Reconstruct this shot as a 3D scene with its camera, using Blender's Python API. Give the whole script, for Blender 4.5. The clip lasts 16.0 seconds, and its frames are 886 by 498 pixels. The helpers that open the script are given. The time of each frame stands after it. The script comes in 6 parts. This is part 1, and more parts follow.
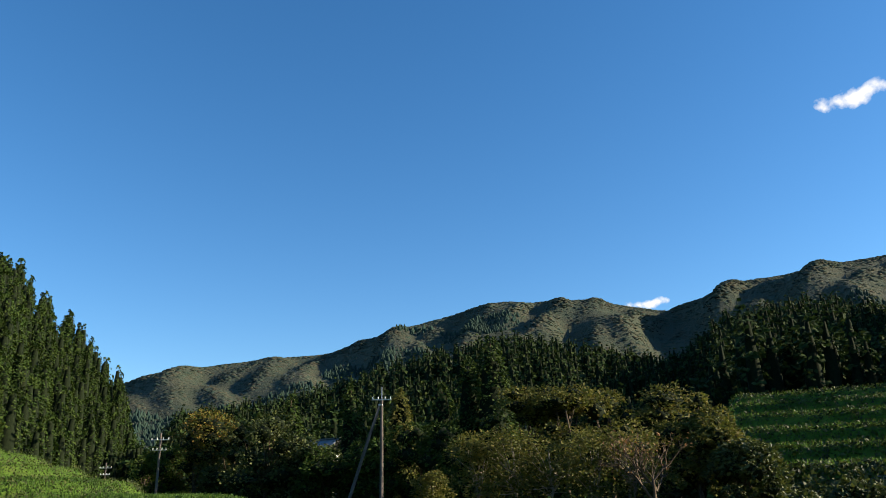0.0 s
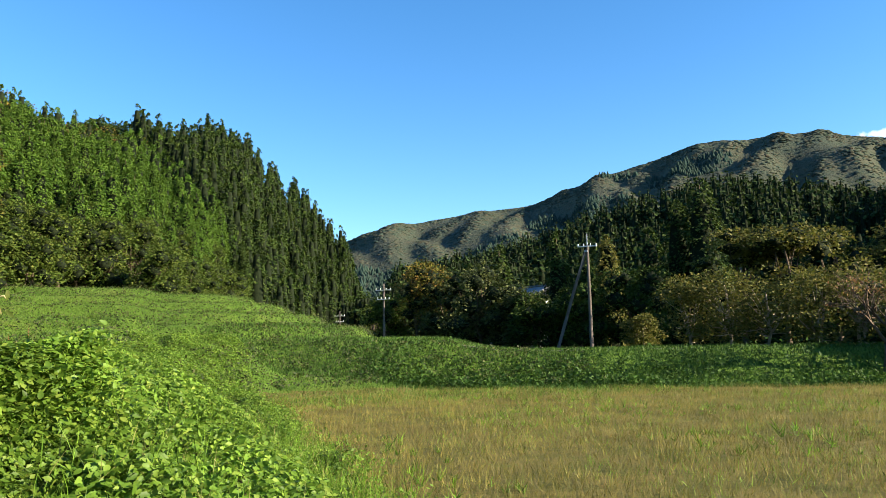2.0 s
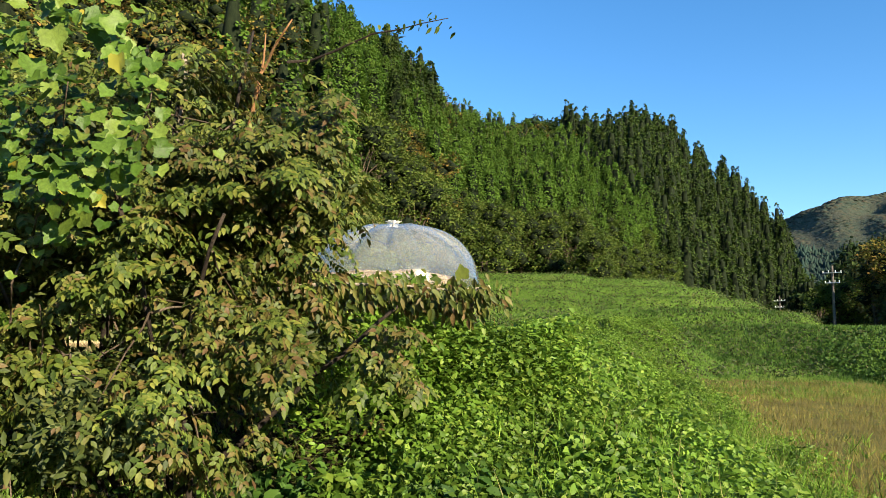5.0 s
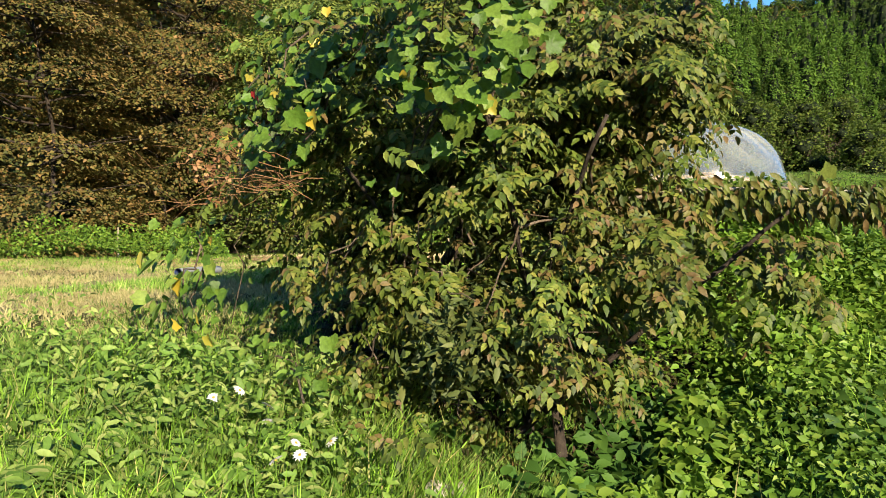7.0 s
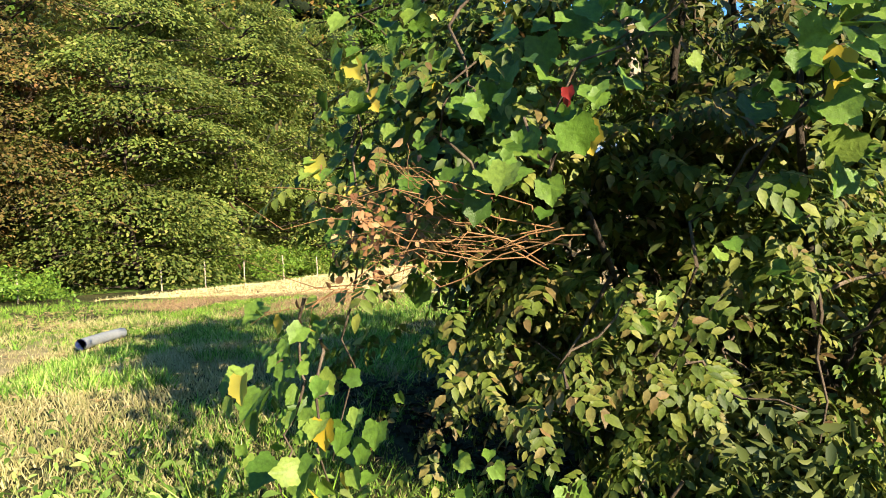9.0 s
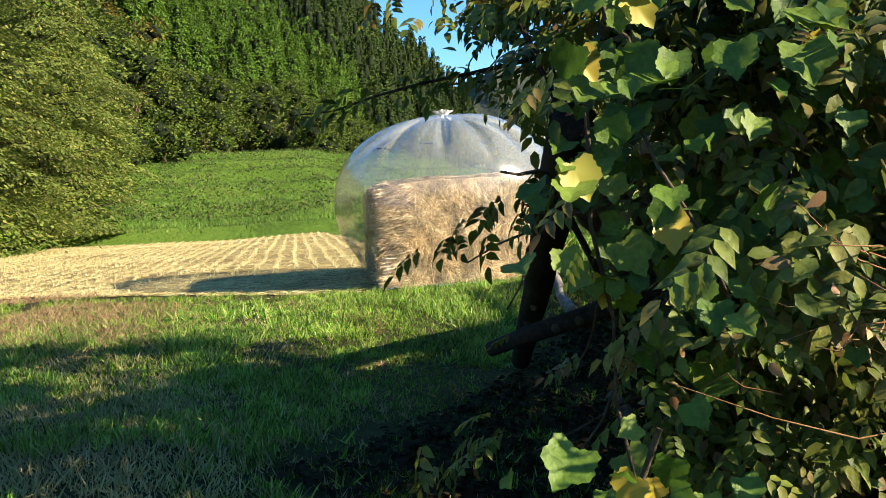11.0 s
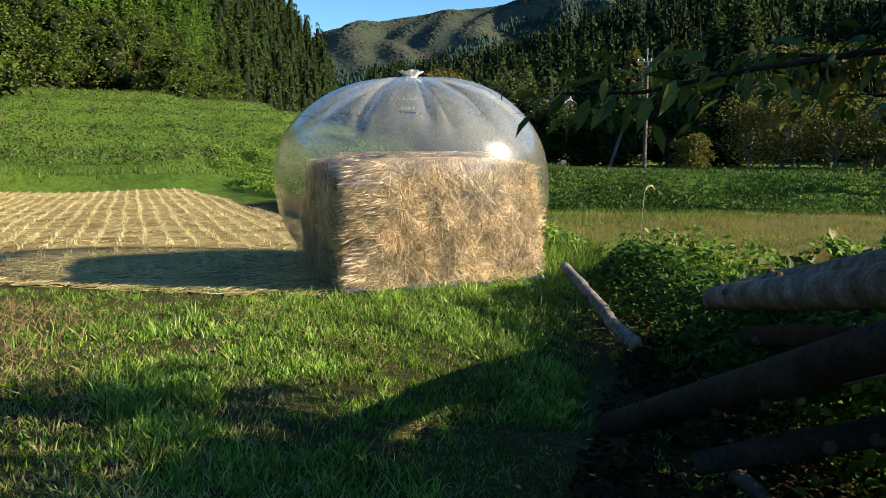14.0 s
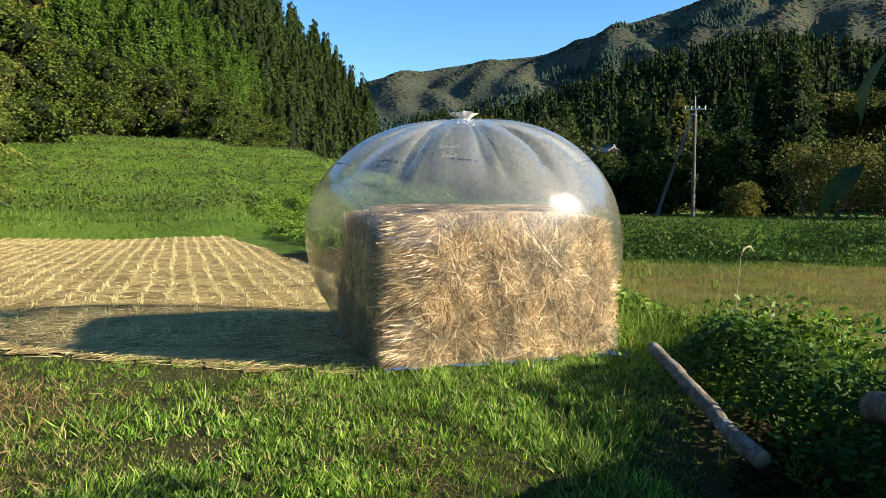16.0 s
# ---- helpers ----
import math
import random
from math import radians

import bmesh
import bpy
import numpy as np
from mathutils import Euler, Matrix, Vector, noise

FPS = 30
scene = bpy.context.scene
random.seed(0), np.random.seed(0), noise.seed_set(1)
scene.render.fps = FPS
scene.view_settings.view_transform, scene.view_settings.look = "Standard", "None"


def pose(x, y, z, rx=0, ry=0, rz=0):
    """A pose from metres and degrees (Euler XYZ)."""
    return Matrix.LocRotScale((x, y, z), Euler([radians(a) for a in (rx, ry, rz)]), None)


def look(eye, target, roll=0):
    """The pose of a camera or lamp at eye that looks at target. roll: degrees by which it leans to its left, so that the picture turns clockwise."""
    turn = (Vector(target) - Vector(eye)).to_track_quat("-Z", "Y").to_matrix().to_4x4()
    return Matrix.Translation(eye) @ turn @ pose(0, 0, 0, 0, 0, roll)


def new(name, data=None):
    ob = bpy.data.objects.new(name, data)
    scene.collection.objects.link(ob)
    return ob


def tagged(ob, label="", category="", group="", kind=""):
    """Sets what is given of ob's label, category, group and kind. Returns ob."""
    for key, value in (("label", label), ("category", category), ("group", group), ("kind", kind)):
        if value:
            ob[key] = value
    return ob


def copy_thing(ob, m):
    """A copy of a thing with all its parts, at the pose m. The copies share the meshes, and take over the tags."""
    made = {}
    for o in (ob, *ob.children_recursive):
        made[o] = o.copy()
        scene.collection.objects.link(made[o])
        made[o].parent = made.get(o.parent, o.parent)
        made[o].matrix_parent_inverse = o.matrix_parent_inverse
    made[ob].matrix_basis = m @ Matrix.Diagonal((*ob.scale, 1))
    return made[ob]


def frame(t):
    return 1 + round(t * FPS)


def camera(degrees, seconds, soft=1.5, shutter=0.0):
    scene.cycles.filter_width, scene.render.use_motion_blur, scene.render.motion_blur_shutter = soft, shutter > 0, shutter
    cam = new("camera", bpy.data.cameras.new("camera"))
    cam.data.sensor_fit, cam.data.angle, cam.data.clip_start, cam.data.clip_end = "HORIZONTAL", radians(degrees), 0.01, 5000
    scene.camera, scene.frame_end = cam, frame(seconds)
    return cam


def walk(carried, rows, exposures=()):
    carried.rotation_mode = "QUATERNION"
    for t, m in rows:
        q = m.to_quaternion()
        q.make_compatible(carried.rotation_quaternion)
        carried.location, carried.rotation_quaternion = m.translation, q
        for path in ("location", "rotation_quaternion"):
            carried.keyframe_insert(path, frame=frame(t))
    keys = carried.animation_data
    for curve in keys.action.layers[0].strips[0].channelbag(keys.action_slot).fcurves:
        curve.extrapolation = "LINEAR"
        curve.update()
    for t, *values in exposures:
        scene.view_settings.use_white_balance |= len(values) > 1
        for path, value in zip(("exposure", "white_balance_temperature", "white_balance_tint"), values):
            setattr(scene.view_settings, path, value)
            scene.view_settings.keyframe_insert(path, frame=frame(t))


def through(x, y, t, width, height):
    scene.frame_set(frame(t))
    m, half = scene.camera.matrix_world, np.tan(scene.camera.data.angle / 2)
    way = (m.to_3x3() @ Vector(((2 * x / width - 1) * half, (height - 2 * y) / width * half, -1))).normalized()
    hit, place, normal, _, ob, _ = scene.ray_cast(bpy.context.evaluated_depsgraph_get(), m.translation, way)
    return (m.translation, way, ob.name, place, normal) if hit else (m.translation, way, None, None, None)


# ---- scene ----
cam = camera(60.1, 16.0, soft=0.8)

PATH = [
    (0, (2.722, 2.384, 0.365), (2.463, 4.264, 0.995), -1.3),
    (0.5, (2.775, 2.521, 0.387), (2.337, 4.398, 0.923), -1.4),
    (1, (2.786, 2.392, 0.333), (2.207, 4.256, 0.764), -1.5),
    (1.5, (2.781, 2.449, 0.248), (2.101, 4.3, 0.582), -1.5),
    (2, (2.784, 2.344, 0.215), (1.996, 4.163, 0.48), -1.3),
    (2.5, (2.828, 2.252, 0.221), (1.891, 4.003, 0.454), -1.1),
    (3, (2.93, 2.102, 0.255), (1.813, 3.744, 0.488), -0.7),
    (3.5, (2.886, 2.072, 0.26), (1.574, 3.564, 0.49), -0.1),
    (4, (2.829, 2.032, 0.256), (1.349, 3.357, 0.486), 0.2),
    (6.5, (2.439, 1.62, 0.276), (0.619, 2.446, 0.343), 0.8),
    (7, (2.012, 1.428, 0.288), (0.111, 2.049, 0.277), -0.3),
    (7.5, (1.49, 1.2, 0.357), (-0.414, 1.81, 0.368), -1.4),
    (8, (0.958, 0.931, 0.433), (-0.942, 1.556, 0.47), -2.8),
    (8.5, (0.439, 0.649, 0.534), (-1.372, 1.498, 0.568), -2.6),
    (9, (-0.126, 0.451, 0.607), (-1.82, 1.515, 0.609), -3.4),
    (9.5, (-0.686, 0.22, 0.685), (-2.208, 1.517, 0.663), -3.5),
    (10, (-1.251, 0.036, 0.756), (-2.59, 1.521, 0.707), -2.9),
    (12.5, (-3.439, 0.105, 1.112), (-4.254, 1.92, 0.913), -3.6),
    (13, (-3.681, 0.298, 1.137), (-4.436, 2.135, 0.906), -2.2),
    (13.5, (-3.871, 0.57, 1.194), (-4.56, 2.43, 0.939), -0.9),
    (14, (-4.096, 0.852, 1.188), (-4.796, 2.709, 0.944), -0.1),
    (14.5, (-4.242, 1.064, 1.193), (-4.957, 2.917, 0.953), 0.5),
    (15, (-4.33, 1.35, 1.203), (-5.054, 3.204, 1.004), 0.8),
    (15.5, (-4.427, 1.575, 1.213), (-5.185, 3.419, 1.052), 0.6),
    (16, (-4.578, 1.757, 1.239), (-5.379, 3.585, 1.116), 0.2),
]
walk(cam, [(t, look(eye, target, roll)) for t, eye, target, roll in PATH],
     exposures=[(0, 1.21), (0.5, 1.31), (1, 1.43), (1.5, 1.68), (2.5, 1.81), (3.5, 1.65), (4, 1.59), (6.5, 1.65), (7.5, 1.75), (9, 2.08), (10, 2.14), (12.5, 1.27), (14, 1.4), (16, 1.5)])

# ---- light ----
SUN = Vector((0.92, 0.12, 0.36)).normalized()
world = bpy.data.worlds.new("sky")
scene.world = world
world.use_nodes = True
wn, wl = world.node_tree.nodes, world.node_tree.links
sky = wn.new("ShaderNodeTexSky")
sky.sky_type = "NISHITA"
sky.sun_disc = False
sky.sun_elevation = math.asin(SUN.z)
sky.sun_rotation = math.atan2(SUN.x, SUN.y)
sky.altitude = 600
sky.air_density, sky.dust_density, sky.ozone_density = 1.0, 0.3, 3.0
tone = wn.new("ShaderNodeHueSaturation")
tone.inputs["Saturation"].default_value = 1.24
wl.new(sky.outputs[0], tone.inputs["Color"])
wl.new(tone.outputs[0], wn["Background"].inputs[0])
wn["Background"].inputs[1].default_value = 0.087
sun_lamp = new("sun", bpy.data.lights.new("sun", "SUN"))
sun_lamp.data.energy, sun_lamp.data.angle, sun_lamp.data.color = 5.0, radians(0.55), (1.0, 0.855, 0.64)
sun_lamp.matrix_world = look(SUN * 200, (0, 0, 0))

rng = np.random.default_rng(7)


# ---- materials ----
def ramp_node(nt, colors):
    r = nt.nodes.new("ShaderNodeValToRGB")
    while len(r.color_ramp.elements) < len(colors):
        r.color_ramp.elements.new(0.5)
    for i, c in enumerate(colors):
        r.color_ramp.elements[i].position = i / max(1, len(colors) - 1)
        r.color_ramp.elements[i].color = (*c, 1)
    return r


def fresh(name):
    m = bpy.data.materials.new(name)
    m.use_nodes = True
    nt = m.node_tree
    return m, nt, nt.nodes["Principled BSDF"], nt.nodes["Material Output"]


def noise_node(nt, scale, detail=6.0, rough=0.6, coords="Object"):
    tc = nt.nodes.new("ShaderNodeTexCoord")
    n = nt.nodes.new("ShaderNodeTexNoise")
    n.inputs["Scale"].default_value = scale
    n.inputs["Detail"].default_value = detail
    n.inputs["Roughness"].default_value = rough
    nt.links.new(tc.outputs[coords], n.inputs["Vector"])
    return n


def leaf_mat(name, colors, rough=0.55, through=0.35, spec=0.35, grain=0.0, drift=(1.2, 0.64, 1.10)):
    """Leaves: one colour an island, a drift of tone over metres, and light that comes through the blade."""
    m, nt, p, out = fresh(name)
    g = nt.nodes.new("ShaderNodeNewGeometry")
    r = ramp_node(nt, colors)
    nt.links.new(g.outputs["Random Per Island"], r.inputs[0])
    col = r.outputs[0]
    n = noise_node(nt, drift[0], 3)
    hsv = nt.nodes.new("ShaderNodeHueSaturation")
    mr = nt.nodes.new("ShaderNodeMapRange")
    mr.inputs["From Min"].default_value, mr.inputs["From Max"].default_value = 0.3, 0.7
    mr.inputs["To Min"].default_value, mr.inputs["To Max"].default_value = drift[1], drift[2]
    nt.links.new(n.outputs["Fac"], mr.inputs["Value"])
    nt.links.new(mr.outputs[0], hsv.inputs["Value"])
    nt.links.new(col, hsv.inputs["Color"])
    col = hsv.outputs[0]
    if grain:
        fine = noise_node(nt, 55, 5, 0.65)
        spot = nt.nodes.new("ShaderNodeMapRange")
        spot.inputs["From Min"].default_value, spot.inputs["From Max"].default_value = 0.3, 0.7
        spot.inputs["To Min"].default_value, spot.inputs["To Max"].default_value = 1 - grain, 1 + grain
        nt.links.new(fine.outputs["Fac"], spot.inputs["Value"])
        mottle = nt.nodes.new("ShaderNodeHueSaturation")
        nt.links.new(spot.outputs[0], mottle.inputs["Value"])
        nt.links.new(col, mottle.inputs["Color"])
        col = mottle.outputs[0]
        bump = nt.nodes.new("ShaderNodeBump")
        bump.inputs["Strength"].default_value, bump.inputs["Distance"].default_value = 0.6, 0.006
        nt.links.new(fine.outputs["Fac"], bump.inputs["Height"])
        nt.links.new(bump.outputs[0], p.inputs["Normal"])
    nt.links.new(col, p.inputs["Base Color"])
    p.inputs["Roughness"].default_value = rough
    p.inputs["Specular IOR Level"].default_value = spec
    t = nt.nodes.new("ShaderNodeBsdfTranslucent")
    nt.links.new(col, t.inputs["Color"])
    mix = nt.nodes.new("ShaderNodeMixShader")
    mix.inputs[0].default_value = through
    nt.links.new(p.outputs[0], mix.inputs[1])
    nt.links.new(t.outputs[0], mix.inputs[2])
    nt.links.new(mix.outputs[0], out.inputs[0])
    return m


def rough_mat(name, colors, scale=4.0, rough=0.9, bump=0.3, fine=30.0, metal=0.0, dist=0.02, coords="Object"):
    """Earth, bark, wood, concrete: tone from two scales of noise, and a relief."""
    m, nt, p, out = fresh(name)
    n1, n2 = noise_node(nt, scale, 5, coords=coords), noise_node(nt, fine, 8, 0.7, coords=coords)
    mx = nt.nodes.new("ShaderNodeMix")
    mx.inputs["Factor"].default_value = 0.45
    nt.links.new(n1.outputs["Fac"], mx.inputs["A"])
    nt.links.new(n2.outputs["Fac"], mx.inputs["B"])
    sharp = nt.nodes.new("ShaderNodeMapRange")
    sharp.inputs["From Min"].default_value, sharp.inputs["From Max"].default_value = 0.33, 0.67
    nt.links.new(mx.outputs["Result"], sharp.inputs["Value"])
    r = ramp_node(nt, colors)
    nt.links.new(sharp.outputs[0], r.inputs[0])
    nt.links.new(r.outputs[0], p.inputs["Base Color"])
    b = nt.nodes.new("ShaderNodeBump")
    b.inputs["Strength"].default_value, b.inputs["Distance"].default_value = bump, dist
    nt.links.new(n2.outputs["Fac"], b.inputs["Height"])
    nt.links.new(b.outputs[0], p.inputs["Normal"])
    p.inputs["Roughness"].default_value, p.inputs["Metallic"].default_value = rough, metal
    p.inputs["Specular IOR Level"].default_value = 0.12 if rough > 0.7 else 0.3
    return m


M_soil = rough_mat("grassy earth", [(0.018, 0.016, 0.007), (0.036, 0.034, 0.012), (0.055, 0.058, 0.017), (0.13, 0.095, 0.042)], 0.5, 0.95, 0.8, 14, dist=0.08)
M_slope = rough_mat("meadow turf", [(0.0379, 0.0735, 0.01), (0.0702, 0.1313, 0.016), (0.1026, 0.1785, 0.022), (0.1405, 0.1575, 0.04)], 0.22, 0.95, 1.0, 5, dist=0.25)
M_wood = rough_mat("forest floor and canopy", [(0.012, 0.022, 0.008), (0.03, 0.05, 0.014), (0.06, 0.07, 0.022), (0.09, 0.07, 0.03)], 0.012, 1.0, 1.0, 0.12, dist=4.0)
# distance haze is mixed into this canopy colour, greyer and bluer
M_farwood = rough_mat("hazed autumn canopy", [(0.034, 0.052, 0.038), (0.044, 0.058, 0.038), (0.058, 0.060, 0.038), (0.042, 0.060, 0.042)], 0.012, 1.0, 0.6, 0.16, dist=4.0)
M_tan = rough_mat("dry field earth", [(0.05, 0.052, 0.013), (0.095, 0.095, 0.024), (0.150, 0.120, 0.036), (0.085, 0.115, 0.022)], 0.6, 0.95, 0.9, 9, dist=0.12)
M_stubble = rough_mat("chopped straw on mown earth", [(0.0752, 0.0474, 0.0193), (0.1824, 0.1327, 0.0524), (0.3249, 0.2512, 0.0994), (0.4902, 0.379, 0.1725)], 1.6, 0.95, 0.8, 45, dist=0.02)
M_straw = leaf_mat("straw", [(0.13, 0.076, 0.032), (0.36, 0.235, 0.108), (0.68, 0.49, 0.26), (0.95, 0.79, 0.51)], 0.36, 0.10, 0.5, 0, (5.5, 0.48, 1.45))
# darker than the loose straw, to put shade into its gaps
M_strawbody = rough_mat("packed straw", [(0.030, 0.018, 0.008), (0.085, 0.052, 0.022), (0.20, 0.13, 0.06)], 9, 0.95, 1.0, 60, dist=0.05)
M_stub = leaf_mat("rice stubble", [(0.4144, 0.3256, 0.1425), (0.5936, 0.5, 0.2494), (0.7392, 0.6512, 0.3847), (0.336, 0.3605, 0.1425)], 0.8, 0.25, 0.08)
M_grass = leaf_mat("short grass", [(0.0247, 0.0502, 0.0059), (0.0809, 0.1607, 0.0128), (0.1426, 0.2691, 0.0227), (0.2329, 0.4068, 0.0434), (0.0809, 0.1557, 0.0158), (0.3802, 0.3315, 0.1282)], 0.5, 0.34, 0.14, 0, (3.2, 0.38, 1.5))
M_tuft = leaf_mat("tufted grass", [(0.0344, 0.0801, 0.0088), (0.0942, 0.1958, 0.0193), (0.1516, 0.2916, 0.0334), (0.254, 0.4004, 0.0685), (0.3769, 0.3482, 0.1492)], 0.5, 0.30, 0.16, 0, (3.2, 0.42, 1.45))
M_lime = leaf_mat("path weed", [(0.085, 0.165, 0.024), (0.140, 0.245, 0.040), (0.20, 0.31, 0.058), (0.32, 0.37, 0.11)], 0.5, 0.42, 0.2, 0.2)
M_hay = leaf_mat("dry tan grass", [(0.0912, 0.0975, 0.0147), (0.1767, 0.159, 0.0294), (0.2679, 0.2173, 0.0504), (0.114, 0.1484, 0.021), (0.2109, 0.1325, 0.0357)], 0.6, 0.3, 0.3, 0, (0.7, 0.5, 1.4))
M_turf = leaf_mat("terrace turf", [(0.0368, 0.0819, 0.009), (0.0649, 0.1344, 0.013), (0.0951, 0.1806, 0.018), (0.1351, 0.1911, 0.032)], 0.6, 0.35, 0.3, 0, (0.25, 0.55, 1.3))
M_lawn = leaf_mat("dry mown grass", [(0.24, 0.225, 0.075), (0.38, 0.335, 0.14), (0.50, 0.42, 0.21), (0.20, 0.245, 0.06)], 0.6, 0.4, 0.35, 0, (0.7, 0.6, 1.15))
M_litter = leaf_mat("leaf litter darkened for shade", [(0.012, 0.009, 0.005), (0.028, 0.019, 0.010), (0.048, 0.033, 0.018)], 0.9, 0.1, 0.05)
M_deadgrass = leaf_mat("dead brown grass", [(0.12, 0.07, 0.03), (0.25, 0.16, 0.08), (0.34, 0.25, 0.13)], 0.7, 0.2)
M_footpath = rough_mat("pale trodden earth", [(0.10, 0.10, 0.04), (0.20, 0.17, 0.08), (0.34, 0.27, 0.15)], 2.5, 0.95, 0.8, 40)
M_drylitter = leaf_mat("dry clippings", [(0.16, 0.10, 0.04), (0.30, 0.21, 0.09), (0.44, 0.34, 0.17)], 0.6, 0.25)
M_weed = leaf_mat("weed leaf", [(0.0624, 0.1265, 0.0115), (0.108, 0.2002, 0.0199), (0.1536, 0.2695, 0.0294), (0.222, 0.308, 0.042)], 0.5, 0.42, 0.25, 0, (0.8, 0.55, 1.25))
M_weeddark = leaf_mat("broad dark weed leaf", [(0.03, 0.075, 0.012), (0.05, 0.11, 0.016), (0.075, 0.145, 0.022)], 0.6, 0.3, 0.15)
M_bushleaf = leaf_mat("bush leaflet", [(0.0391, 0.0595, 0.0104), (0.0781, 0.1079, 0.0171), (0.119, 0.1414, 0.0247), (0.1488, 0.1283, 0.0323), (0.1256, 0.0744, 0.0285)], 0.5, 0.32, 0.25, 0.3)
M_bushgreen = leaf_mat("bush green leaflet", [(0.042, 0.070, 0.011), (0.084, 0.126, 0.017), (0.128, 0.166, 0.025), (0.190, 0.195, 0.036)], 0.5, 0.33, 0.25, 0.3)
# greens raised to stand in for sunlight on the bush's path side
M_southleaf = leaf_mat("bush leaflet brightened for sun", [(0.058, 0.084, 0.013), (0.100, 0.136, 0.020), (0.142, 0.172, 0.029), (0.200, 0.195, 0.045), (0.165, 0.110, 0.042)], 0.5, 0.35, 0.25, 0.3)
M_vine = leaf_mat("vine leaf", [(0.050, 0.105, 0.012), (0.085, 0.165, 0.019), (0.130, 0.220, 0.030), (0.21, 0.29, 0.048)], 0.45, 0.40, 0.3, 0.3)
M_yellow = leaf_mat("yellowed leaf", [(0.45, 0.33, 0.03), (0.55, 0.42, 0.06), (0.35, 0.35, 0.05)], 0.45, 0.4)
M_deadleaf = leaf_mat("withered leaf", [(0.16, 0.07, 0.03), (0.30, 0.15, 0.06), (0.42, 0.27, 0.12)], 0.6, 0.3)
M_red = leaf_mat("red leaf", [(0.22, 0.015, 0.015), (0.30, 0.03, 0.02)], 0.4, 0.4)
M_flower = leaf_mat("white petal", [(0.75, 0.72, 0.78), (0.82, 0.80, 0.84)], 0.5, 0.3)
M_cedar = leaf_mat("cedar spray", [(0.015, 0.0333, 0.0066), (0.0275, 0.054, 0.0088), (0.0438, 0.0736, 0.0132), (0.0625, 0.0874, 0.0176)], 0.8, 0.22, 0.12, 0, (0.10, 0.7, 1.25))
M_cypress = leaf_mat("cypress spray", [(0.0366, 0.0829, 0.0099), (0.0586, 0.121, 0.0143), (0.083, 0.1546, 0.0187), (0.1098, 0.1747, 0.0242)], 0.8, 0.28, 0.12, 0, (0.10, 0.65, 1.25))
M_autumn = leaf_mat("autumn foliage", [(0.078, 0.0896, 0.0154), (0.1248, 0.1254, 0.0209), (0.1794, 0.1366, 0.0264), (0.2145, 0.121, 0.0319)], 0.7, 0.28, 0.15, 0, (0.3, 0.65, 1.2))
M_broad = leaf_mat("broadleaf foliage", [(0.034, 0.062, 0.009), (0.060, 0.098, 0.014), (0.088, 0.128, 0.019), (0.125, 0.150, 0.026)], 0.7, 0.28, 0.15, 0, (0.3, 0.65, 1.2))
M_rust = leaf_mat("rusty foliage", [(0.1063, 0.069, 0.0198), (0.1625, 0.092, 0.0264), (0.2063, 0.1035, 0.0352)], 0.65, 0.25, 0.3, 0, (0.3, 0.7, 1.15))
# these greens carry the haze of distance: paler and bluer
M_far = leaf_mat("hazed far foliage", [(0.046, 0.070, 0.054), (0.056, 0.076, 0.054), (0.072, 0.080, 0.054), (0.088, 0.078, 0.054), (0.050, 0.074, 0.056)], 0.9, 0.3, 0.05, 0, (0.006, 0.75, 1.25))
# conifer green with the shade of the opposite slope put into it
M_darkwood = leaf_mat("conifer spray darkened for shade", [(0.0156, 0.0325, 0.0096), (0.026, 0.05, 0.0132), (0.039, 0.0675, 0.0168), (0.0546, 0.0775, 0.0204)], 0.8, 0.2, 0.1)
# fir green shifted towards blue for the same haze
M_farfir = leaf_mat("hazed far conifers", [(0.022, 0.042, 0.036), (0.028, 0.050, 0.040), (0.036, 0.058, 0.042)], 0.9, 0.15, 0.05, 0, (0.01, 0.75, 1.2))
M_scrub = leaf_mat("thin olive foliage", [(0.060, 0.078, 0.014), (0.100, 0.112, 0.020), (0.145, 0.145, 0.028), (0.175, 0.145, 0.036)], 0.65, 0.35, 0.2)
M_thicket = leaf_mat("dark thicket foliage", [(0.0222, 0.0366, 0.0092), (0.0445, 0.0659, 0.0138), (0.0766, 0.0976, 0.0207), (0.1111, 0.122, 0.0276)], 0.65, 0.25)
M_maple = leaf_mat("maple foliage", [(0.058, 0.092, 0.016), (0.108, 0.155, 0.026), (0.165, 0.210, 0.038), (0.230, 0.225, 0.055)], 0.6, 0.45, 0.3, 0, (0.5, 0.5, 1.35))
M_maplebrown = leaf_mat("browning maple foliage", [(0.062, 0.070, 0.015), (0.105, 0.102, 0.022), (0.165, 0.125, 0.032), (0.220, 0.128, 0.040)], 0.6, 0.38, 0.3, 0, (0.5, 0.5, 1.25))
# brown lowered to near black for logs and limbs that stand in shade
M_darkbark = rough_mat("bark darkened for shade", [(0.012, 0.009, 0.007), (0.03, 0.023, 0.017), (0.06, 0.047, 0.035)], 5, 0.9, 0.8, 40)
M_bark = rough_mat("bark", [(0.03, 0.022, 0.015), (0.08, 0.06, 0.04), (0.16, 0.125, 0.09)], 5, 0.9, 0.8, 40)
# near black that stands in for shade deep inside tree crowns
M_crownshade = rough_mat("crown gap shade", [(0.005, 0.009, 0.004), (0.010, 0.016, 0.006), (0.018, 0.024, 0.009)], 2, 0.95, 0.8, 9, dist=0.1)
M_palebark = rough_mat("pale dry bark", [(0.14, 0.11, 0.08), (0.28, 0.23, 0.17), (0.42, 0.36, 0.28)], 6, 0.8, 0.6, 50)
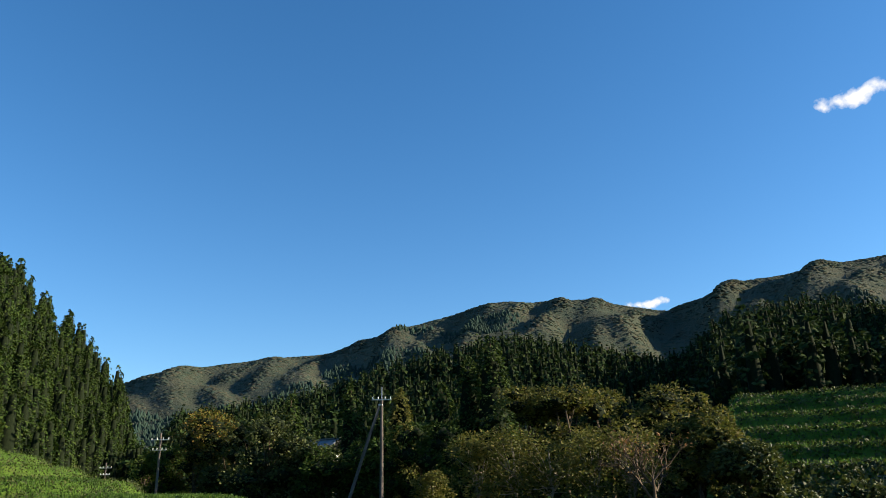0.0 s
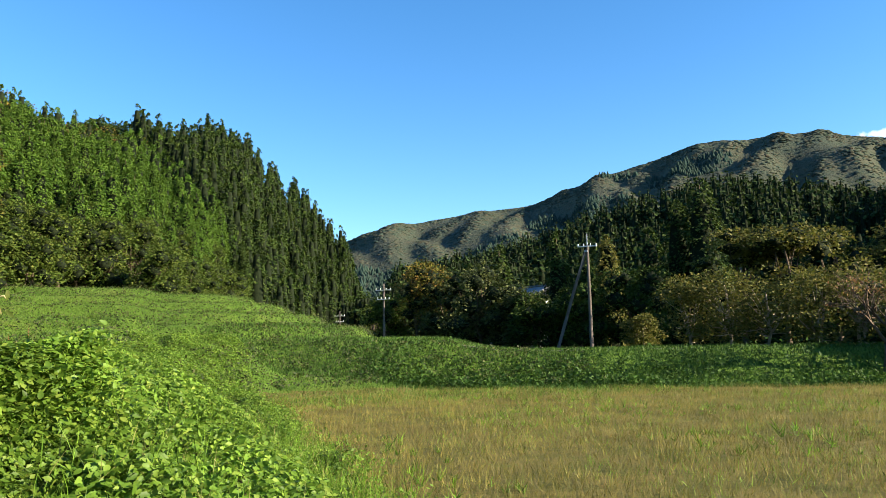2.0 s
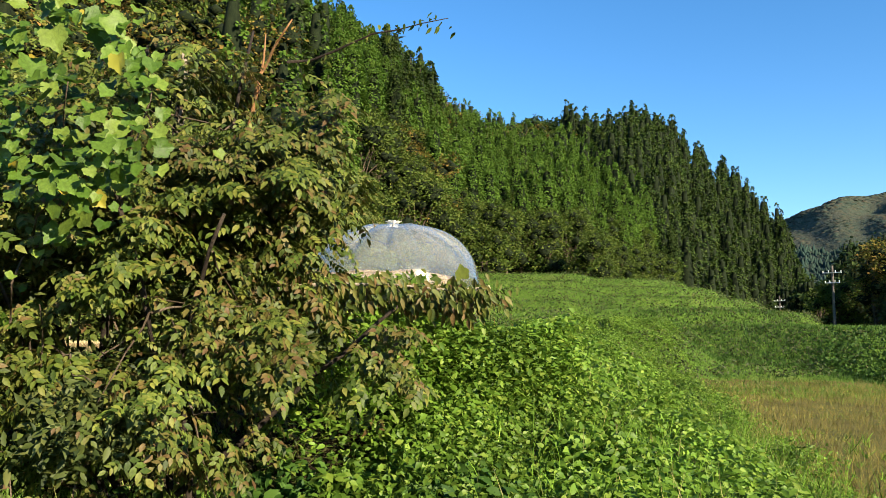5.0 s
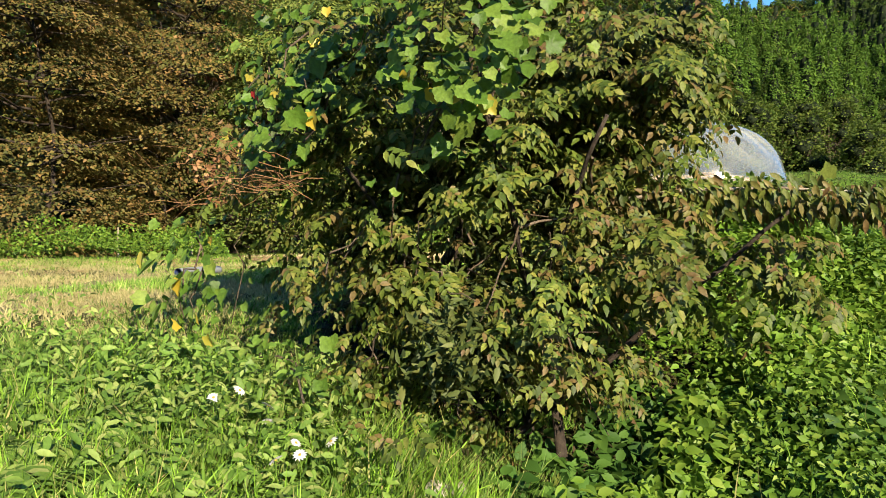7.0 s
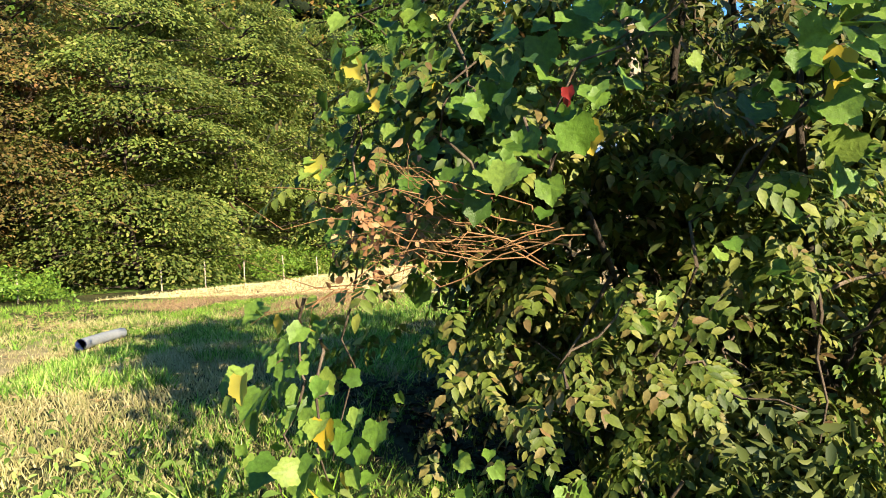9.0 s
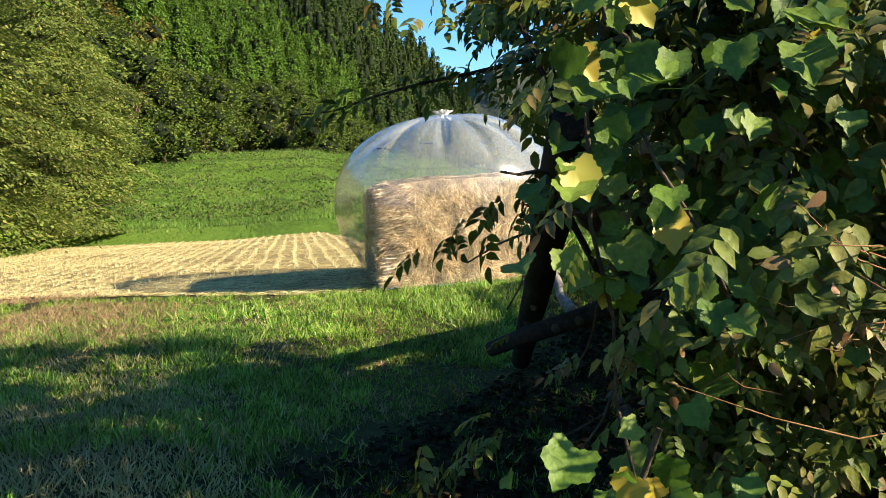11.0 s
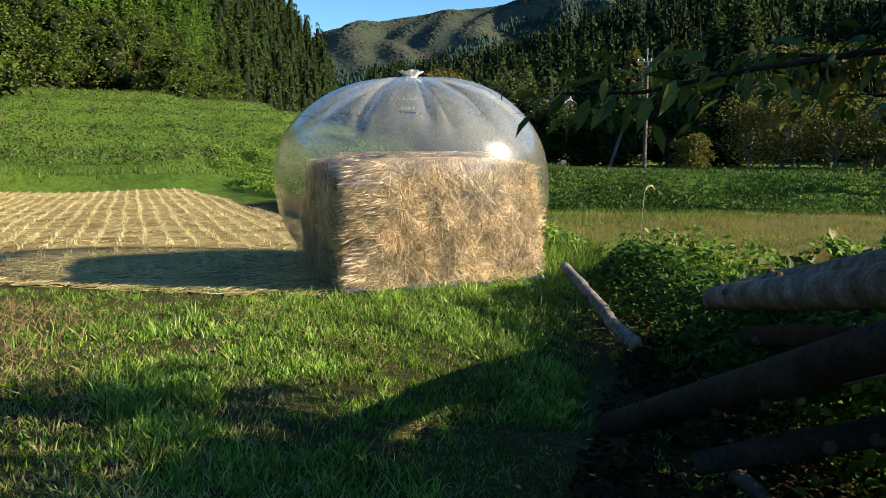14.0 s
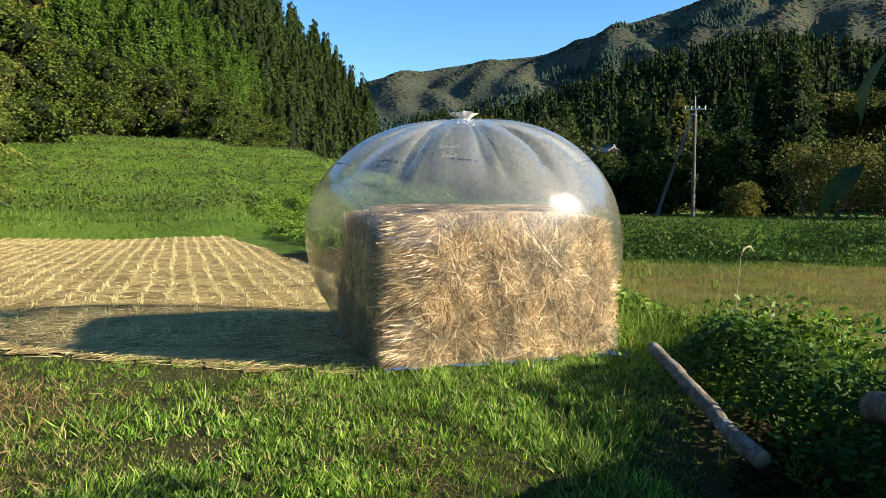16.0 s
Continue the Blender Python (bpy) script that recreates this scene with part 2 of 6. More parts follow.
M_logbark = rough_mat("log bark", [(0.06, 0.048, 0.038), (0.16, 0.135, 0.11), (0.40, 0.36, 0.31)], 9, 0.85, 0.8, 60)
M_logend = rough_mat("sawn wood", [(0.22, 0.17, 0.11), (0.33, 0.27, 0.19), (0.44, 0.38, 0.29)], 12, 0.8, 0.3, 90)
M_deadtwig = rough_mat("dead twig", [(0.10, 0.05, 0.02), (0.20, 0.105, 0.045), (0.30, 0.18, 0.09)], 20, 0.8, 0.4, 90)
M_pole = rough_mat("weathered pole", [(0.055, 0.047, 0.040), (0.10, 0.085, 0.072), (0.15, 0.135, 0.115)], 1.5, 0.85, 0.3, 20)
M_steel = rough_mat("galvanised steel", [(0.35, 0.35, 0.36), (0.5, 0.5, 0.5), (0.6, 0.6, 0.6)], 4, 0.45, 0.1, 30, metal=0.7)
M_ceramic = rough_mat("white ceramic", [(0.7, 0.7, 0.7), (0.8, 0.8, 0.79)], 4, 0.25, 0.05, 30)
M_plaster = rough_mat("pale house wall", [(0.55, 0.54, 0.50), (0.68, 0.66, 0.62), (0.75, 0.73, 0.70)], 1.5, 0.85, 0.2, 20)
M_tileroof = rough_mat("grey roof tile", [(0.10, 0.11, 0.12), (0.18, 0.19, 0.20), (0.26, 0.27, 0.28)], 2, 0.6, 0.5, 14)
M_asphalt = rough_mat("grey path stone", [(0.10, 0.09, 0.08), (0.19, 0.18, 0.16), (0.28, 0.26, 0.23)], 8, 0.9, 0.7, 50)
M_blue = rough_mat("blue sheet", [(0.02, 0.09, 0.32), (0.03, 0.14, 0.45), (0.08, 0.22, 0.55)], 12, 0.4, 0.4, 60)
M_stone = rough_mat("rubble stone", [(0.22, 0.19, 0.15), (0.36, 0.32, 0.26), (0.48, 0.44, 0.37)], 9, 0.9, 0.7, 60)
M_pipe = rough_mat("grey pipe", [(0.12, 0.13, 0.13), (0.18, 0.19, 0.19), (0.23, 0.24, 0.24)], 6, 0.6, 0.2, 40)
M_ink = rough_mat("dark blue ink", [(0.02, 0.03, 0.10), (0.03, 0.05, 0.16)], 20, 0.5, 0.1, 50)


def film_mat():
    """Clear blown plastic bag: mostly see-through, a milky bloom, glossy."""
    m, nt, p, out = fresh("clear plastic film")
    nt.nodes.remove(p)
    tr = nt.nodes.new("ShaderNodeBsdfTransparent")
    tr.inputs[0].default_value = (0.985, 0.985, 0.975, 1)
    tl = nt.nodes.new("ShaderNodeBsdfTranslucent")
    tl.inputs[0].default_value = (0.88, 0.93, 0.83, 1)
    df = nt.nodes.new("ShaderNodeBsdfDiffuse")
    df.inputs[0].default_value = (0.88, 0.93, 0.84, 1)
    haze = nt.nodes.new("ShaderNodeMixShader")
    haze.inputs[0].default_value = 0.45
    nt.links.new(tl.outputs[0], haze.inputs[1])
    nt.links.new(df.outputs[0], haze.inputs[2])
    n = noise_node(nt, 1.6, 5, 0.55)
    mr = nt.nodes.new("ShaderNodeMapRange")
    mr.inputs["From Min"].default_value, mr.inputs["From Max"].default_value = 0.3, 0.7
    mr.inputs["To Min"].default_value, mr.inputs["To Max"].default_value = 0.028, 0.085
    nt.links.new(n.outputs["Fac"], mr.inputs["Value"])
    tc = nt.nodes.new("ShaderNodeTexCoord")
    sep = nt.nodes.new("ShaderNodeSeparateXYZ")
    nt.links.new(tc.outputs["Object"], sep.inputs[0])
    # film turns milkier upward, standing in for sunlight on the dome
    sunlit_top = nt.nodes.new("ShaderNodeMapRange")
    sunlit_top.interpolation_type = "SMOOTHSTEP"
    sunlit_top.inputs["From Min"].default_value, sunlit_top.inputs["From Max"].default_value = 0.90, 1.50
    sunlit_top.inputs["To Min"].default_value, sunlit_top.inputs["To Max"].default_value = 0.0, 0.17
    nt.links.new(sep.outputs["Z"], sunlit_top.inputs["Value"])
    bloom = nt.nodes.new("ShaderNodeMath")
    nt.links.new(mr.outputs[0], bloom.inputs[0])
    nt.links.new(sunlit_top.outputs[0], bloom.inputs[1])
    body = nt.nodes.new("ShaderNodeMixShader")
    nt.links.new(bloom.outputs[0], body.inputs[0])
    nt.links.new(tr.outputs[0], body.inputs[1])
    nt.links.new(haze.outputs[0], body.inputs[2])
    gl = nt.nodes.new("ShaderNodeBsdfGlossy")
    gl.inputs["Roughness"].default_value = 0.17
    n2 = noise_node(nt, 2.5, 3)
    b = nt.nodes.new("ShaderNodeBump")
    b.inputs["Strength"].default_value, b.inputs["Distance"].default_value = 0.12, 0.03
    nt.links.new(n2.outputs["Fac"], b.inputs["Height"])
    nt.links.new(b.outputs[0], gl.inputs["Normal"])
    lw = nt.nodes.new("ShaderNodeLayerWeight")
    lw.inputs[0].default_value = 0.5
    pw = nt.nodes.new("ShaderNodeMath")
    pw.operation = "POWER"
    pw.inputs[1].default_value = 2.3
    nt.links.new(lw.outputs["Facing"], pw.inputs[0])
    fr = nt.nodes.new("ShaderNodeMapRange")
    fr.inputs["To Min"].default_value, fr.inputs["To Max"].default_value = 0.08, 0.8
    nt.links.new(pw.outputs[0], fr.inputs["Value"])
    mx = nt.nodes.new("ShaderNodeMixShader")
    nt.links.new(fr.outputs[0], mx.inputs[0])
    nt.links.new(body.outputs[0], mx.inputs[1])
    nt.links.new(gl.outputs[0], mx.inputs[2])
    nt.links.new(mx.outputs[0], out.inputs[0])
    return m


M_film = film_mat()


# ---- builders ----
def mesh_data(name, verts, faces, mat=None, smooth=False):
    """A mesh from arrays; faces: one array or several, each of one corner count. mat: one or a list with face counts."""
    faces = [np.asarray(f) for f in (faces if isinstance(faces, list) else [faces]) if len(f)]
    verts = np.asarray(verts, np.float32)
    me = bpy.data.meshes.new(name)
    me.vertices.add(len(verts))
    me.vertices.foreach_set("co", verts.ravel())
    loops = np.concatenate([f.ravel() for f in faces]).astype(np.int32)
    totals = np.concatenate([np.full(len(f), f.shape[1]) for f in faces]).astype(np.int32)
    me.loops.add(len(loops))
    me.loops.foreach_set("vertex_index", loops)
    me.polygons.add(len(totals))
    me.polygons.foreach_set("loop_start", np.r_[0, np.cumsum(totals)[:-1]].astype(np.int32))
    me.update(calc_edges=True)
    me.validate()
    if mat:
        me.materials.append(mat)
    if smooth:
        me.polygons.foreach_set("use_smooth", np.ones(len(totals), bool))
    return me


def mesh_ob(name, verts, faces, mat, parent=None, smooth=False, label=""):
    ob = new(name, mesh_data(name, verts, faces, mat, smooth))
    ob.parent = parent
    if label:
        ob["label"] = label
    return ob


def thing(name, label, category, group="", kind="", at=(0, 0, 0), rz=0.0):
    e = new(name)
    e.matrix_basis = Matrix.LocRotScale(Vector(at), Euler((0, 0, rz)), None)
    return tagged(e, label, category, group, kind)


def joined(pieces):
    """One set of verts and same-size faces from (verts, faces) pairs."""
    vs, fs, k = [], [], 0
    for v, f in pieces:
        vs.append(v)
        fs.append(np.asarray(f) + k)
        k += len(v)
    return np.concatenate(vs), np.concatenate(fs)


def unit(v):
    return v / np.maximum(np.linalg.norm(v, axis=-1, keepdims=True), 1e-9)


def scatter(tv, tf, pos, along, up, size, widths=None):
    """Copies of a small template, its y along 'along', its z towards 'up'."""
    pos, along, up = np.asarray(pos, float), unit(np.asarray(along, float)), np.asarray(up, float)
    side = unit(np.cross(along, up) + 1e-6)
    top = np.cross(side, along)
    s = np.broadcast_to(np.asarray(size, float), (len(pos),))[:, None, None]
    w = s if widths is None else np.asarray(widths, float)[:, None, None]
    v = pos[:, None] + tv[None, :, 0:1] * side[:, None] * w + tv[None, :, 1:2] * along[:, None] * s + tv[None, :, 2:3] * top[:, None] * s
    f = tf[None] + (np.arange(len(pos)) * len(tv))[:, None, None]
    return v.reshape(-1, 3), f.reshape(-1, tf.shape[1])


LEAF2 = (np.array([(0, 0, 0), (-0.30, 0.45, 0.06), (0.30, 0.45, 0.06), (0, 1, -0.12)]), np.array([(0, 2, 3), (0, 3, 1)]))
LEAF4 = (np.array([(0, 0, 0), (-0.24, 0.22, 0.05), (0.24, 0.22, 0.05), (-0.27, 0.55, 0.03), (0.27, 0.55, 0.03), (0, 0.5, -0.03), (0, 1, -0.2)]),
         np.array([(0, 2, 5), (0, 5, 1), (2, 4, 5), (1, 5, 3), (4, 6, 5), (5, 6, 3)]))
LEAFN = (np.array([(0, 0, 0), (-0.17, 0.25, 0.03), (0.17, 0.25, 0.03), (-0.17, 0.58, 0.0), (0.17, 0.58, 0.0), (0, 0.5, -0.05), (0, 1, -0.22)]),
         np.array([(0, 2, 5), (0, 5, 1), (2, 4, 5), (1, 5, 3), (4, 6, 5), (5, 6, 3)]))
BLADE = (np.array([(-0.5, 0, 0), (0.5, 0, 0), (-0.35, 0.55, -0.05), (0.35, 0.55, -0.05), (0, 1, -0.22)]), np.array([(0, 1, 3), (0, 3, 2), (2, 3, 4)]))
SPRAY2 = (np.array([(0, 0, 0), (-0.42, 0.5, -0.12), (0.42, 0.5, -0.12), (0, 1, -0.25)]), np.array([(0, 2, 3), (0, 3, 1)]))
TIP = (np.array([(-0.5, 0, 0), (0.5, 0, 0), (0, 1, -0.15)]), np.array([(0, 1, 2)]))


def smooth_step(t):
    t = min(1.0, max(0.0, t))
    return t * t * (3 - 2 * t)


def lobed_leaf():
    """A broad vine leaf with shallow lobes, folded along its midrib."""
    half = []
    for i in range(19):
        q = math.pi * i / 18
        lobe = 0.5 + 0.5 * math.cos(2 * math.pi * q / 1.12)
        r = (0.43 + 0.075 * lobe * (q < 2.6) + 0.10 * max(0, 1 - q / 0.45)) * (1 - 0.35 * smooth_step((q - 2.3) / 0.8)) + 0.018 * (-1) ** i
        half.append((r * math.sin(q), 0.40 + r * math.cos(q)))
    rim = half[::-1]
    pts = [(0, 0.30, -0.05)] + [(x, y, 0.28 * abs(x) - 0.16 * y * y) for x, y in rim] + [(-x, y, 0.28 * abs(x) - 0.16 * y * y) for x, y in rim[-2:0:-1]]
    n = len(pts) - 1
    return np.array(pts), np.array([(0, 1 + i, 1 + (i + 1) % n) for i in range(n)])


VINE = lobed_leaf()


def tube(points, radii, sides=6, cap=True):
    """A tapered tube along points, as verts and quads (caps fold into the end rings)."""
    p = np.asarray(points, float)
    r = np.broadcast_to(np.asarray(radii, float), (len(p),))
    d = unit(np.gradient(p, axis=0))
    ref = np.where(np.abs(d[:, 2:3]) > 0.9, np.array([[1.0, 0, 0]]), np.array([[0, 0, 1.0]]))
    s = unit(np.cross(d, ref))
    t = np.cross(d, s)
    a = np.linspace(0, 2 * np.pi, sides, endpoint=False)
    ring = p[:, None] + r[:, None, None] * (np.cos(a)[None, :, None] * s[:, None] + np.sin(a)[None, :, None] * t[:, None])
    v = ring.reshape(-1, 3)
    f = []
    for i in range(len(p) - 1):
        for j in range(sides):
            k = (j + 1) % sides
            f.append((i * sides + j, i * sides + k, (i + 1) * sides + k, (i + 1) * sides + j))
    if cap:
        for i, q in ((0, p[0]), (len(p) - 1, p[-1])):
            v = np.concatenate([v, q[None]])
            c = len(v) - 1
            for j in range(0, sides, 2):
                f.append((i * sides + j, i * sides + (j + 1) % sides, i * sides + (j + 2) % sides, c))
    return v, np.array(f)


def wander(start, end, n, amount, seed):
    """A line from start to end that strays a little."""
    g = np.random.default_rng(seed)
    t = np.linspace(0, 1, n)[:, None]
    off = np.cumsum(g.normal(0, 1, (n, 3)), 0)
    off -= t * off[-1]
    return np.asarray(start) * (1 - t) + np.asarray(end) * t + off * amount


def rounded(size, bevel, segments=2):
    bm = bmesh.new()
    bmesh.ops.create_cube(bm, size=1)
    bmesh.ops.scale(bm, vec=size, verts=bm.verts)
    if bevel:
        bmesh.ops.bevel(bm, geom=bm.edges[:], offset=bevel, segments=segments, affect="EDGES")
    return bm


def part(name, bm, mat, parent, label="", m=None):
    """Links a bmesh as one mesh under a thing or part."""
    if m is not None:
        bmesh.ops.transform(bm, matrix=m, verts=bm.verts)
    me = bpy.data.meshes.new(name)
    bm.to_mesh(me)
    bm.free()
    me.materials.append(mat)
    ob = new(name, me)
    ob.parent = parent
    if label:
        ob["label"] = label
    return ob


# ---- the lie of the land ----
# The fields lie square to each other: a runs along the front of the bale, b away from it.
UA, VB = np.array([0.735, 0.678]), np.array([-0.678, 0.735])
C0 = np.array([2.8, 2.2])


def ab(x, y):
    return x * UA[0] + y * UA[1], x * VB[0] + y * VB[1]


def xy(a, b):
    return a * UA[0] + b * VB[0], a * UA[1] + b * VB[1]


def smooth(t):
    t = np.clip(t, 0, 1)
    return t * t * (3 - 2 * t)


def waves(x, y, s, seed=0):
    """Cheap smooth noise between -1 and 1."""
    k = seed * 1.7
    return (np.sin(x / s + 1.3 * np.sin(y / s * 0.7 + k) + k) + np.sin(y / s * 1.1 + 1.7 * np.sin(x / s * 0.6 - k) + 2 * k) + np.sin((x + y) / s * 0.53 + k)) / 3


HILL_AZ = [28.5, 30.5, 33.4, 36, 38, 40.5, 43, 46, 51, 54, 56, 59, 63, 72, 85, 100, 115]
HILL_EL = [1.5, 8.6, 11.7, 13.8, 15.4, 15.9, 14.9, 15.7, 15.7, 16.9, 18.5, 20.6, 23, 24.5, 24, 22, 15]
HILL_D0 = [230, 215, 190, 165, 150, 132, 118, 104, 92, 86, 80, 72, 60, 44, 38, 38, 38]
HILL_D1 = [270, 270, 268, 266, 262, 255, 248, 240, 225, 215, 208, 195, 170, 130, 110, 110, 110]
# from -55 to -32 an unseen ridge, raised to shade the slope
MID_AZ = [-180, -70, -55, -42, -32, -23, -18, -12, -8, -1, 3, 7, 12, 15, 19, 23, 30, 40, 60, 180]
MID_EL = [6, 8, 11, 14, 13, 10.2, 11.2, 10.6, 10.0, 11.6, 12.2, 11.6, 10.3, 9.2, 8.0, 7.4, 6.6, 6, 6, 6]
FAR_AZ = [-180, -60, -40, -23.4, -19, -13.7, -8.8, -3.5, 1.4, 4.4, 7.2, 11.7, 14.7, 17.2, 20.6, 24, 27, 31, 40, 60, 180]
FAR_EL = [8, 9, 13, 15.2, 15, 14.6, 13.2, 14.3, 14.5, 14.6, 13.8, 12.7, 11.4, 11.0, 10.7, 10.2, 9.6, 8.5, 8, 8, 8]


def hill_part(az, d):
    """Ground rise of the wooded hill by the field."""
    el = np.interp(az, HILL_AZ, HILL_EL, left=0, right=0)
    d0, d1 = np.interp(az, HILL_AZ, HILL_D0), np.interp(az, HILL_AZ, HILL_D1)
    top = np.maximum(d1 * np.tan(np.radians(el)) - 15.5, 0)
    t = (d - d0) / (d1 - d0)
    edge = smooth((az - 28) / 3) * smooth((125 - az) / 15)
    return edge * top * np.where(t < 1, np.clip(t, 0, 1) ** 0.92, np.maximum(1 - (t - 1) * 0.25, 0.5))


def height(x, y):
    x, y = np.asarray(x, float), np.asarray(y, float)
    a, b = ab(x, y)
    near = np.interp(a, [-7, -2.4, -0.9, 0.2, 1.3, 3.6, 9], [0.0, -0.14, -0.48, -0.64, -0.84, -1.08, -2.0])
    edge = np.where(b > 33, 2.0 + (b - 33) * 0.3, 2.0)
    terrace = -2 + 2 * smooth((edge + 4.2 - a) / 4.2)
    near = near - 0.45 * np.exp(-(((b - 3.6) / 1.9) ** 2)) * smooth((a + 0.4) / 1.8)
    w = smooth((b - 4.5) / 5.0)
    z = near * (1 - w) + terrace * w
    bank = -2 + 2 * smooth((y - (46.5 + 0.25 * x)) / 6.0)
    z = np.maximum(z, bank)
    z = z + 0.55 * smooth((b - 32.6) / 0.9) * smooth((3 - a) / 3)
    rise = smooth((b - 36) / 54) * smooth((30 - a) / 24)
    steps = np.floor(rise * 5) / 5 + 0.2 * smooth((rise * 5 % 1) / 0.30)
    z = z + 6.4 * (0.25 * rise + 0.75 * steps)
    z = z + 0.7 * smooth((-12 - x) / 7) * smooth((9 - b) / 6)
    az, d = np.degrees(np.arctan2(-(x - C0[0]), y - C0[1])), np.hypot(x - C0[0], y - C0[1])
    right = 13.2 * smooth((d - 55) / 75) * smooth((-9.7 - az) / 3) * smooth((az + 75) / 20)
    z = z + np.floor(right / 2.2) * 2.2 + 2.2 * smooth((right / 2.2 % 1) / 0.22)
    z = z + hill_part(az, d)
    mid = np.interp(az, MID_AZ, MID_EL)
    z = z + np.maximum(390 * np.tan(np.radians(mid)) - 16, 0) * smooth((d - 150) / 250) ** 1.3 * smooth((29.5 - az) / 3)
    far = np.interp(az, FAR_AZ, FAR_EL)
    tall = np.maximum(1500 * np.tan(np.radians(far)) - 14, 0)
    ridges = 1 + (0.08 * waves(az * 7, d * 0.05, 9, 3) + 0.05 * waves(az * 7, d * 0.07, 3.4, 5)) * smooth((d - 500) / 400) * smooth((1450 - d) / 300)
    back = tall * ridges * smooth((d - 330) / 1250) * (1 - 0.3 * smooth((d - 1600) / 1500))
    z = np.where(d > 330, np.maximum(z, back), z)
    # two unseen rises off to the right, added to shade the valley floor
    z = z + 7 * smooth((d - 70) / 60) * smooth((-26 - az) / 10) * smooth((az + 80) / 12)
    z = z + 22 * smooth((d - 110) / 110) * smooth((-30 - az) / 12) * smooth((az + 68) / 12)
    z = z + 0.035 * waves(x, y, 0.9, 1) + 0.10 * waves(x, y, 5.0, 2) * smooth((d - 14) / 20)
    return z


def sheet(name, mat, inside, da, a0, a1, b0, b1, lift, label, category):
    """A field surface laid just over the land."""
    na, nb = int((a1 - a0) / da) + 1, int((b1 - b0) / da) + 1
    A, B = np.meshgrid(np.linspace(a0, a1, na), np.linspace(b0, b1, nb), indexing="ij")
    X, Y = xy(A, B)
    Z = height(X, Y) + lift
    v = np.stack([X, Y, Z], -1).reshape(-1, 3)
    i = np.arange(na * nb).reshape(na, nb)
    f = np.stack([i[:-1, :-1], i[1:, :-1], i[1:, 1:], i[:-1, 1:]], -1).reshape(-1, 4)
    keep = inside(v[f, 0].mean(1), v[f, 1].mean(1))
    ob = mesh_ob(name, v, f[keep], mat, smooth=True)
    return tagged(ob, label, category, kind="structure")


def path_y(x):
    """Line of the trodden path past the bush."""
    return np.interp(x, [-12, -9, -6, -3, -1, 1, 3.4], [2.0, 1.2, 0.4, -0.05, -0.5, -0.4, 0.4])


def in_tan(x, y):
    a, b = ab(x, y)
    return (height(x, y) < -1.72) & (a > 5.9 + 0.25 * waves(x, y, 1.5)) & (y < 46.9 + 0.25 * x + 0.3 * waves(x, y, 2)) & (b > -8)


def in_stubble(x, y):
    a, b = ab(x, y)
    return (b > np.minimum(12.5, 9.75 + 0.67 * np.maximum(0, -1.1 - a)) + 0.12 * waves(x, y, 0.5)) & (b < 32.6) & (a < 0.3 - (b - 18) * 0.06 * (b > 18) + 0.12 * waves(x, y, 0.7)) & (a > -9.6 - 0.02 * b + 0.3 * waves(x, y, 0.9))


# ground in rings, dense where the camera passes
angles = np.radians(np.r_[np.arange(-180, -40, 3.0), np.arange(-40, 112, 0.55), np.arange(112, 180, 3.0)])
radii = np.r_[0, np.geomspace(0.4, 30, 90), np.arange(30.7, 125, 0.75), np.geomspace(126, 4200, 75)]
TH, R = np.meshgrid(angles, radii, indexing="ij")
GX, GY = C0[0] - R * np.sin(TH), C0[1] + R * np.cos(TH)
GZ = height(GX, GY)
gi = np.arange(TH.size).reshape(TH.shape)
gn = np.roll(gi, -1, axis=0)
gf = np.stack([gi[:, :-1], gi[:, 1:], gn[:, 1:], gn[:, :-1]], -1).reshape(-1, 4)
gv = np.stack([GX, GY, GZ], -1).reshape(-1, 3)
ground = mesh_ob("ground", gv, gf, M_soil, smooth=True)
ground.data.materials.append(M_slope)
ground.data.materials.append(M_wood)
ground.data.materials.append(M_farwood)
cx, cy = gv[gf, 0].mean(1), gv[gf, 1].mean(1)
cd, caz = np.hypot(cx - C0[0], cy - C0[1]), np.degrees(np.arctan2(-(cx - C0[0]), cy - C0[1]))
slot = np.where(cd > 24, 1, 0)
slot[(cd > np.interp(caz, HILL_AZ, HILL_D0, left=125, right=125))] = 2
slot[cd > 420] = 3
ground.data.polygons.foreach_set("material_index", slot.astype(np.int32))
tagged(ground, "grassy valley floor rising to terraces and wooded mountains", "ground", kind="structure")
sheet("dry_field", M_tan, in_tan, 0.5, 5.4, 70, -8, 62, 0.012, "fallow field of short tan and reddish dry grass", "field")
sheet("stubble_field", M_stubble, in_stubble, 0.25, -14, 1.5, 9, 33, 0.012, "harvested rice field with rows of pale stubble", "field")
px_ = np.linspace(-9, 3.2, 130)
half = 0.30 + 0.08 * np.sin(px_ * 3.1) + 0.05 * np.sin(px_ * 8.3)
rows_ = [np.stack([px_, path_y(px_) + o * half, height(px_, path_y(px_) + o * half) + (0.012 if abs(o) < 0.9 else -0.02)], -1) for o in (-1, -0.5, 0, 0.5, 1)]
pi_ = np.arange(650).reshape(5, 130)
tagged(mesh_ob("footpath", np.concatenate(rows_), np.stack([pi_[:-1, :-1], pi_[:-1, 1:], pi_[1:, 1:], pi_[1:, :-1]], -1).reshape(-1, 4), M_footpath, smooth=True), "narrow worn grey path with pale dry edges in the grass", "path", kind="structure")
lane = bpy.data.objects["footpath"].data
lane.materials.append(M_asphalt)
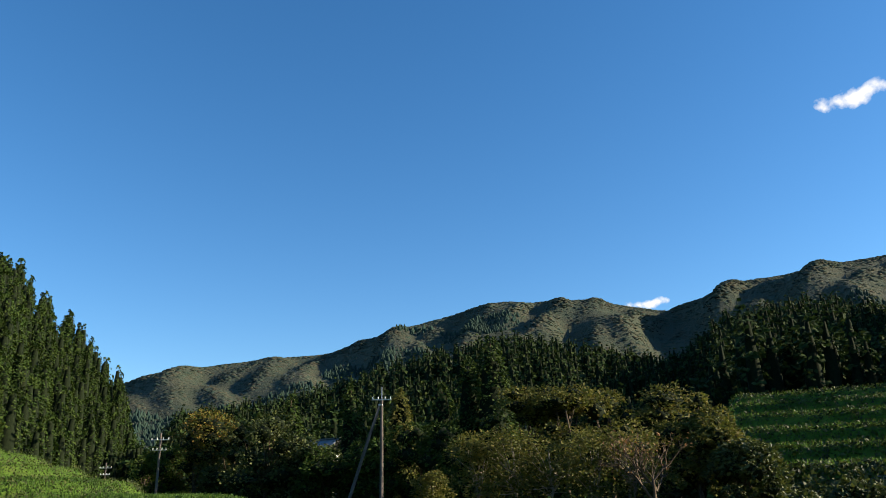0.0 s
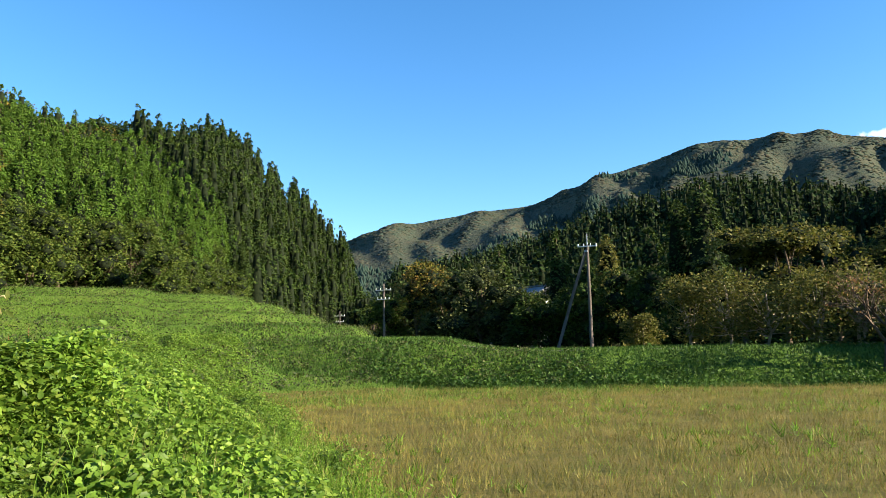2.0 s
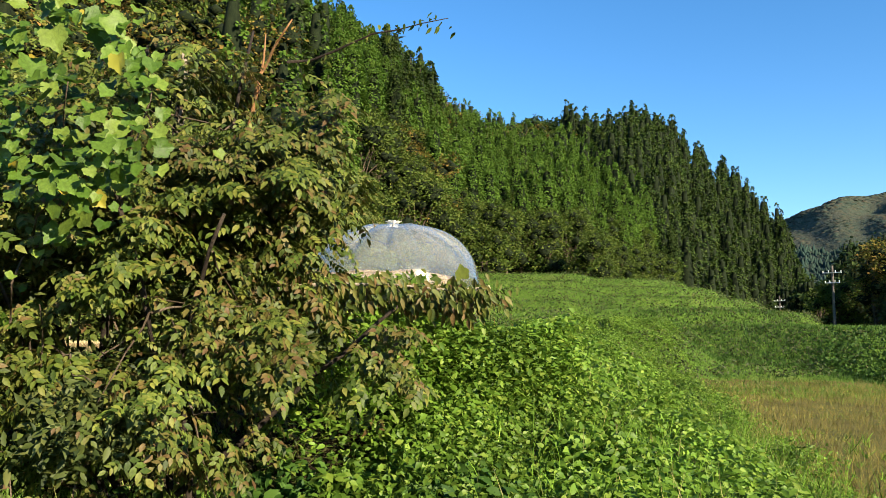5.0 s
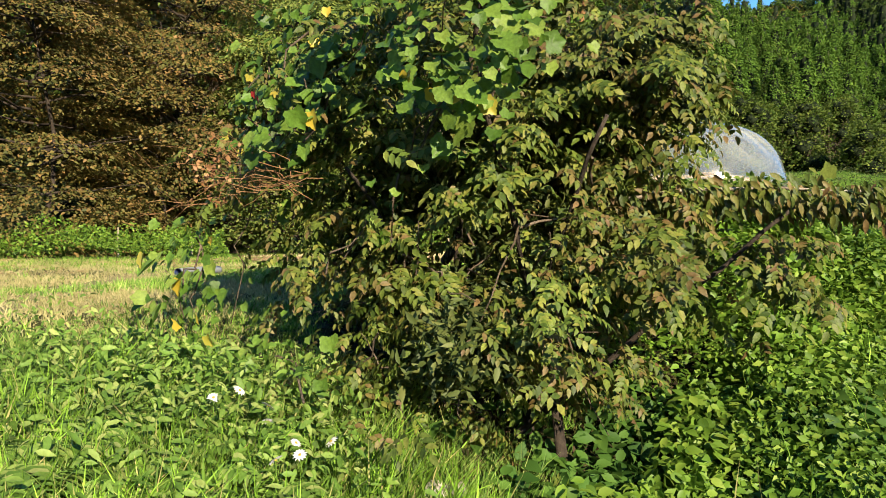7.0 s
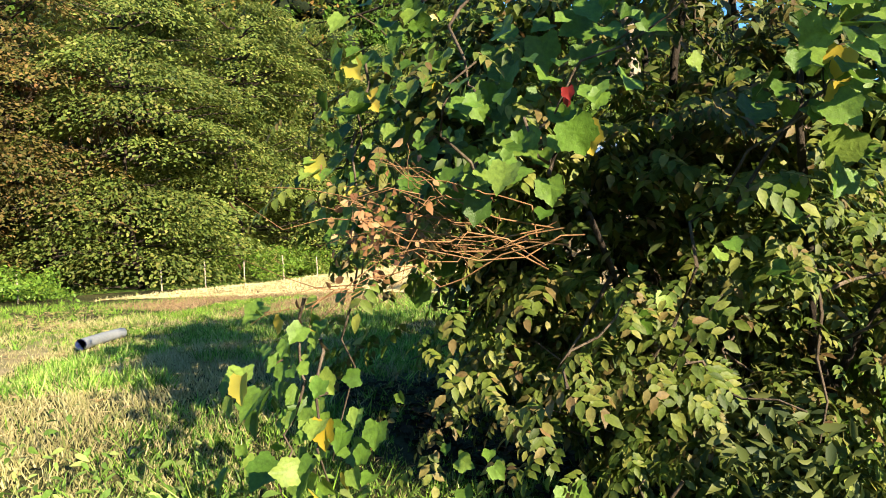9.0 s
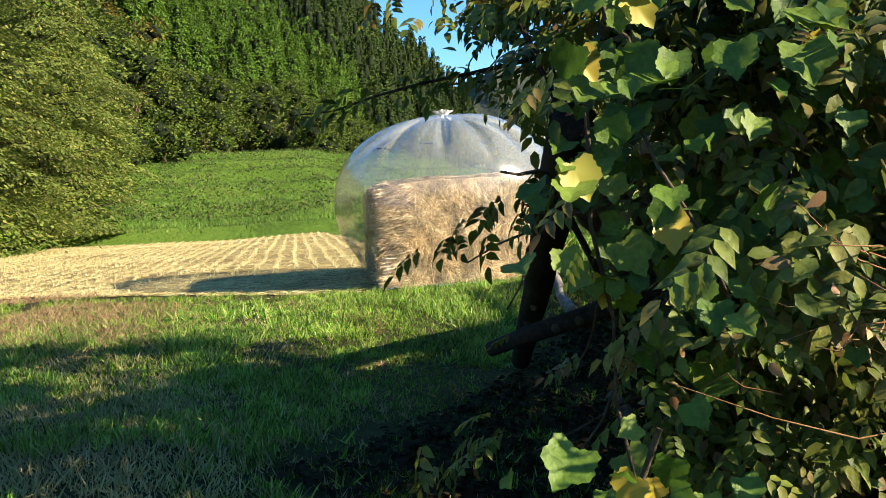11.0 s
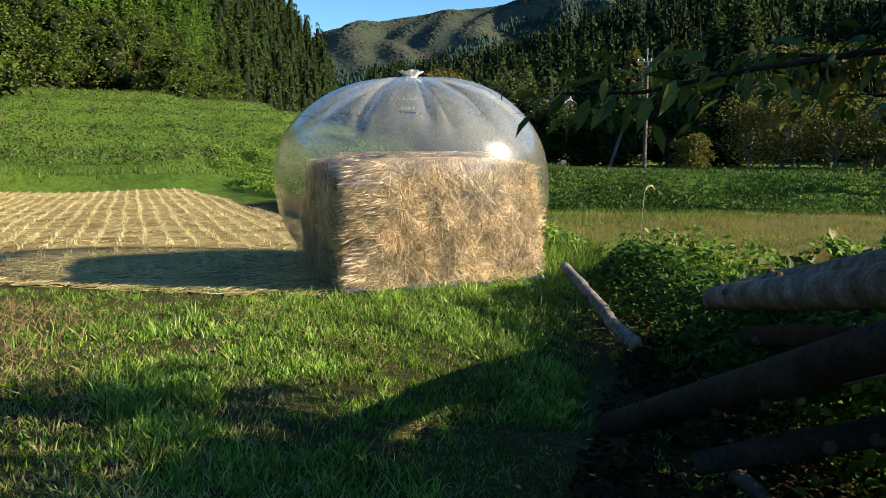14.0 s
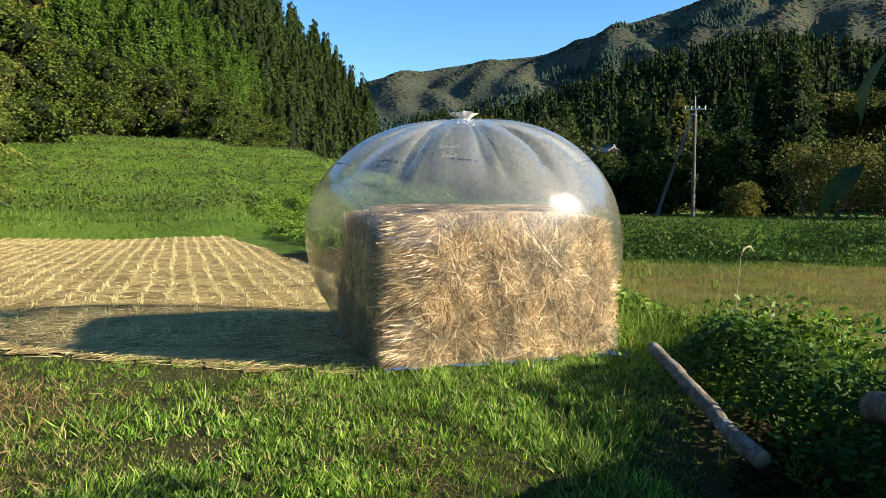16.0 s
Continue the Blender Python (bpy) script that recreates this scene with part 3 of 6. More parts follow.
lane.polygons.foreach_set("material_index", np.where((np.arange(len(lane.polygons)) // 129 % 4 == 1) & (np.arange(len(lane.polygons)) % 129 > 58) | (np.arange(len(lane.polygons)) // 129 % 4 == 2) & (np.arange(len(lane.polygons)) % 129 > 58), 1, 0).astype(np.int32))


# ---- trees ----
def split_quads(v, f):
    """Quads as triangles, so that they join with leaves."""
    f = np.asarray(f)
    return v, np.concatenate([f[:, (0, 1, 2)], f[:, (0, 2, 3)]])


def profile(t, base, r, p):
    """Radius of a conifer's crown at the share t of its height."""
    q = np.clip((t - base) / (1 - base), 0, 1)
    return r * (1 - q) ** p * (0.72 + 0.28 * smooth(q / 0.12))


def conifer_arrays(h, r, n, seed, size=1.0, base=0.05, droop=0.35, p=0.50, clump=9):
    """Crown of a conifer: boughs of several sprays each, dark gaps between them, round a close core."""
    g = np.random.default_rng(seed)
    nb = max(6, n // clump)
    bt, bp = base + (1 - base) * g.beta(1.0, 1.25, nb), g.uniform(0, 2 * np.pi, nb)
    br = g.uniform(0.74, 1.12, nb)
    w = g.integers(0, nb, n)
    t = np.clip(bt[w] + g.normal(0, 0.016, n), base, 0.995)
    phi = bp[w] + g.normal(0, 0.20, n)
    rad = profile(t, base, r, p) * br[w] * g.uniform(0.72, 1.03, n)
    out = np.stack([np.cos(phi), np.sin(phi), np.zeros(n)], -1)
    pos = out * rad[:, None]
    pos[:, 2] = t * h - 0.10 * rad
    tip = np.clip((t - 0.93) / 0.07, 0, 1)[:, None]
    along = out * (1 - 0.6 * tip) + g.normal(0, 0.42, (n, 3)) + np.array([0, 0, -droop]) * (1 - tip) + np.array([0, 0, 1.2]) * tip
    up = out * 0.75 + np.array([0, 0, 0.65]) + g.normal(0, 0.28, (n, 3))
    return scatter(*SPRAY2, pos, along, up, size * g.uniform(0.65, 1.35, n))


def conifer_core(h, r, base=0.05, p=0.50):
    """Near-black core that stands in for the shade inside a conifer's crown."""
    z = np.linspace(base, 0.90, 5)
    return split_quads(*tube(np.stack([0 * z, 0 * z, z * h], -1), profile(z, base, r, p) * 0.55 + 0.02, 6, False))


OCTA = (np.array([(1, 0, 0), (0, 1, 0), (-1, 0, 0), (0, -1, 0), (0, 0, 1), (0, 0, -1)], float),
        np.array([(0, 1, 4), (1, 2, 4), (2, 3, 4), (3, 0, 4), (1, 0, 5), (2, 1, 5), (3, 2, 5), (0, 3, 5)]))


def broad_arrays(h, r, n, seed, size=0.8, layers=False, base=0.15, k=16, solid=0.62):
    """Crown of many small leaf clumps on several uneven lobes, with gaps between."""
    g = np.random.default_rng(seed)
    cz = g.uniform(base + 0.10, 0.86, k) * h
    ca = g.uniform(0, 2 * np.pi, k)
    cr = r * g.uniform(0.20, 0.72, k) * (1.08 - 0.75 * np.abs(cz / h - 0.45))
    cen = np.stack([cr * np.cos(ca), cr * np.sin(ca), cz], -1)
    cs = r * g.uniform(0.24, 0.46, k)
    w = g.choice(k, n, p=cs ** 2 / (cs ** 2).sum())
    d = unit(g.normal(0, 1, (n, 3)))
    d[:, 2] = np.abs(d[:, 2]) * np.where(g.random(n) < 0.75, 1, -0.6)
    flat = 0.45 if layers else 0.8
    puff = 1 + 0.16 * np.sin(6 * d[:, 0] + 5 * d[:, 2] + w) * np.cos(7 * d[:, 1] - w)
    pos = cen[w] + d * (cs[w] * puff * g.uniform(0.78, 1.08, n))[:, None] * np.array([1, 1, flat])
    pos[:, 2] = np.maximum(pos[:, 2], 0.02 * h)
    along = d * np.array([1, 1, 0.25 if layers else 0.5]) + g.normal(0, 0.55, (n, 3)) * np.array([1, 1, 0.5])
    up = np.array([0, 0, 0.35]) + d * 1.0 + g.normal(0, 0.38, (n, 3))
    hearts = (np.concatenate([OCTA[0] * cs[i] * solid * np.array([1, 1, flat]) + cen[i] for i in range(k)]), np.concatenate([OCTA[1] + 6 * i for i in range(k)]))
    return scatter(*LEAF2, pos, along, up, size * g.uniform(0.6, 1.3, n)), cen, hearts


def fan_arrays(h, r, n, seed, size, boughs=90):
    """Crown of flat drooping boughs in layers, each a fan of small leaves with shade under it."""
    g = np.random.default_rng(seed)
    bz = g.uniform(0.02, 0.97, boughs)
    bp = g.uniform(0, 2 * np.pi, boughs)
    reach = r * (0.45 + 0.62 * np.sin(np.pi * np.clip(0.22 + 0.74 * bz, 0, 1))) * g.uniform(0.75, 1.15, boughs)
    w = g.integers(0, boughs, n)
    u = g.random(n) ** 0.62
    side = g.normal(0, 0.20, n) * (0.25 + u) * reach[w]
    out = np.stack([np.cos(bp), np.sin(bp), 0 * bp], -1)[w]
    lat = np.stack([-out[:, 1], out[:, 0], 0 * u], -1)
    pos = out * (reach[w] * (0.25 + 0.75 * u))[:, None] + lat * side[:, None]
    pos[:, 2] = bz[w] * h + 0.10 * r * u - 0.34 * r * u * u - 0.5 * side * side / r + g.normal(0, 0.045, n)
    pos[:, 2] = np.maximum(pos[:, 2], 0.05)
    along = out * 0.8 + lat * np.sign(side)[:, None] * 0.6 + np.array([0, 0, -0.35]) + g.normal(0, 0.35, (n, 3))
    up = np.array([0, 0, 0.85]) + out * 0.55 + g.normal(0, 0.35, (n, 3))
    ends = np.stack([np.cos(bp) * reach * 0.8, np.sin(bp) * reach * 0.8, bz * h - 0.12 * r], -1)
    return scatter(*LEAF2, pos, along, up, size * g.uniform(0.6, 1.35, n)), ends


def limbs(h, r, cen, seed, thick, level=False):
    """Trunk and limbs that reach into the lobes of a crown."""
    g = np.random.default_rng(seed)
    pieces = [tube(wander((0, 0, -0.3), (g.normal(0, 0.1) * r, g.normal(0, 0.1) * r, h * 0.72), 6, 0.02 * h, seed), np.linspace(thick, thick * 0.35, 6), 7)]
    for i, c in enumerate(cen):
        s = np.array([0, 0, max(0.1, c[2] - 0.1 * r) if level else min(h * g.uniform(0.12, 0.45), c[2])])
        pieces.append(tube(wander(s, c, 5, 0.03 * r, seed + i + 1), np.linspace(thick * 0.42, thick * 0.08, 5), 5))
    return joined(pieces)


def make_tree(kind, name, label, h, r, n, seed, mat, size, group="", layers=False, thick=None, base=0.04, bark=None, lobes=22, solid=0.62):
    e = thing(name, label, "tree", group)
    thick = thick or 0.018 * h + 0.03
    if kind == "conifer":
        v, f = conifer_arrays(h, r, n, seed, size, base)
        mesh_ob("crown_core", *conifer_core(h, r, base), M_crownshade, e)
        z = np.linspace(-0.5, h * 0.96, 7)
        mesh_ob("trunk", *tube(np.stack([0 * z, 0 * z, z], -1), np.linspace(thick, 0.03, 7), 8), bark or M_bark, e)
    elif kind == "fan":
        (v, f), cen = fan_arrays(h, r, n, seed, size, lobes)
        mesh_ob("trunk", *limbs(h, r, cen[::2], seed, thick, True), bark or M_bark, e)
    else:
        (v, f), cen, hearts = broad_arrays(h, r, n, seed, size, layers, base, lobes, solid)
        # near-black lumps stand in for the shade between the leaves
        if solid:
            tagged(mesh_ob("crown_core", *hearts, M_crownshade, e), kind="stuff")
        mesh_ob("trunk", *limbs(h, r, cen, seed, thick), bark or M_bark, e)
    mesh_ob("crown", v, f, mat, e)
    return e


def place(e, x, y, rz=0.0, s=1.0, sink=0.1):
    e.matrix_basis = Matrix.Translation((x, y, float(height(x, y)) - sink)) @ Matrix.Rotation(rz, 4, "Z") @ Matrix.Scale(s, 4)
    return e


def copied(e, x, y, rz, s):
    c = copy_thing(e, Matrix.Identity(4))
    return place(c, x, y, rz, s)


def polar(az, d):
    return C0[0] - d * math.sin(radians(az)), C0[1] + d * math.cos(radians(az))


# wooded hill by the field: cedars at its end, a cypress plantation below, mixed wood above
def hill_kind(az, t, g):
    wob = waves(az * 1.3, t * 9, 1.7, 4)
    if az < 38.2 + 8.5 * t + 0.8 * wob:
        return "pine" if t > 0.90 and az > 41 else "cedar"
    if t > 0.92:
        return "pine" if az < 49.5 or 55 < az < 59 else "autumn"
    if 56 < az < 68:
        if t < 0.20 + 0.06 * wob and az < 62:
            return "broad" if g.random() < 0.8 else "autumn"
        return ("cedar" if g.random() < 0.12 else "cypress") if t < 0.84 + 0.1 * wob else "broad"
    if az <= 56:
        tb = np.interp(az, [38, 44, 50, 56], [0.92, 0.66, 0.56, 0.36]) + 0.08 * wob
        if t < tb:
            return "broad" if t < 0.05 or g.random() < 0.05 else "cypress"
        if 47.5 < az < 53 and t < tb + 0.26 and g.random() < 0.5:
            return "rust"
    return "autumn" if g.random() < 0.55 else ("broad" if wob > -0.3 else "cypress")


KINDS = {
    "cedar": ("conifer", "cedar_tree", "tall dark green cedar in the hillside wood", 17, 2.9, 3600, M_cedar, 0.38),
    "cypress": ("conifer", "cypress_tree", "bright green cypress in the hillside plantation", 13, 2.5, 4000, M_cypress, 0.29),
    "pine": ("broad", "pine_tree", "dark pine on the crest of the hill", 13, 3.6, 1100, M_cedar, 0.60),
    "broad": ("broad", "broadleaf_tree", "green broadleaf tree in the hillside wood", 10, 3.8, 3200, M_broad, 0.30),
    "autumn": ("broad", "autumn_tree", "broadleaf tree turning yellow brown on the hillside", 10, 3.8, 3200, M_autumn, 0.30),
    "rust": ("broad", "rust_tree", "broadleaf tree with rust-coloured leaves on the hillside", 9.5, 3.6, 1400, M_rust, 0.42),
}
g = np.random.default_rng(11)
spots = []
for az in np.arange(29.5, 108, 0.9):
    d0, d1 = np.interp(az, HILL_AZ, HILL_D0), np.interp(az, HILL_AZ, HILL_D1)
    step = 4.6
    for d in np.arange(d0 - 2, d1 + 6, step):
        if g.random() < min(1.0, d * radians(0.9) / 2.7):
            q = az + g.uniform(-0.6, 0.6)
            dd = d + g.uniform(-2.4, 2.4)
            spots.append((q, dd, (dd - d0) / (d1 - d0)))
protos = {}
rest = {k: [] for k in KINDS}
made = 0
spots.sort(key=lambda s: s[1])
for q, d, t in spots:
    k = hill_kind(q, t, g)
    form, name, label, h, r, n, mat, size = KINDS[k]
    x, y = polar(q, d)
    s, rz = g.uniform(0.84, 1.10), g.uniform(0, 6.28)
    if made < 280 and q < 64:
        v = (k, int(g.integers(0, 4)))
        if v not in protos:
            protos[v] = make_tree(form, name, label, h, r, n, 40 + 7 * len(protos), mat, size, "trees of the hillside wood")
            place(protos[v], x, y, rz, s)
        else:
            copied(protos[v], x, y, rz, s)
        made += 1
    else:
        rest[k].append((x, y, s, rz))


def mass(name, items, arrays, mat, label, sink=0.3):
    """Many far trees as one body of stuff."""
    v0, f0 = arrays
    it = np.array(items)
    c, s = np.cos(it[:, 3]), np.sin(it[:, 3])
    z = height(it[:, 0], it[:, 1]) - sink
    V = np.empty((len(it), len(v0), 3), np.float32)
    V[..., 0] = (v0[None, :, 0] * c[:, None] - v0[None, :, 1] * s[:, None]) * it[:, 2:3] + it[:, 0:1]
    V[..., 1] = (v0[None, :, 0] * s[:, None] + v0[None, :, 1] * c[:, None]) * it[:, 2:3] + it[:, 1:2]
    V[..., 2] = v0[None, :, 2] * it[:, 2:3] + z[:, None]
    F = f0[None] + (np.arange(len(it)) * len(v0))[:, None, None]
    ob = mesh_ob(name, V.reshape(-1, 3), F.reshape(-1, f0.shape[1]), mat)
    return tagged(ob, label, "wood", kind="stuff")


for k, items in rest.items():
    for half_no in (0, 1):
        if items[half_no::2]:
            form, name, label, h, r, n, mat, size = KINDS[k]
            if form == "conifer":
                arr, heart = conifer_arrays(h, r, 640, 90 + half_no, size * 1.3), conifer_core(h, r)
            else:
                arr, _, heart = broad_arrays(h, r, 520, 91 + half_no, size * 1.5)
            mass("hill_wood", items[half_no::2], arr, mat, "distant part of the hillside wood")
            mass("hill_wood_core", items[half_no::2], heart, M_crownshade, "near-black cores for the shade inside the hillside wood")

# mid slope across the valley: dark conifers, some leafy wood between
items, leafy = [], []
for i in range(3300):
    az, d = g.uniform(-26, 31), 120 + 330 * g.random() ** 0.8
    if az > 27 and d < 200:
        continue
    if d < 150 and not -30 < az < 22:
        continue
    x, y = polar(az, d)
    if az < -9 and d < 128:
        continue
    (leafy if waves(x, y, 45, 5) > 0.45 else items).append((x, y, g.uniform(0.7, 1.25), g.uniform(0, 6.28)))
# unseen trees off to the right, added for the shade they cast
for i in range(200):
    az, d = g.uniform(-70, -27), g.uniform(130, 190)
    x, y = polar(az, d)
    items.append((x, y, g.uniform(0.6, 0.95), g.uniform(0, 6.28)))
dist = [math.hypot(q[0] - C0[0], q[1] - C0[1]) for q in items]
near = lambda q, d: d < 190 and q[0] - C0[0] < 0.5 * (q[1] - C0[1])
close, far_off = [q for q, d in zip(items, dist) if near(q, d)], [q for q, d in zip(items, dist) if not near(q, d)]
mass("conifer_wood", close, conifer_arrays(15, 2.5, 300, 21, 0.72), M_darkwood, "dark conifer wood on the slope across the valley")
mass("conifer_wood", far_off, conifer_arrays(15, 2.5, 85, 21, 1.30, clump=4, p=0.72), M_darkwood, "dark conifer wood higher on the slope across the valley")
mass("conifer_wood_core", close + far_off, conifer_core(14, 2.3, 0.05, 0.72), M_crownshade, "near-black cores for the shade inside the conifer wood")
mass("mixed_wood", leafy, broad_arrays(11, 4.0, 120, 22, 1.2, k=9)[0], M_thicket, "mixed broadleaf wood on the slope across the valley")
# far slopes: rounded autumn crowns on the heights, conifers in the folds below
DOME = split_quads(*tube([(0, 0, -0.2), (0, 0, 0.16), (0, 0, 0.36)], (1.05, 0.85, 0.12), 5, False))
SPIRE = split_quads(*tube([(0, 0, -0.4), (0, 0, 0.2), (0, 0, 2.6)], (0.8, 1.0, 0.05), 5, False))
k = 34000
az, d = g.uniform(-26, 33, k), 430 + 1240 * g.random(k) ** 0.75
x, y = C0[0] - d * np.sin(np.radians(az)), C0[1] + d * np.cos(np.radians(az))
pos = np.stack([x, y, height(x, y) - 1.0], -1)
fir = waves(x, y, 120, 6) + 0.5 * waves(x, y, 33, 2) > -0.2 + 1.4 * smooth((d - 760) / 520)
big = (1.5 + 0.0017 * d) * g.uniform(0.5, 1.5, k)
turn = g.normal(0, 1, (k, 3)) * np.array([1, 1, 0.0])
lean = np.array([0, 0, 1.0]) + g.normal(0, 0.10, (k, 3))
for tpl, sel, mat, name, label in ((DOME, ~fir, M_far, "mountain_wood", "olive brown autumn wood on the far mountain, greyed with painted haze"), (SPIRE, fir, M_farfir, "mountain_conifers", "conifers in the folds of the far mountain, tinted with haze")):
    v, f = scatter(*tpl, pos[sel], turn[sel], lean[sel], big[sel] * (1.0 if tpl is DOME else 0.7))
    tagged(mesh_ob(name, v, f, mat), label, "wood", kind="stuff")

# trees along the valley floor
MIDTREES = [
    # kind, az, d, height, radius, material, label
    ("broad", 25.3, 92, 12.0, 5.2, M_autumn, "spreading tree with yellow brown autumn leaves"),
    ("broad", 23.4, 88, 8.5, 3.6, M_broad, "round green broadleaf tree below the autumn tree"),
    ("broad", 27.6, 96, 7.0, 3.2, M_broad, "small green tree behind the utility pole"),
    ("broad", 20.8, 82, 10.5, 4.6, M_broad, "dense dark green broadleaf tree in shade"),
    ("conifer", 19.2, 90, 12.5, 2.6, M_cedar, "dark cedar standing above the shaded trees"),
    ("broad", 18.0, 80, 8.0, 3.6, M_broad, "green tree beside the farmhouse"),
    ("conifer", 14.9, 84, 12.8, 2.6, M_cedar, "tall dark cedar behind the braced pole"),
    ("conifer", 12.9, 88, 10.5, 2.2, M_cedar, "cedar behind the braced pole"),
    ("conifer", 11.3, 92, 13.5, 2.6, M_autumn, "brownish conifer above the dark thicket"),
    ("broad", 13.2, 76, 6.5, 3.4, M_cedar, "dark evergreen thicket in deep shade"),
    ("broad", 16.5, 77, 6.0, 3.2, M_cedar, "dark evergreen thicket in deep shade"),
    ("broad", 9.6, 76, 8.0, 4.0, M_cedar, "dark evergreen thicket in deep shade"),
    ("conifer", 8.2, 86, 13.0, 3.2, M_cedar, "dark conifer in the valley thicket"),
    ("conifer", 6.2, 84, 15.5, 3.4, M_cedar, "dark conifer in the valley thicket"),
    ("conifer", 4.5, 82, 17.5, 3.8, M_cedar, "tallest dark conifer of the valley thicket"),
    ("broad", 2.2, 74, 11.5, 4.8, M_scrub, "layered green tree above the scrub"),
    ("broad", -0.6, 72, 11.5, 4.6, M_scrub, "layered green tree above the scrub"),
    ("broad", -3.6, 76, 11.5, 4.2, M_autumn, "yellowing tree above the scrub"),
    ("broad", -6.4, 80, 11.5, 4.6, M_scrub, "green tree behind the scrub"),
    ("broad", 9.0, 63, 3.0, 1.8, M_broad, "low leafy scrub with pale stems beside the braced pole"),
    ("broad", 5.8, 58, 5.2, 3.0, M_autumn, "thin-leaved scrub with pale stems"),
    ("broad", 3.2, 57, 5.4, 3.2, M_autumn, "thin-leaved scrub with pale stems"),
    ("broad", 0.6, 56, 5.2, 3.2, M_autumn, "thin-leaved scrub with pale stems"),
    ("broad", -2.2, 55, 5.0, 3.0, M_broad, "thin-leaved scrub with pale stems"),
    ("broad", -5.0, 55, 5.0, 3.0, M_autumn, "thin-leaved scrub with pale stems"),
    ("broad", -9.7, 62, 9.0, 2.8, M_scrub, "thin olive tree at the foot of the terraces"),
    ("broad", -11.0, 57, 6.2, 2.4, M_scrub, "thin olive tree at the foot of the terraces"),
    ("broad", -12.5, 54, 4.0, 2.6, M_broad, "low shrub at the foot of the terraces"),
    ("broad", -20.0, 50, 3.2, 2.6, M_broad, "low shrub at the foot of the terraces"),
    ("broad", 28.7, 138, 9.0, 4.2, M_broad, "green tree where the wood meets the lane"),
    ("broad", 35.4, 150, 7.0, 4.0, M_broad, "green tree where the wood meets the lane"),
    ("broad", 40.5, 108, 5.0, 2.8, M_broad, "bushy tree at the edge of the hillside wood"),
    ("broad", 44.0, 92, 6.5, 3.6, M_broad, "bushy tree at the edge of the hillside wood"),
    ("broad", 52.0, 84, 5.5, 3.2, M_broad, "bushy tree at the edge of the hillside wood"),
    ("broad", 55.0, 76, 8.0, 4.2, M_broad, "bushy tree at the edge of the hillside wood"),
    ("broad", 60.0, 66, 9.0, 4.4, M_broad, "bushy tree at the edge of the hillside wood"),
]
for i, (form, az, d, h, r, mat, label) in enumerate(MIDTREES):
    x, y = polar(az, d)
    scrub = "scrub with" in label
    n = 5200 if form == "broad" else 3200
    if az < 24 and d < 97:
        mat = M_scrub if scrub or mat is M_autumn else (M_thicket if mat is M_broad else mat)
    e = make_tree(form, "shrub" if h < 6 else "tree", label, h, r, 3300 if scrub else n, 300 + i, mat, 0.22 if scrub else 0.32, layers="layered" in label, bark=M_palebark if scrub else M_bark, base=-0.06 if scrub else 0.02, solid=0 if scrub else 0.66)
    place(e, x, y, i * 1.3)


def bare_tree(name, label, h, spread, seed, mat):
    """A nearly leafless tree: forked limbs down to twigs, a few leaves left."""
    gg = np.random.default_rng(seed)
    pieces, tips = [], []

    def grow(p, d, length, r, depth):
        q = p + d * length
        pieces.append(tube(wander(p, q, 4, 0.04 * length, int(gg.integers(1e6))), np.linspace(r, r * 0.62, 4), 5 if depth < 2 else 3))
        if depth > 4:
            tips.append(q)
            return
        for _ in range(3 if depth < 3 else 2):
            nd = unit(d + gg.normal(0, 0.42, 3) * np.array([spread, spread, 0.7]) + np.array([0, 0, 0.08]))
            grow(q - d * length * gg.uniform(0, 0.25), nd, length * gg.uniform(0.72, 0.95), r * 0.60, depth + 1)

    grow(np.array([0, 0, -0.2]), unit(np.array([0.15, 0, 1.0])), h * 0.20, h * 0.024, 0)
    e = thing(name, label, "tree")
    mesh_ob("trunk", *joined(pieces), mat, e)
    tips = np.array(tips)
    tips = tips[gg.random(len(tips)) < 0.5]
    n = len(tips) * 3
    pos = np.repeat(tips, 3, 0) + gg.normal(0, 0.25, (n, 3))
    mesh_ob("leaves", *scatter(*LEAF2, pos, gg.normal(0, 1, (n, 3)), gg.normal(0, 0.5, (n, 3)) + np.array([0, 0, 1]), gg.uniform(0.12, 0.25, n)), M_deadleaf, e)
    return e


place(bare_tree("bare_tree", "nearly leafless tree with fine spreading twigs", 8.6, 1.5, 5, M_bark), *polar(-6.0, 49))

# hedge of trees behind the mown grass, at the foot of the hill
HEDGE = [(-21.5, -11, 9), (-22, -6.5, 9.5), (-21, -2.6, 9), (-23, 1.2, 10), (-22.5, 4.6, 9), (-25, 8.4, 9.5), (-28, 12.5, 10), (-31, 17.5, 10), (-27, -1, 12), (-29, 5, 12.5), (-33, 11, 12), (-26, -8, 12), (-37, 20, 11), (-43, 26, 10)]
for i, (x, y, h) in enumerate(HEDGE):
    m = M_maplebrown if i in (0, 1, 2, 3, 8, 11) else M_maple
    lab = "dense layered maple turning brown at the field edge" if m is M_maplebrown else "dense green maple with layered branches at the field edge"
    near_one = i < 8
    e = make_tree("fan", "maple_tree", lab, h, 3.5, 38000 if near_one else 9000, 500 + i, m, 0.12 if near_one else 0.30, "maples at the field edge", thick=0.09, lobes=110, bark=M_darkbark)
    place(e, x, y, i * 2.1)
place(bare_tree("bare_tree", "grey bare-limbed tree among the maples", 8.0, 1.3, 9, M_bark), -24.6, 2.6, 0, 1.25)


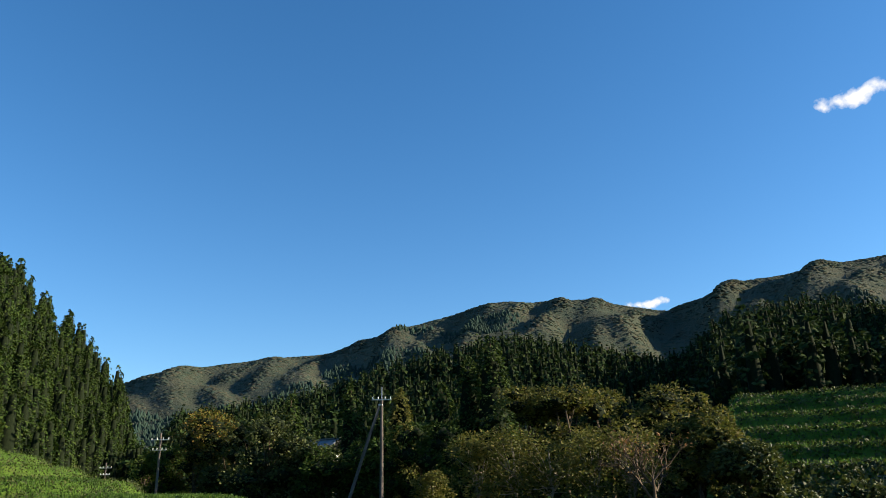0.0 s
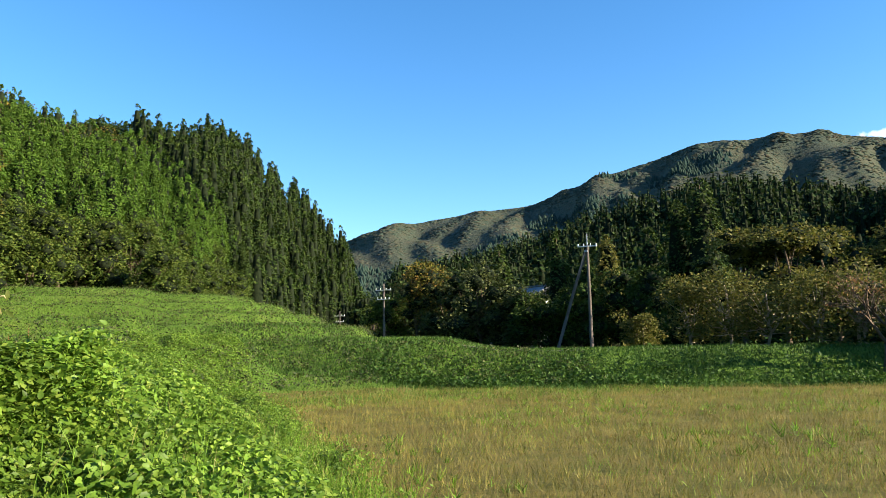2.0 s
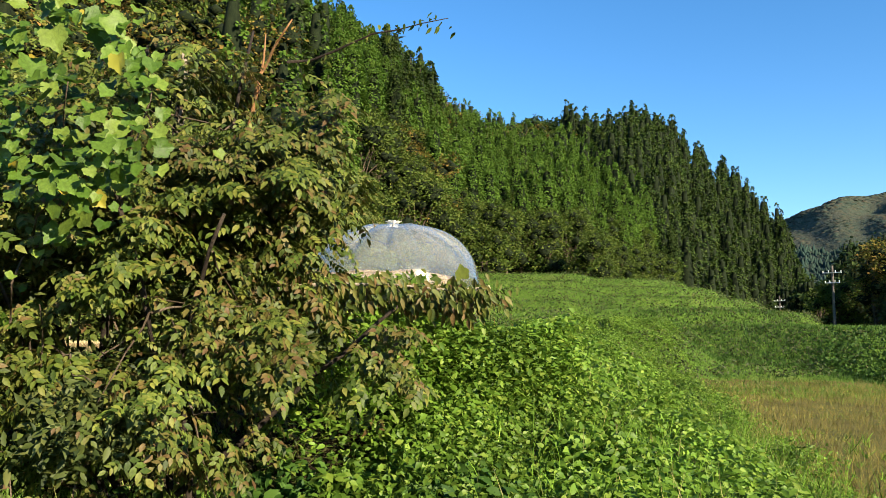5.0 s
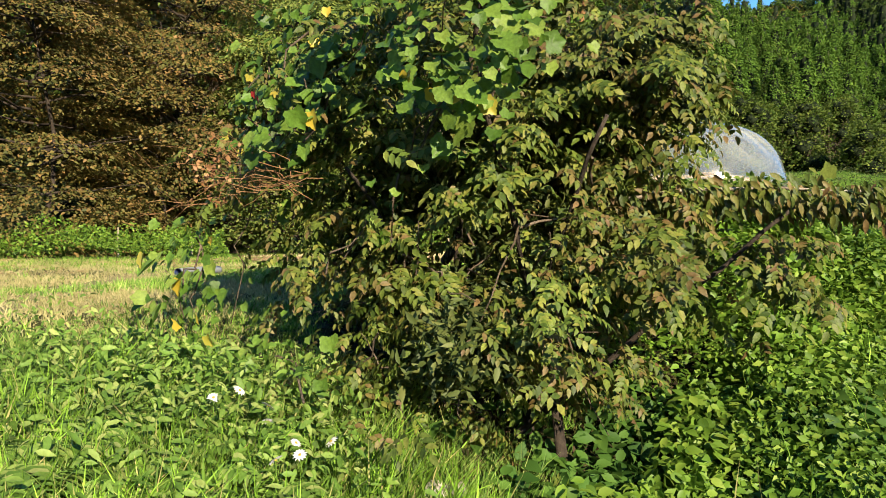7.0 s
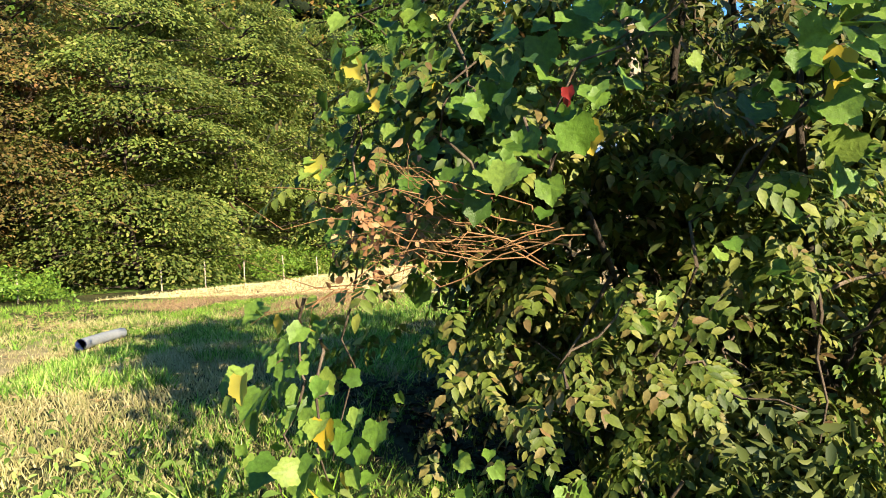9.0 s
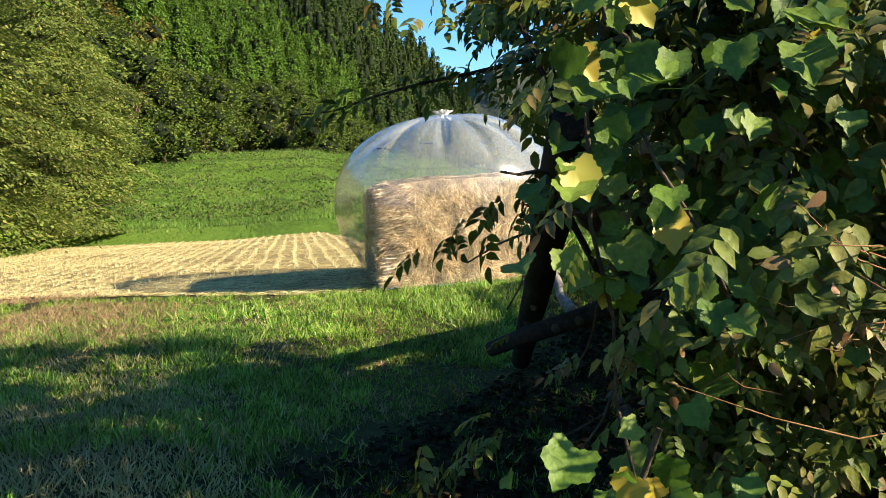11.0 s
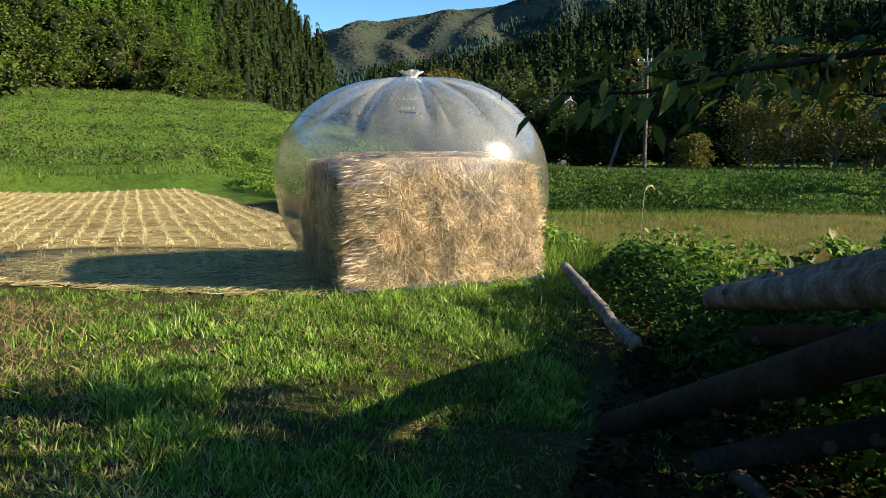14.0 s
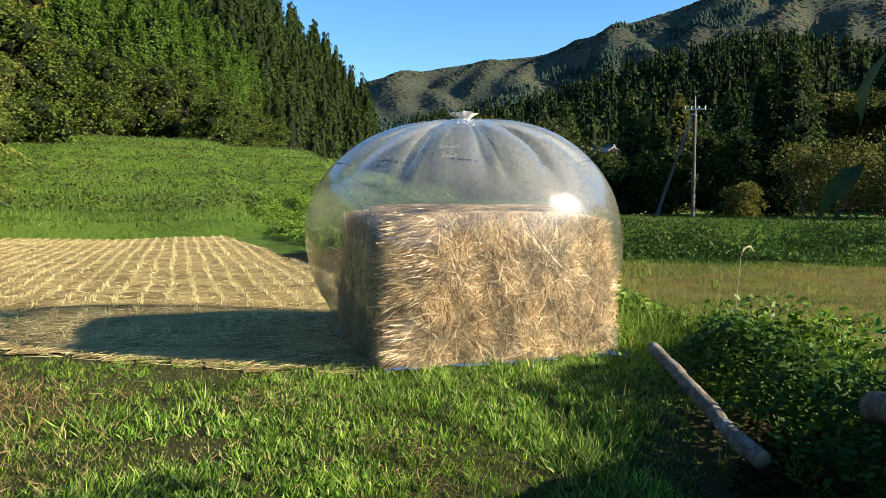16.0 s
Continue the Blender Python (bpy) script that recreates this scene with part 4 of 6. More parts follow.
# ---- utility poles, farmhouse, twin masts ----
def utility_pole(height_m, arms, braced, label):
    e = thing("utility_pole", label, "utility pole")
    mesh_ob("pole", *tube([(0, 0, -0.6), (0, 0, height_m * 0.5), (0, 0, height_m)], (0.16, 0.13, 0.10), 12), M_pole, e, True)
    for k, (z, half) in enumerate(arms):
        arm = part("crossarm", rounded((half * 2, 0.09, 0.09), 0.012, 1), M_steel, e, m=pose(0, -0.14, z))
        for sx in (-0.92, -0.35, 0.35, 0.92):
            prof = [(0, 0.03), (0.05, 0.045), (0.09, 0.03), (0.13, 0.055), (0.18, 0.03)]
            mesh_ob("insulator", *tube([(sx * half, -0.14, z + 0.045 + p) for p, _ in prof], [r for _, r in prof], 8), M_ceramic, arm, True)
    if braced:
        mesh_ob("brace", *tube([(-braced, 0, -0.5), (-braced * 0.5, 0, height_m * 0.48), (-0.10, 0, height_m * 0.96)], (0.13, 0.12, 0.10), 12), M_pole, e, True)
        mesh_ob("top_rod", *tube([(0, 0, height_m - 0.2), (0, 0, height_m + 0.9)], 0.035, 8), M_steel, e, True)
        part("clamp", rounded((0.34, 0.34, 0.12), 0.02, 1), M_steel, e, m=pose(-0.1, 0, height_m * 0.94))
    return e


place(utility_pole(8.1, [(8.0, 0.75)], 2.8, "grey utility pole with a crossarm and slanting brace"), -10.42, 61.1, 0.12, 1, 0)
place(utility_pole(6.6, [(5.9, 0.9), (4.9, 0.7)], 0, "grey utility pole with two crossarms by the lane"), -36.8, 77.0, 0.2, 1, 0)
place(utility_pole(7.4, [(6.6, 0.9), (5.6, 0.7)], 0, "grey utility pole with two crossarms by the lane"), -66.0, 116.0, 0.25, 1, 0)
place(utility_pole(8.6, [(7.6, 0.9), (6.4, 0.7)], 0, "grey utility pole with two crossarms at the wood"), -100.5, 160.0, 0.3, 1, 0)


def farmhouse():
    e = thing("farmhouse", "pale farmhouse with a grey tiled gable roof among trees", "house")
    part("wall", rounded((6.4, 5.0, 3.4), 0.05, 1), M_plaster, e, m=pose(0, 0, 1.7))
    for s in (-1, 1):
        part("roof", rounded((7.6, 3.6, 0.18), 0.04, 1), M_tileroof, e, m=pose(0, s * 1.52, 4.1, -s * 26))
    part("ridge", rounded((7.7, 0.36, 0.24), 0.08, 2), M_tileroof, e, m=pose(0, 0, 5.0))
    for sx in (-1.7, 1.5):
        w = part("window", rounded((1.5, 0.08, 1.1), 0.02, 1), M_tileroof, e, m=pose(sx, -2.52, 1.8))
        part("frame", rounded((0.07, 0.10, 1.1), 0.01, 1), M_plaster, w, m=pose(sx, -2.54, 1.8))
    return e


place(farmhouse(), *polar(17.2, 97), -0.5, 1, -3.0)
fx, fy = polar(17.2, 97)
mound = thing("stone_wall", "stone retaining wall under the farmhouse", "wall")
part("masonry", rounded((11, 9, 4.0), 0.3, 2), M_stone, mound, m=pose(0, 0, 1.0))
place(mound, fx, fy, -0.5, 1, 0)
for k in (0, 1):
    e = thing("mast", "pale slender mast rising above the trees", "mast", "twin masts")
    mesh_ob("shaft", *tube([(0, 0, -2), (0, 0, 18.5 - k)], (0.17, 0.14), 10), M_pole, e, True)
    part("cap", rounded((0.4, 0.4, 0.4), 0.08, 1), M_steel, e, m=pose(0, 0, 18.5 - k))
    place(e, *polar(1.85 + 0.28 * k, 150), 0, 1, 0)


# short stakes along the weeds by the maples
for i, (sx, sy) in enumerate([(-19.9, 4.6), (-20.0, 5.7), (-20.1, 6.75), (-20.0, 7.8), (-20.3, 8.9), (-18.2, -0.3), (-18.4, 1.4)]):
    e = thing("stake", "short weathered wooden stake standing among weeds", "stake", "stakes along the field edge")
    mesh_ob("shaft", *tube([(0, 0, -0.2), (0.01, 0, 0.4), (0.03 * (i % 3 - 1), 0, 0.62 + 0.1 * (i % 2))], (0.02, 0.018, 0.015), 6), M_palebark, e, True)
    place(e, sx, sy, 0, 1, 0)


def cloud(az, el, wide, high, d):
    """A small white cloud far off, thin at its ragged edge."""
    m, nt, p, out = fresh("cloud vapour")
    nt.nodes.remove(p)
    tc = nt.nodes.new("ShaderNodeTexCoord")
    ln = nt.nodes.new("ShaderNodeVectorMath")
    ln.operation = "LENGTH"
    mp = nt.nodes.new("ShaderNodeMapping")
    mp.inputs["Scale"].default_value = (2 / wide, 2 / high, 1)
    nt.links.new(tc.outputs["Object"], mp.inputs["Vector"])
    nt.links.new(mp.outputs[0], ln.inputs[0])
    n = nt.nodes.new("ShaderNodeTexNoise")
    n.inputs["Scale"].default_value, n.inputs["Detail"].default_value = 5.0 / wide, 8
    nt.links.new(tc.outputs["Object"], n.inputs["Vector"])
    sub_n = nt.nodes.new("ShaderNodeMath")
    sub_n.operation = "MULTIPLY_ADD"
    sub_n.inputs[1].default_value, sub_n.inputs[2].default_value = -0.55, 0.08
    nt.links.new(ln.outputs["Value"], sub_n.inputs[0])
    add = nt.nodes.new("ShaderNodeMath")
    nt.links.new(sub_n.outputs[0], add.inputs[0])
    nt.links.new(n.outputs["Fac"], add.inputs[1])
    mr = nt.nodes.new("ShaderNodeMapRange")
    mr.inputs["From Min"].default_value, mr.inputs["From Max"].default_value = 0.28, 0.50
    nt.links.new(add.outputs[0], mr.inputs["Value"])
    # a steady glow stands in for the sunlight on the cloud
    em = nt.nodes.new("ShaderNodeEmission")
    em.inputs[0].default_value, em.inputs[1].default_value = (1, 0.97, 0.94, 1), 0.52
    tr = nt.nodes.new("ShaderNodeBsdfTransparent")
    mx = nt.nodes.new("ShaderNodeMixShader")
    nt.links.new(mr.outputs[0], mx.inputs[0])
    nt.links.new(tr.outputs[0], mx.inputs[1])
    nt.links.new(em.outputs[0], mx.inputs[2])
    nt.links.new(mx.outputs[0], out.inputs[0])
    bm = bmesh.new()
    bmesh.ops.create_grid(bm, x_segments=8, y_segments=8, size=0.5)
    bmesh.ops.scale(bm, vec=(wide, high, 1), verts=bm.verts)
    me = bpy.data.meshes.new("cloud")
    bm.to_mesh(me)
    bm.free()
    me.materials.append(m)
    ob = new("cloud", me)
    x, y = polar(az, d * math.cos(radians(el)))
    at = Vector((x, y, d * math.sin(radians(el))))
    ob.matrix_world = look(at, at * 2 - Vector((C0[0], C0[1], 0))) @ Matrix.Rotation(math.pi, 4, "Y")
    return tagged(ob, "small ragged white cloud in the blue sky", "cloud", kind="structure")


cloud(-23.6, 25.4, 400, 130, 3200)
cloud(-7.6, 13.5, 300, 70, 3300)


# ---- straw bale in its blown bag ----
BA, BB = 0.17, 10.66
BX, BY = xy(BA, BB)
TURN = math.atan2(UA[1], UA[0])


def straw_bale():
    e = thing("straw_bale", "big square bale of golden rice straw inside clear plastic", "straw bale", at=(BX, BY, 0.03), rz=TURN)
    bm = rounded((1.84, 1.84, 1.04), 0.10, 3)
    bmesh.ops.subdivide_edges(bm, edges=bm.edges[:], cuts=5, use_grid_fill=True)
    for v in bm.verts:
        p = v.co
        k = noise.noise(p * 2.6) * 0.04 + noise.noise(p * 7) * 0.02 - 0.03
        n = Vector((p.x, p.y, p.z * 1.6)).normalized()
        drop = -0.13 * max(0, p.z) * (p.x * p.x + p.y * p.y) if p.z > 0 else 0
        v.co = p + n * k + Vector((0, 0, drop + 0.12 * max(0, p.z) * (1 + noise.noise(p * 1.7)))) + Vector((0, 0, 0.53))
    part("straw_body", bm, M_strawbody, e)
    g = np.random.default_rng(3)

    def skin(n, face, lo, hi, length, seed):
        """Bent straws lying about one face of the bale."""
        u, w = g.uniform(-1, 1, n), g.uniform(lo, hi, n)
        z = 0.01 + (1.15 - 0.10 * np.abs(u) ** 4 + 0.025 * np.sin(7 * u + 1)) * w
        bulge = 0.030 * np.sin(5 * u + 3 * w + 1) * np.cos(6 * w - 2 * u) + 0.022 * np.sin(11 * u - 4 * w) * np.sin(9 * w + 3 * u) - 0.09 * np.abs(u) ** 7 - 0.15 * w ** 9 + g.normal(0, 0.020, n)
        if face == "top":
            v = g.uniform(-1, 1, n)
            hum = 1.16 - 0.11 * (u ** 4 + v ** 4) + 0.03 * np.sin(7 * u + 1) * np.cos(4 * v) + g.normal(0, 0.014, n)
            pos = np.stack([0.84 * u, 0.84 * v, hum], -1)
            nrm = np.tile([0, 0, 1.0], (n, 1))
        else:
            rz = {"front": 0, "left": -1, "right": 1, "back": 2}[face] * math.pi / 2
            pos = np.stack([0.91 * u, -(0.925 + bulge), z], -1)
            c, s = math.cos(rz), math.sin(rz)
            rot = np.array([[c, -s, 0], [s, c, 0], [0, 0, 1]])
            pos = pos @ rot.T
            nrm = np.tile(rot @ np.array([0, -1.0, 0]), (n, 1))
        d = g.normal(0, 1, (n, 3))
        d -= nrm * (d * nrm).sum(1, keepdims=True) * 0.965
        if face != "top":
            d[:, 2] = 1.25 * d[:, 2] - 0.25
        d = unit(d)
        L = g.uniform(0.5, 1.5, n) * length
        side = unit(np.cross(d, nrm) + 1e-6)
        wd = g.uniform(0.0010, 0.0028, n)[:, None]
        bend = nrm * (g.uniform(-0.02, 0.14, n) * L)[:, None] + side * (g.normal(0, 0.22, n) * L)[:, None]
        p0, p1, p2 = pos - d * L[:, None] / 2, pos + bend * 0.5, pos + d * L[:, None] / 2 + nrm * 0.01
        tilt = unit(side + nrm * g.normal(0, 0.6, (n, 1)))
        V = np.stack([p0 - tilt * wd, p0 + tilt * wd, p1 - tilt * wd, p1 + tilt * wd, p2 - tilt * wd * 0.6, p2 + tilt * wd * 0.6], 1).reshape(-1, 3)
        # straws that reach over the top bend inwards and lie down on it
        N6 = np.repeat(nrm, 6, 0)
        brow = 1.13 - 0.09 * np.repeat(np.abs(u) ** 4, 6)
        over = np.maximum(V[:, 2] - brow, 0) if face != "top" else np.maximum(V[:, 2] - 1.19, 0)
        V[:, 2] -= over * 0.92
        V -= N6 * (over * 0.9)[:, None] * (face != "top")
        F = (np.array([(0, 1, 3, 2), (2, 3, 5, 4)])[None] + (np.arange(n) * 6)[:, None, None]).reshape(-1, 4)
        return V, F

    for face, n in (("front", 40000), ("left", 6000), ("right", 5500), ("top", 11000), ("back", 1800)):
        mesh_ob("loose_straw", *skin(n, face, 0, 1, 0.24, 1), M_straw, e)
    # bundled tips that stand out at the corner
    n = 5200
    row = g.integers(0, 9, n)
    z = 0.06 + row * 0.125 + g.normal(0, 0.022, n)
    pos = np.stack([-0.88 + np.abs(g.normal(0, 0.05, n)), -0.88 + np.abs(g.normal(0, 0.05, n)), z], -1)
    d = np.stack([-0.25 + g.normal(0, 0.35, n), -0.8 + g.normal(0, 0.3, n), g.normal(-0.1, 0.25, n)], -1)
    mesh_ob("straw_tips", *scatter(*BLADE, pos, d, g.normal(0, 1, (n, 3)), g.uniform(0.05, 0.13, n), np.full(n, 0.007)), M_straw, e)
    # sheaf ends that break the front face beside the corner, one over another
    n = 9000
    row = g.integers(0, 8, n)
    z = 0.10 + row * 0.135 + 0.03 * np.sin(row * 2.3) + g.normal(0, 0.036, n)
    pos = np.stack([-0.55 - 0.32 * g.random(n) ** (0.6 + 0.5 * (row % 3)), -0.90 - 0.03 * np.abs(g.normal(0, 1, n)), z], -1)
    d = np.stack([-0.9 + g.normal(0, 0.25, n), -0.30 + g.normal(0, 0.12, n), 0.10 - 0.35 * np.abs(g.normal(0, 1, n))], -1)
    tagged(mesh_ob("frayed_corner", *scatter(*BLADE, pos, d, np.array([0, -1.0, 0.4]) + g.normal(0, 0.4, (n, 3)), g.uniform(0.08, 0.17, n), np.full(n, 0.006)), M_straw, e), kind="stuff")
    return e


straw_bale()


def blown_bag():
    e = thing("plastic_bag", "inflated clear plastic bag tied at the top over straw", "plastic bag", at=(BX, BY, 0.03), rz=TURN)
    zs = [0, 0.06, 0.2, 0.4, 0.62, 0.86, 1.08, 1.29, 1.49, 1.65, 1.77, 1.85, 1.90, 1.91, 1.885]
    rs = [1.00, 1.07, 1.18, 1.275, 1.335, 1.36, 1.345, 1.285, 1.17, 1.02, 0.84, 0.64, 0.42, 0.22, 0.09]
    N = 288
    ph = np.linspace(0, 2 * np.pi, N, endpoint=False)
    zf = np.linspace(0, 1, 60)
    zz, rr = np.interp(zf * 14, range(15), zs), np.interp(zf * 14, range(15), rs)
    for _ in range(6):
        zz[1:-1], rr[1:-1] = (zz[:-2] + 2 * zz[1:-1] + zz[2:]) / 4, (rr[:-2] + 2 * rr[1:-1] + rr[2:]) / 4
    P, Z = np.meshgrid(ph, zz)
    Rr = np.repeat(rr[:, None], N, 1)
    sq = 1 / np.maximum(np.abs(np.cos(P)), np.abs(np.sin(P)))
    corner = np.minimum(sq, 1.36)
    wq = smooth(1 - Z / 0.62)
    Rr = Rr * (1 - wq) + (1.01 * corner + 0.12 * (Z / 0.62)) * wq
    k = smooth((Z - 1.25) / 0.5)
    g = np.random.default_rng(8)
    crease = 0 * P
    for c in np.linspace(0, 2 * np.pi, 13, endpoint=False) + g.normal(0, 0.11, 13):
        gap = np.abs((P - c + np.pi) % (2 * np.pi) - np.pi)
        crease += g.uniform(0.45, 1.0) * (np.exp(-((gap / 0.055) ** 2)) + 0.5 * np.exp(-((gap / 0.16) ** 2)))
    fine = np.sin(P * 31 + 3 * np.sin(P * 3))
    Rr = Rr * (1 - 0.05 * k * crease - 0.006 * k * fine)
    Z = Z - 0.075 * k * crease * np.minimum(Rr * 1.6, 1) + 0.004 * k * fine
    Z = Z + 0.035 * k * np.cos(P - 0.5) * Rr
    Rr = Rr + 0.012 * np.sin(3 * P + 4 * Z) + 0.006 * np.sin(8 * P + 9 * Z)
    v = np.stack([Rr * np.cos(P), Rr * np.sin(P), Z], -1).reshape(-1, 3)
    i = np.arange(60 * N).reshape(60, N)
    j = np.roll(i, -1, 1)
    f = np.stack([i[:-1], j[:-1], j[1:], i[1:]], -1).reshape(-1, 4)
    film = mesh_ob("film", v, f, M_film, e, True)
    # gathered neck, string and the frilled end
    g = np.random.default_rng(5)
    V = []
    for r, z in ((0.10, 1.875), (0.055, 1.905), (0.04, 1.925), (0.07, 1.95), (0.11, 1.975)):
        a = np.linspace(0, 2 * np.pi, 40, endpoint=False)
        rr2 = r * (1 + 0.22 * np.sin(a * 9) + g.normal(0, 0.10, 40))
        V.append(np.stack([rr2 * np.cos(a), rr2 * np.sin(a), np.full(40, z) + g.normal(0, 0.008, 40)], -1))
    v = np.concatenate(V)
    i = np.arange(200).reshape(5, 40)
    j = np.roll(i, -1, 1)
    mesh_ob("gathered_neck", v, np.stack([i[:-1], j[:-1], j[1:], i[1:]], -1).reshape(-1, 4), M_neck, e, True, "bunched white plastic neck")
    a = np.linspace(0, 2 * np.pi, 17)
    mesh_ob("string", *tube(np.stack([0.05 * np.cos(a), 0.05 * np.sin(a), 1.925 + 0.004 * np.sin(3 * a)], -1), 0.009, 6), M_neck, e, True, "white tying string")
    # line of unreadable print round the shoulder, as small bars
    zi = int(np.argmin(np.abs(zz - 1.52)))
    G = np.stack([Rr * np.cos(P), Rr * np.sin(P), Z], -1)
    for p0 in range(4, N, 24):
        pieces = []
        for q in range(0, 9):
            c0, c1 = (p0 + q) % N, (p0 + q + 1) % N
            if (p0 * 3 + q * 5) % 7 in (2, 5):
                continue
            lo, hi = G[zi, c0] * np.array([1.004, 1.004, 1]), G[zi, c1] * np.array([1.004, 1.004, 1])
            t = np.array([0, 0, 0.009])
            pieces.append((np.array([lo, lo * 0.85 + hi * 0.15 * 0 + (hi - lo) * 0.8 + lo * 0.15, lo + (hi - lo) * 0.8 + t, lo + t]), np.array([(0, 1, 2, 3)])))
        for vq, fq in pieces:
            mesh_ob("printed_mark", vq, fq, M_ink, film)
    return e


M_neck = rough_mat("bunched plastic", [(0.62, 0.62, 0.60), (0.75, 0.75, 0.73), (0.82, 0.82, 0.80)], 14, 0.35, 0.5, 60)
bag = blown_bag()
sheet_e = thing("blue_sheet", "blue plastic ground sheet showing under the bale", "ground sheet", at=(BX + 0.04, BY, 0.0), rz=TURN)
bm = bmesh.new()
bmesh.ops.create_grid(bm, x_segments=40, y_segments=40, size=1.0)
for v in bm.verts:
    v.co.z = 0.022 + 0.018 * noise.noise(v.co * 5) + (0.03 * abs(noise.noise(v.co * 9)) if max(abs(v.co.x), abs(v.co.y)) > 0.95 else 0)
    v.co.x *= 1 + 0.05 * noise.noise(v.co * 2)
    v.co.y *= 1.0 + 0.05 * noise.noise(v.co * 3 + Vector((4, 0, 0)))
part("sheet", bm, M_blue, sheet_e)


# ---- logs ----
def log(p0, p1, r0, r1, label, seed, mat=None, knots=4):
    p0, p1 = np.array(p0, float), np.array(p1, float)
    e = thing("log", label, "log", at=tuple(p0))
    line = wander((0, 0, 0), p1 - p0, 12, 0.006, seed)
    gg = np.random.default_rng(seed)
    rad = np.linspace(r0, r1, 12) * gg.uniform(0.94, 1.06, 12)
    mesh_ob("bark", *tube(line, rad, 14, False), mat or M_logbark, e, True)
    d = unit(p1 - p0)
    for q, r, s in ((line[0], rad[0], -1), (line[-1], rad[-1], 1)):
        mesh_ob("cut_end", *tube([q - s * d * 0.01, q + s * d * 0.004], r * 0.97, 14), M_logend if mat is None else mat, e, False, "weathered sawn end")
    for k in range(knots):
        i = int(gg.integers(1, 10))
        n = unit(np.cross(d, gg.normal(0, 1, 3)))
        mesh_ob("knot", *tube([line[i] + n * rad[i] * 0.8, line[i] + n * (rad[i] + 0.02)], (0.028, 0.014), 7), M_bark, e, True)
    return e


log((-5.29, 6.70, 0.32), (-4.62, 5.63, 0.02), 0.038, 0.047, "pale barked log lying on grass beside the bale", 1)
log((-4.17, 5.55, 0.35), (-3.35, 2.80, 0.95), 0.070, 0.085, "weathered pale log propped on the pile in the shade", 2)
log((-4.02, 5.62, 0.42), (-3.12, 2.95, 1.08), 0.050, 0.065, "weathered pale log on top of the pile", 8)
log((-3.98, 5.20, 0.22), (-3.10, 3.05, 0.72), 0.055, 0.06, "dark log under the pale logs of the pile", 5, M_darkbark)
log((-4.62, 4.72, -0.20), (-3.18, 2.28, 1.14), 0.065, 0.078, "thick dark trunk leaning up into the bush", 4, M_darkbark)
log((-4.18, 3.48, 0.15), (-2.75, 3.43, 0.71), 0.042, 0.058, "thin dark log leaning into the shade of the bush", 3, M_darkbark)
log((-4.02, 4.80, -0.40), (-3.66, 4.22, -0.48), 0.040, 0.045, "short weathered log lying on the ground in shade", 6, M_bark)


# ---- big bush hung with vines ----
BLOBS = [((-2.35, 3.05, 0.5), (0.8, 0.88, 1.05), 1.0), ((-2.6, 3.40, 1.75), (0.75, 0.70, 0.7), 0.40), ((-1.75, 2.75, -0.25), (0.5, 0.6, 0.4), 0.28),
         ((-1.75, 4.2, 0.22), (0.45, 0.6, 0.2), 0.25), ((-2.9, 2.5, 0.35), (0.4, 0.4, 0.7), 0.4), ((-3.3, 2.8, 1.75), (0.6, 0.35, 0.35), 0.15),
         ((-3.35, 3.2, 1.8), (0.45, 0.45, 0.35), 0.05), ((-2.7, 3.85, 0.5), (0.4, 0.7, 0.7), 0.35), ((-2.85, 4.1, 1.4), (0.4, 0.4, 0.65), 0.28), ((-1.85, 4.15, 1.30), (0.40, 0.42, 0.62), 0.30), ((-2.25, 3.75, 1.15), (0.45, 0.70, 0.60), 0.5), ((-2.72, 2.15, 1.25), (0.38, 0.38, 0.62), 0.38), ((-2.6, 3.8, 0.75), (0.34, 0.60, 0.45), 0.5)]


def pinnate(n_pairs, length):
    """A drooping compound leaf: a stalk with paired leaflets."""
    lv, lf = LEAFN[0] * np.array([1.35, 1, 1]), LEAFN[1]
    pos, al, up, sz = [], [], [], []
    for i in range(n_pairs):
        t = 0.25 + 0.7 * i / n_pairs
        for s in (-1, 1):
            pos.append((0, t, -0.35 * t * t))
            al.append((s * 0.9, 0.55, -0.35))
            up.append((0, 0.2, 1))
            sz.append(0.46 * (1 - 0.25 * abs(i / n_pairs - 0.4)))
    pos.append((0, 0.97, -0.35))
    al.append((0, 1, -0.5))
    up.append((0, 0.3, 1))
    sz.append(0.48)
    return scatter(lv, lf, np.array(pos), np.array(al), np.array(up), np.array(sz))


PINNATE = pinnate(3, 1.0)


def shell_points(n, g, depth=0.35, outer=1.05):
    w = np.array([b[2] for b in BLOBS])
    i = g.choice(len(BLOBS), n, p=w / w.sum())
    c, r = np.array([b[0] for b in BLOBS])[i], np.array([b[1] for b in BLOBS])[i]
    d = unit(g.normal(0, 1, (n, 3)))
    rad = g.uniform(1 - depth, outer, n) + 0.10 * np.sin(5 * d[:, 0] + 4 * d[:, 2] + i) * np.cos(6 * d[:, 1] + i)
    pos = c + d * r * rad[:, None]
    ok = pos[:, 2] > height(pos[:, 0], pos[:, 1]) + 0.02
    return pos[ok], d[ok]


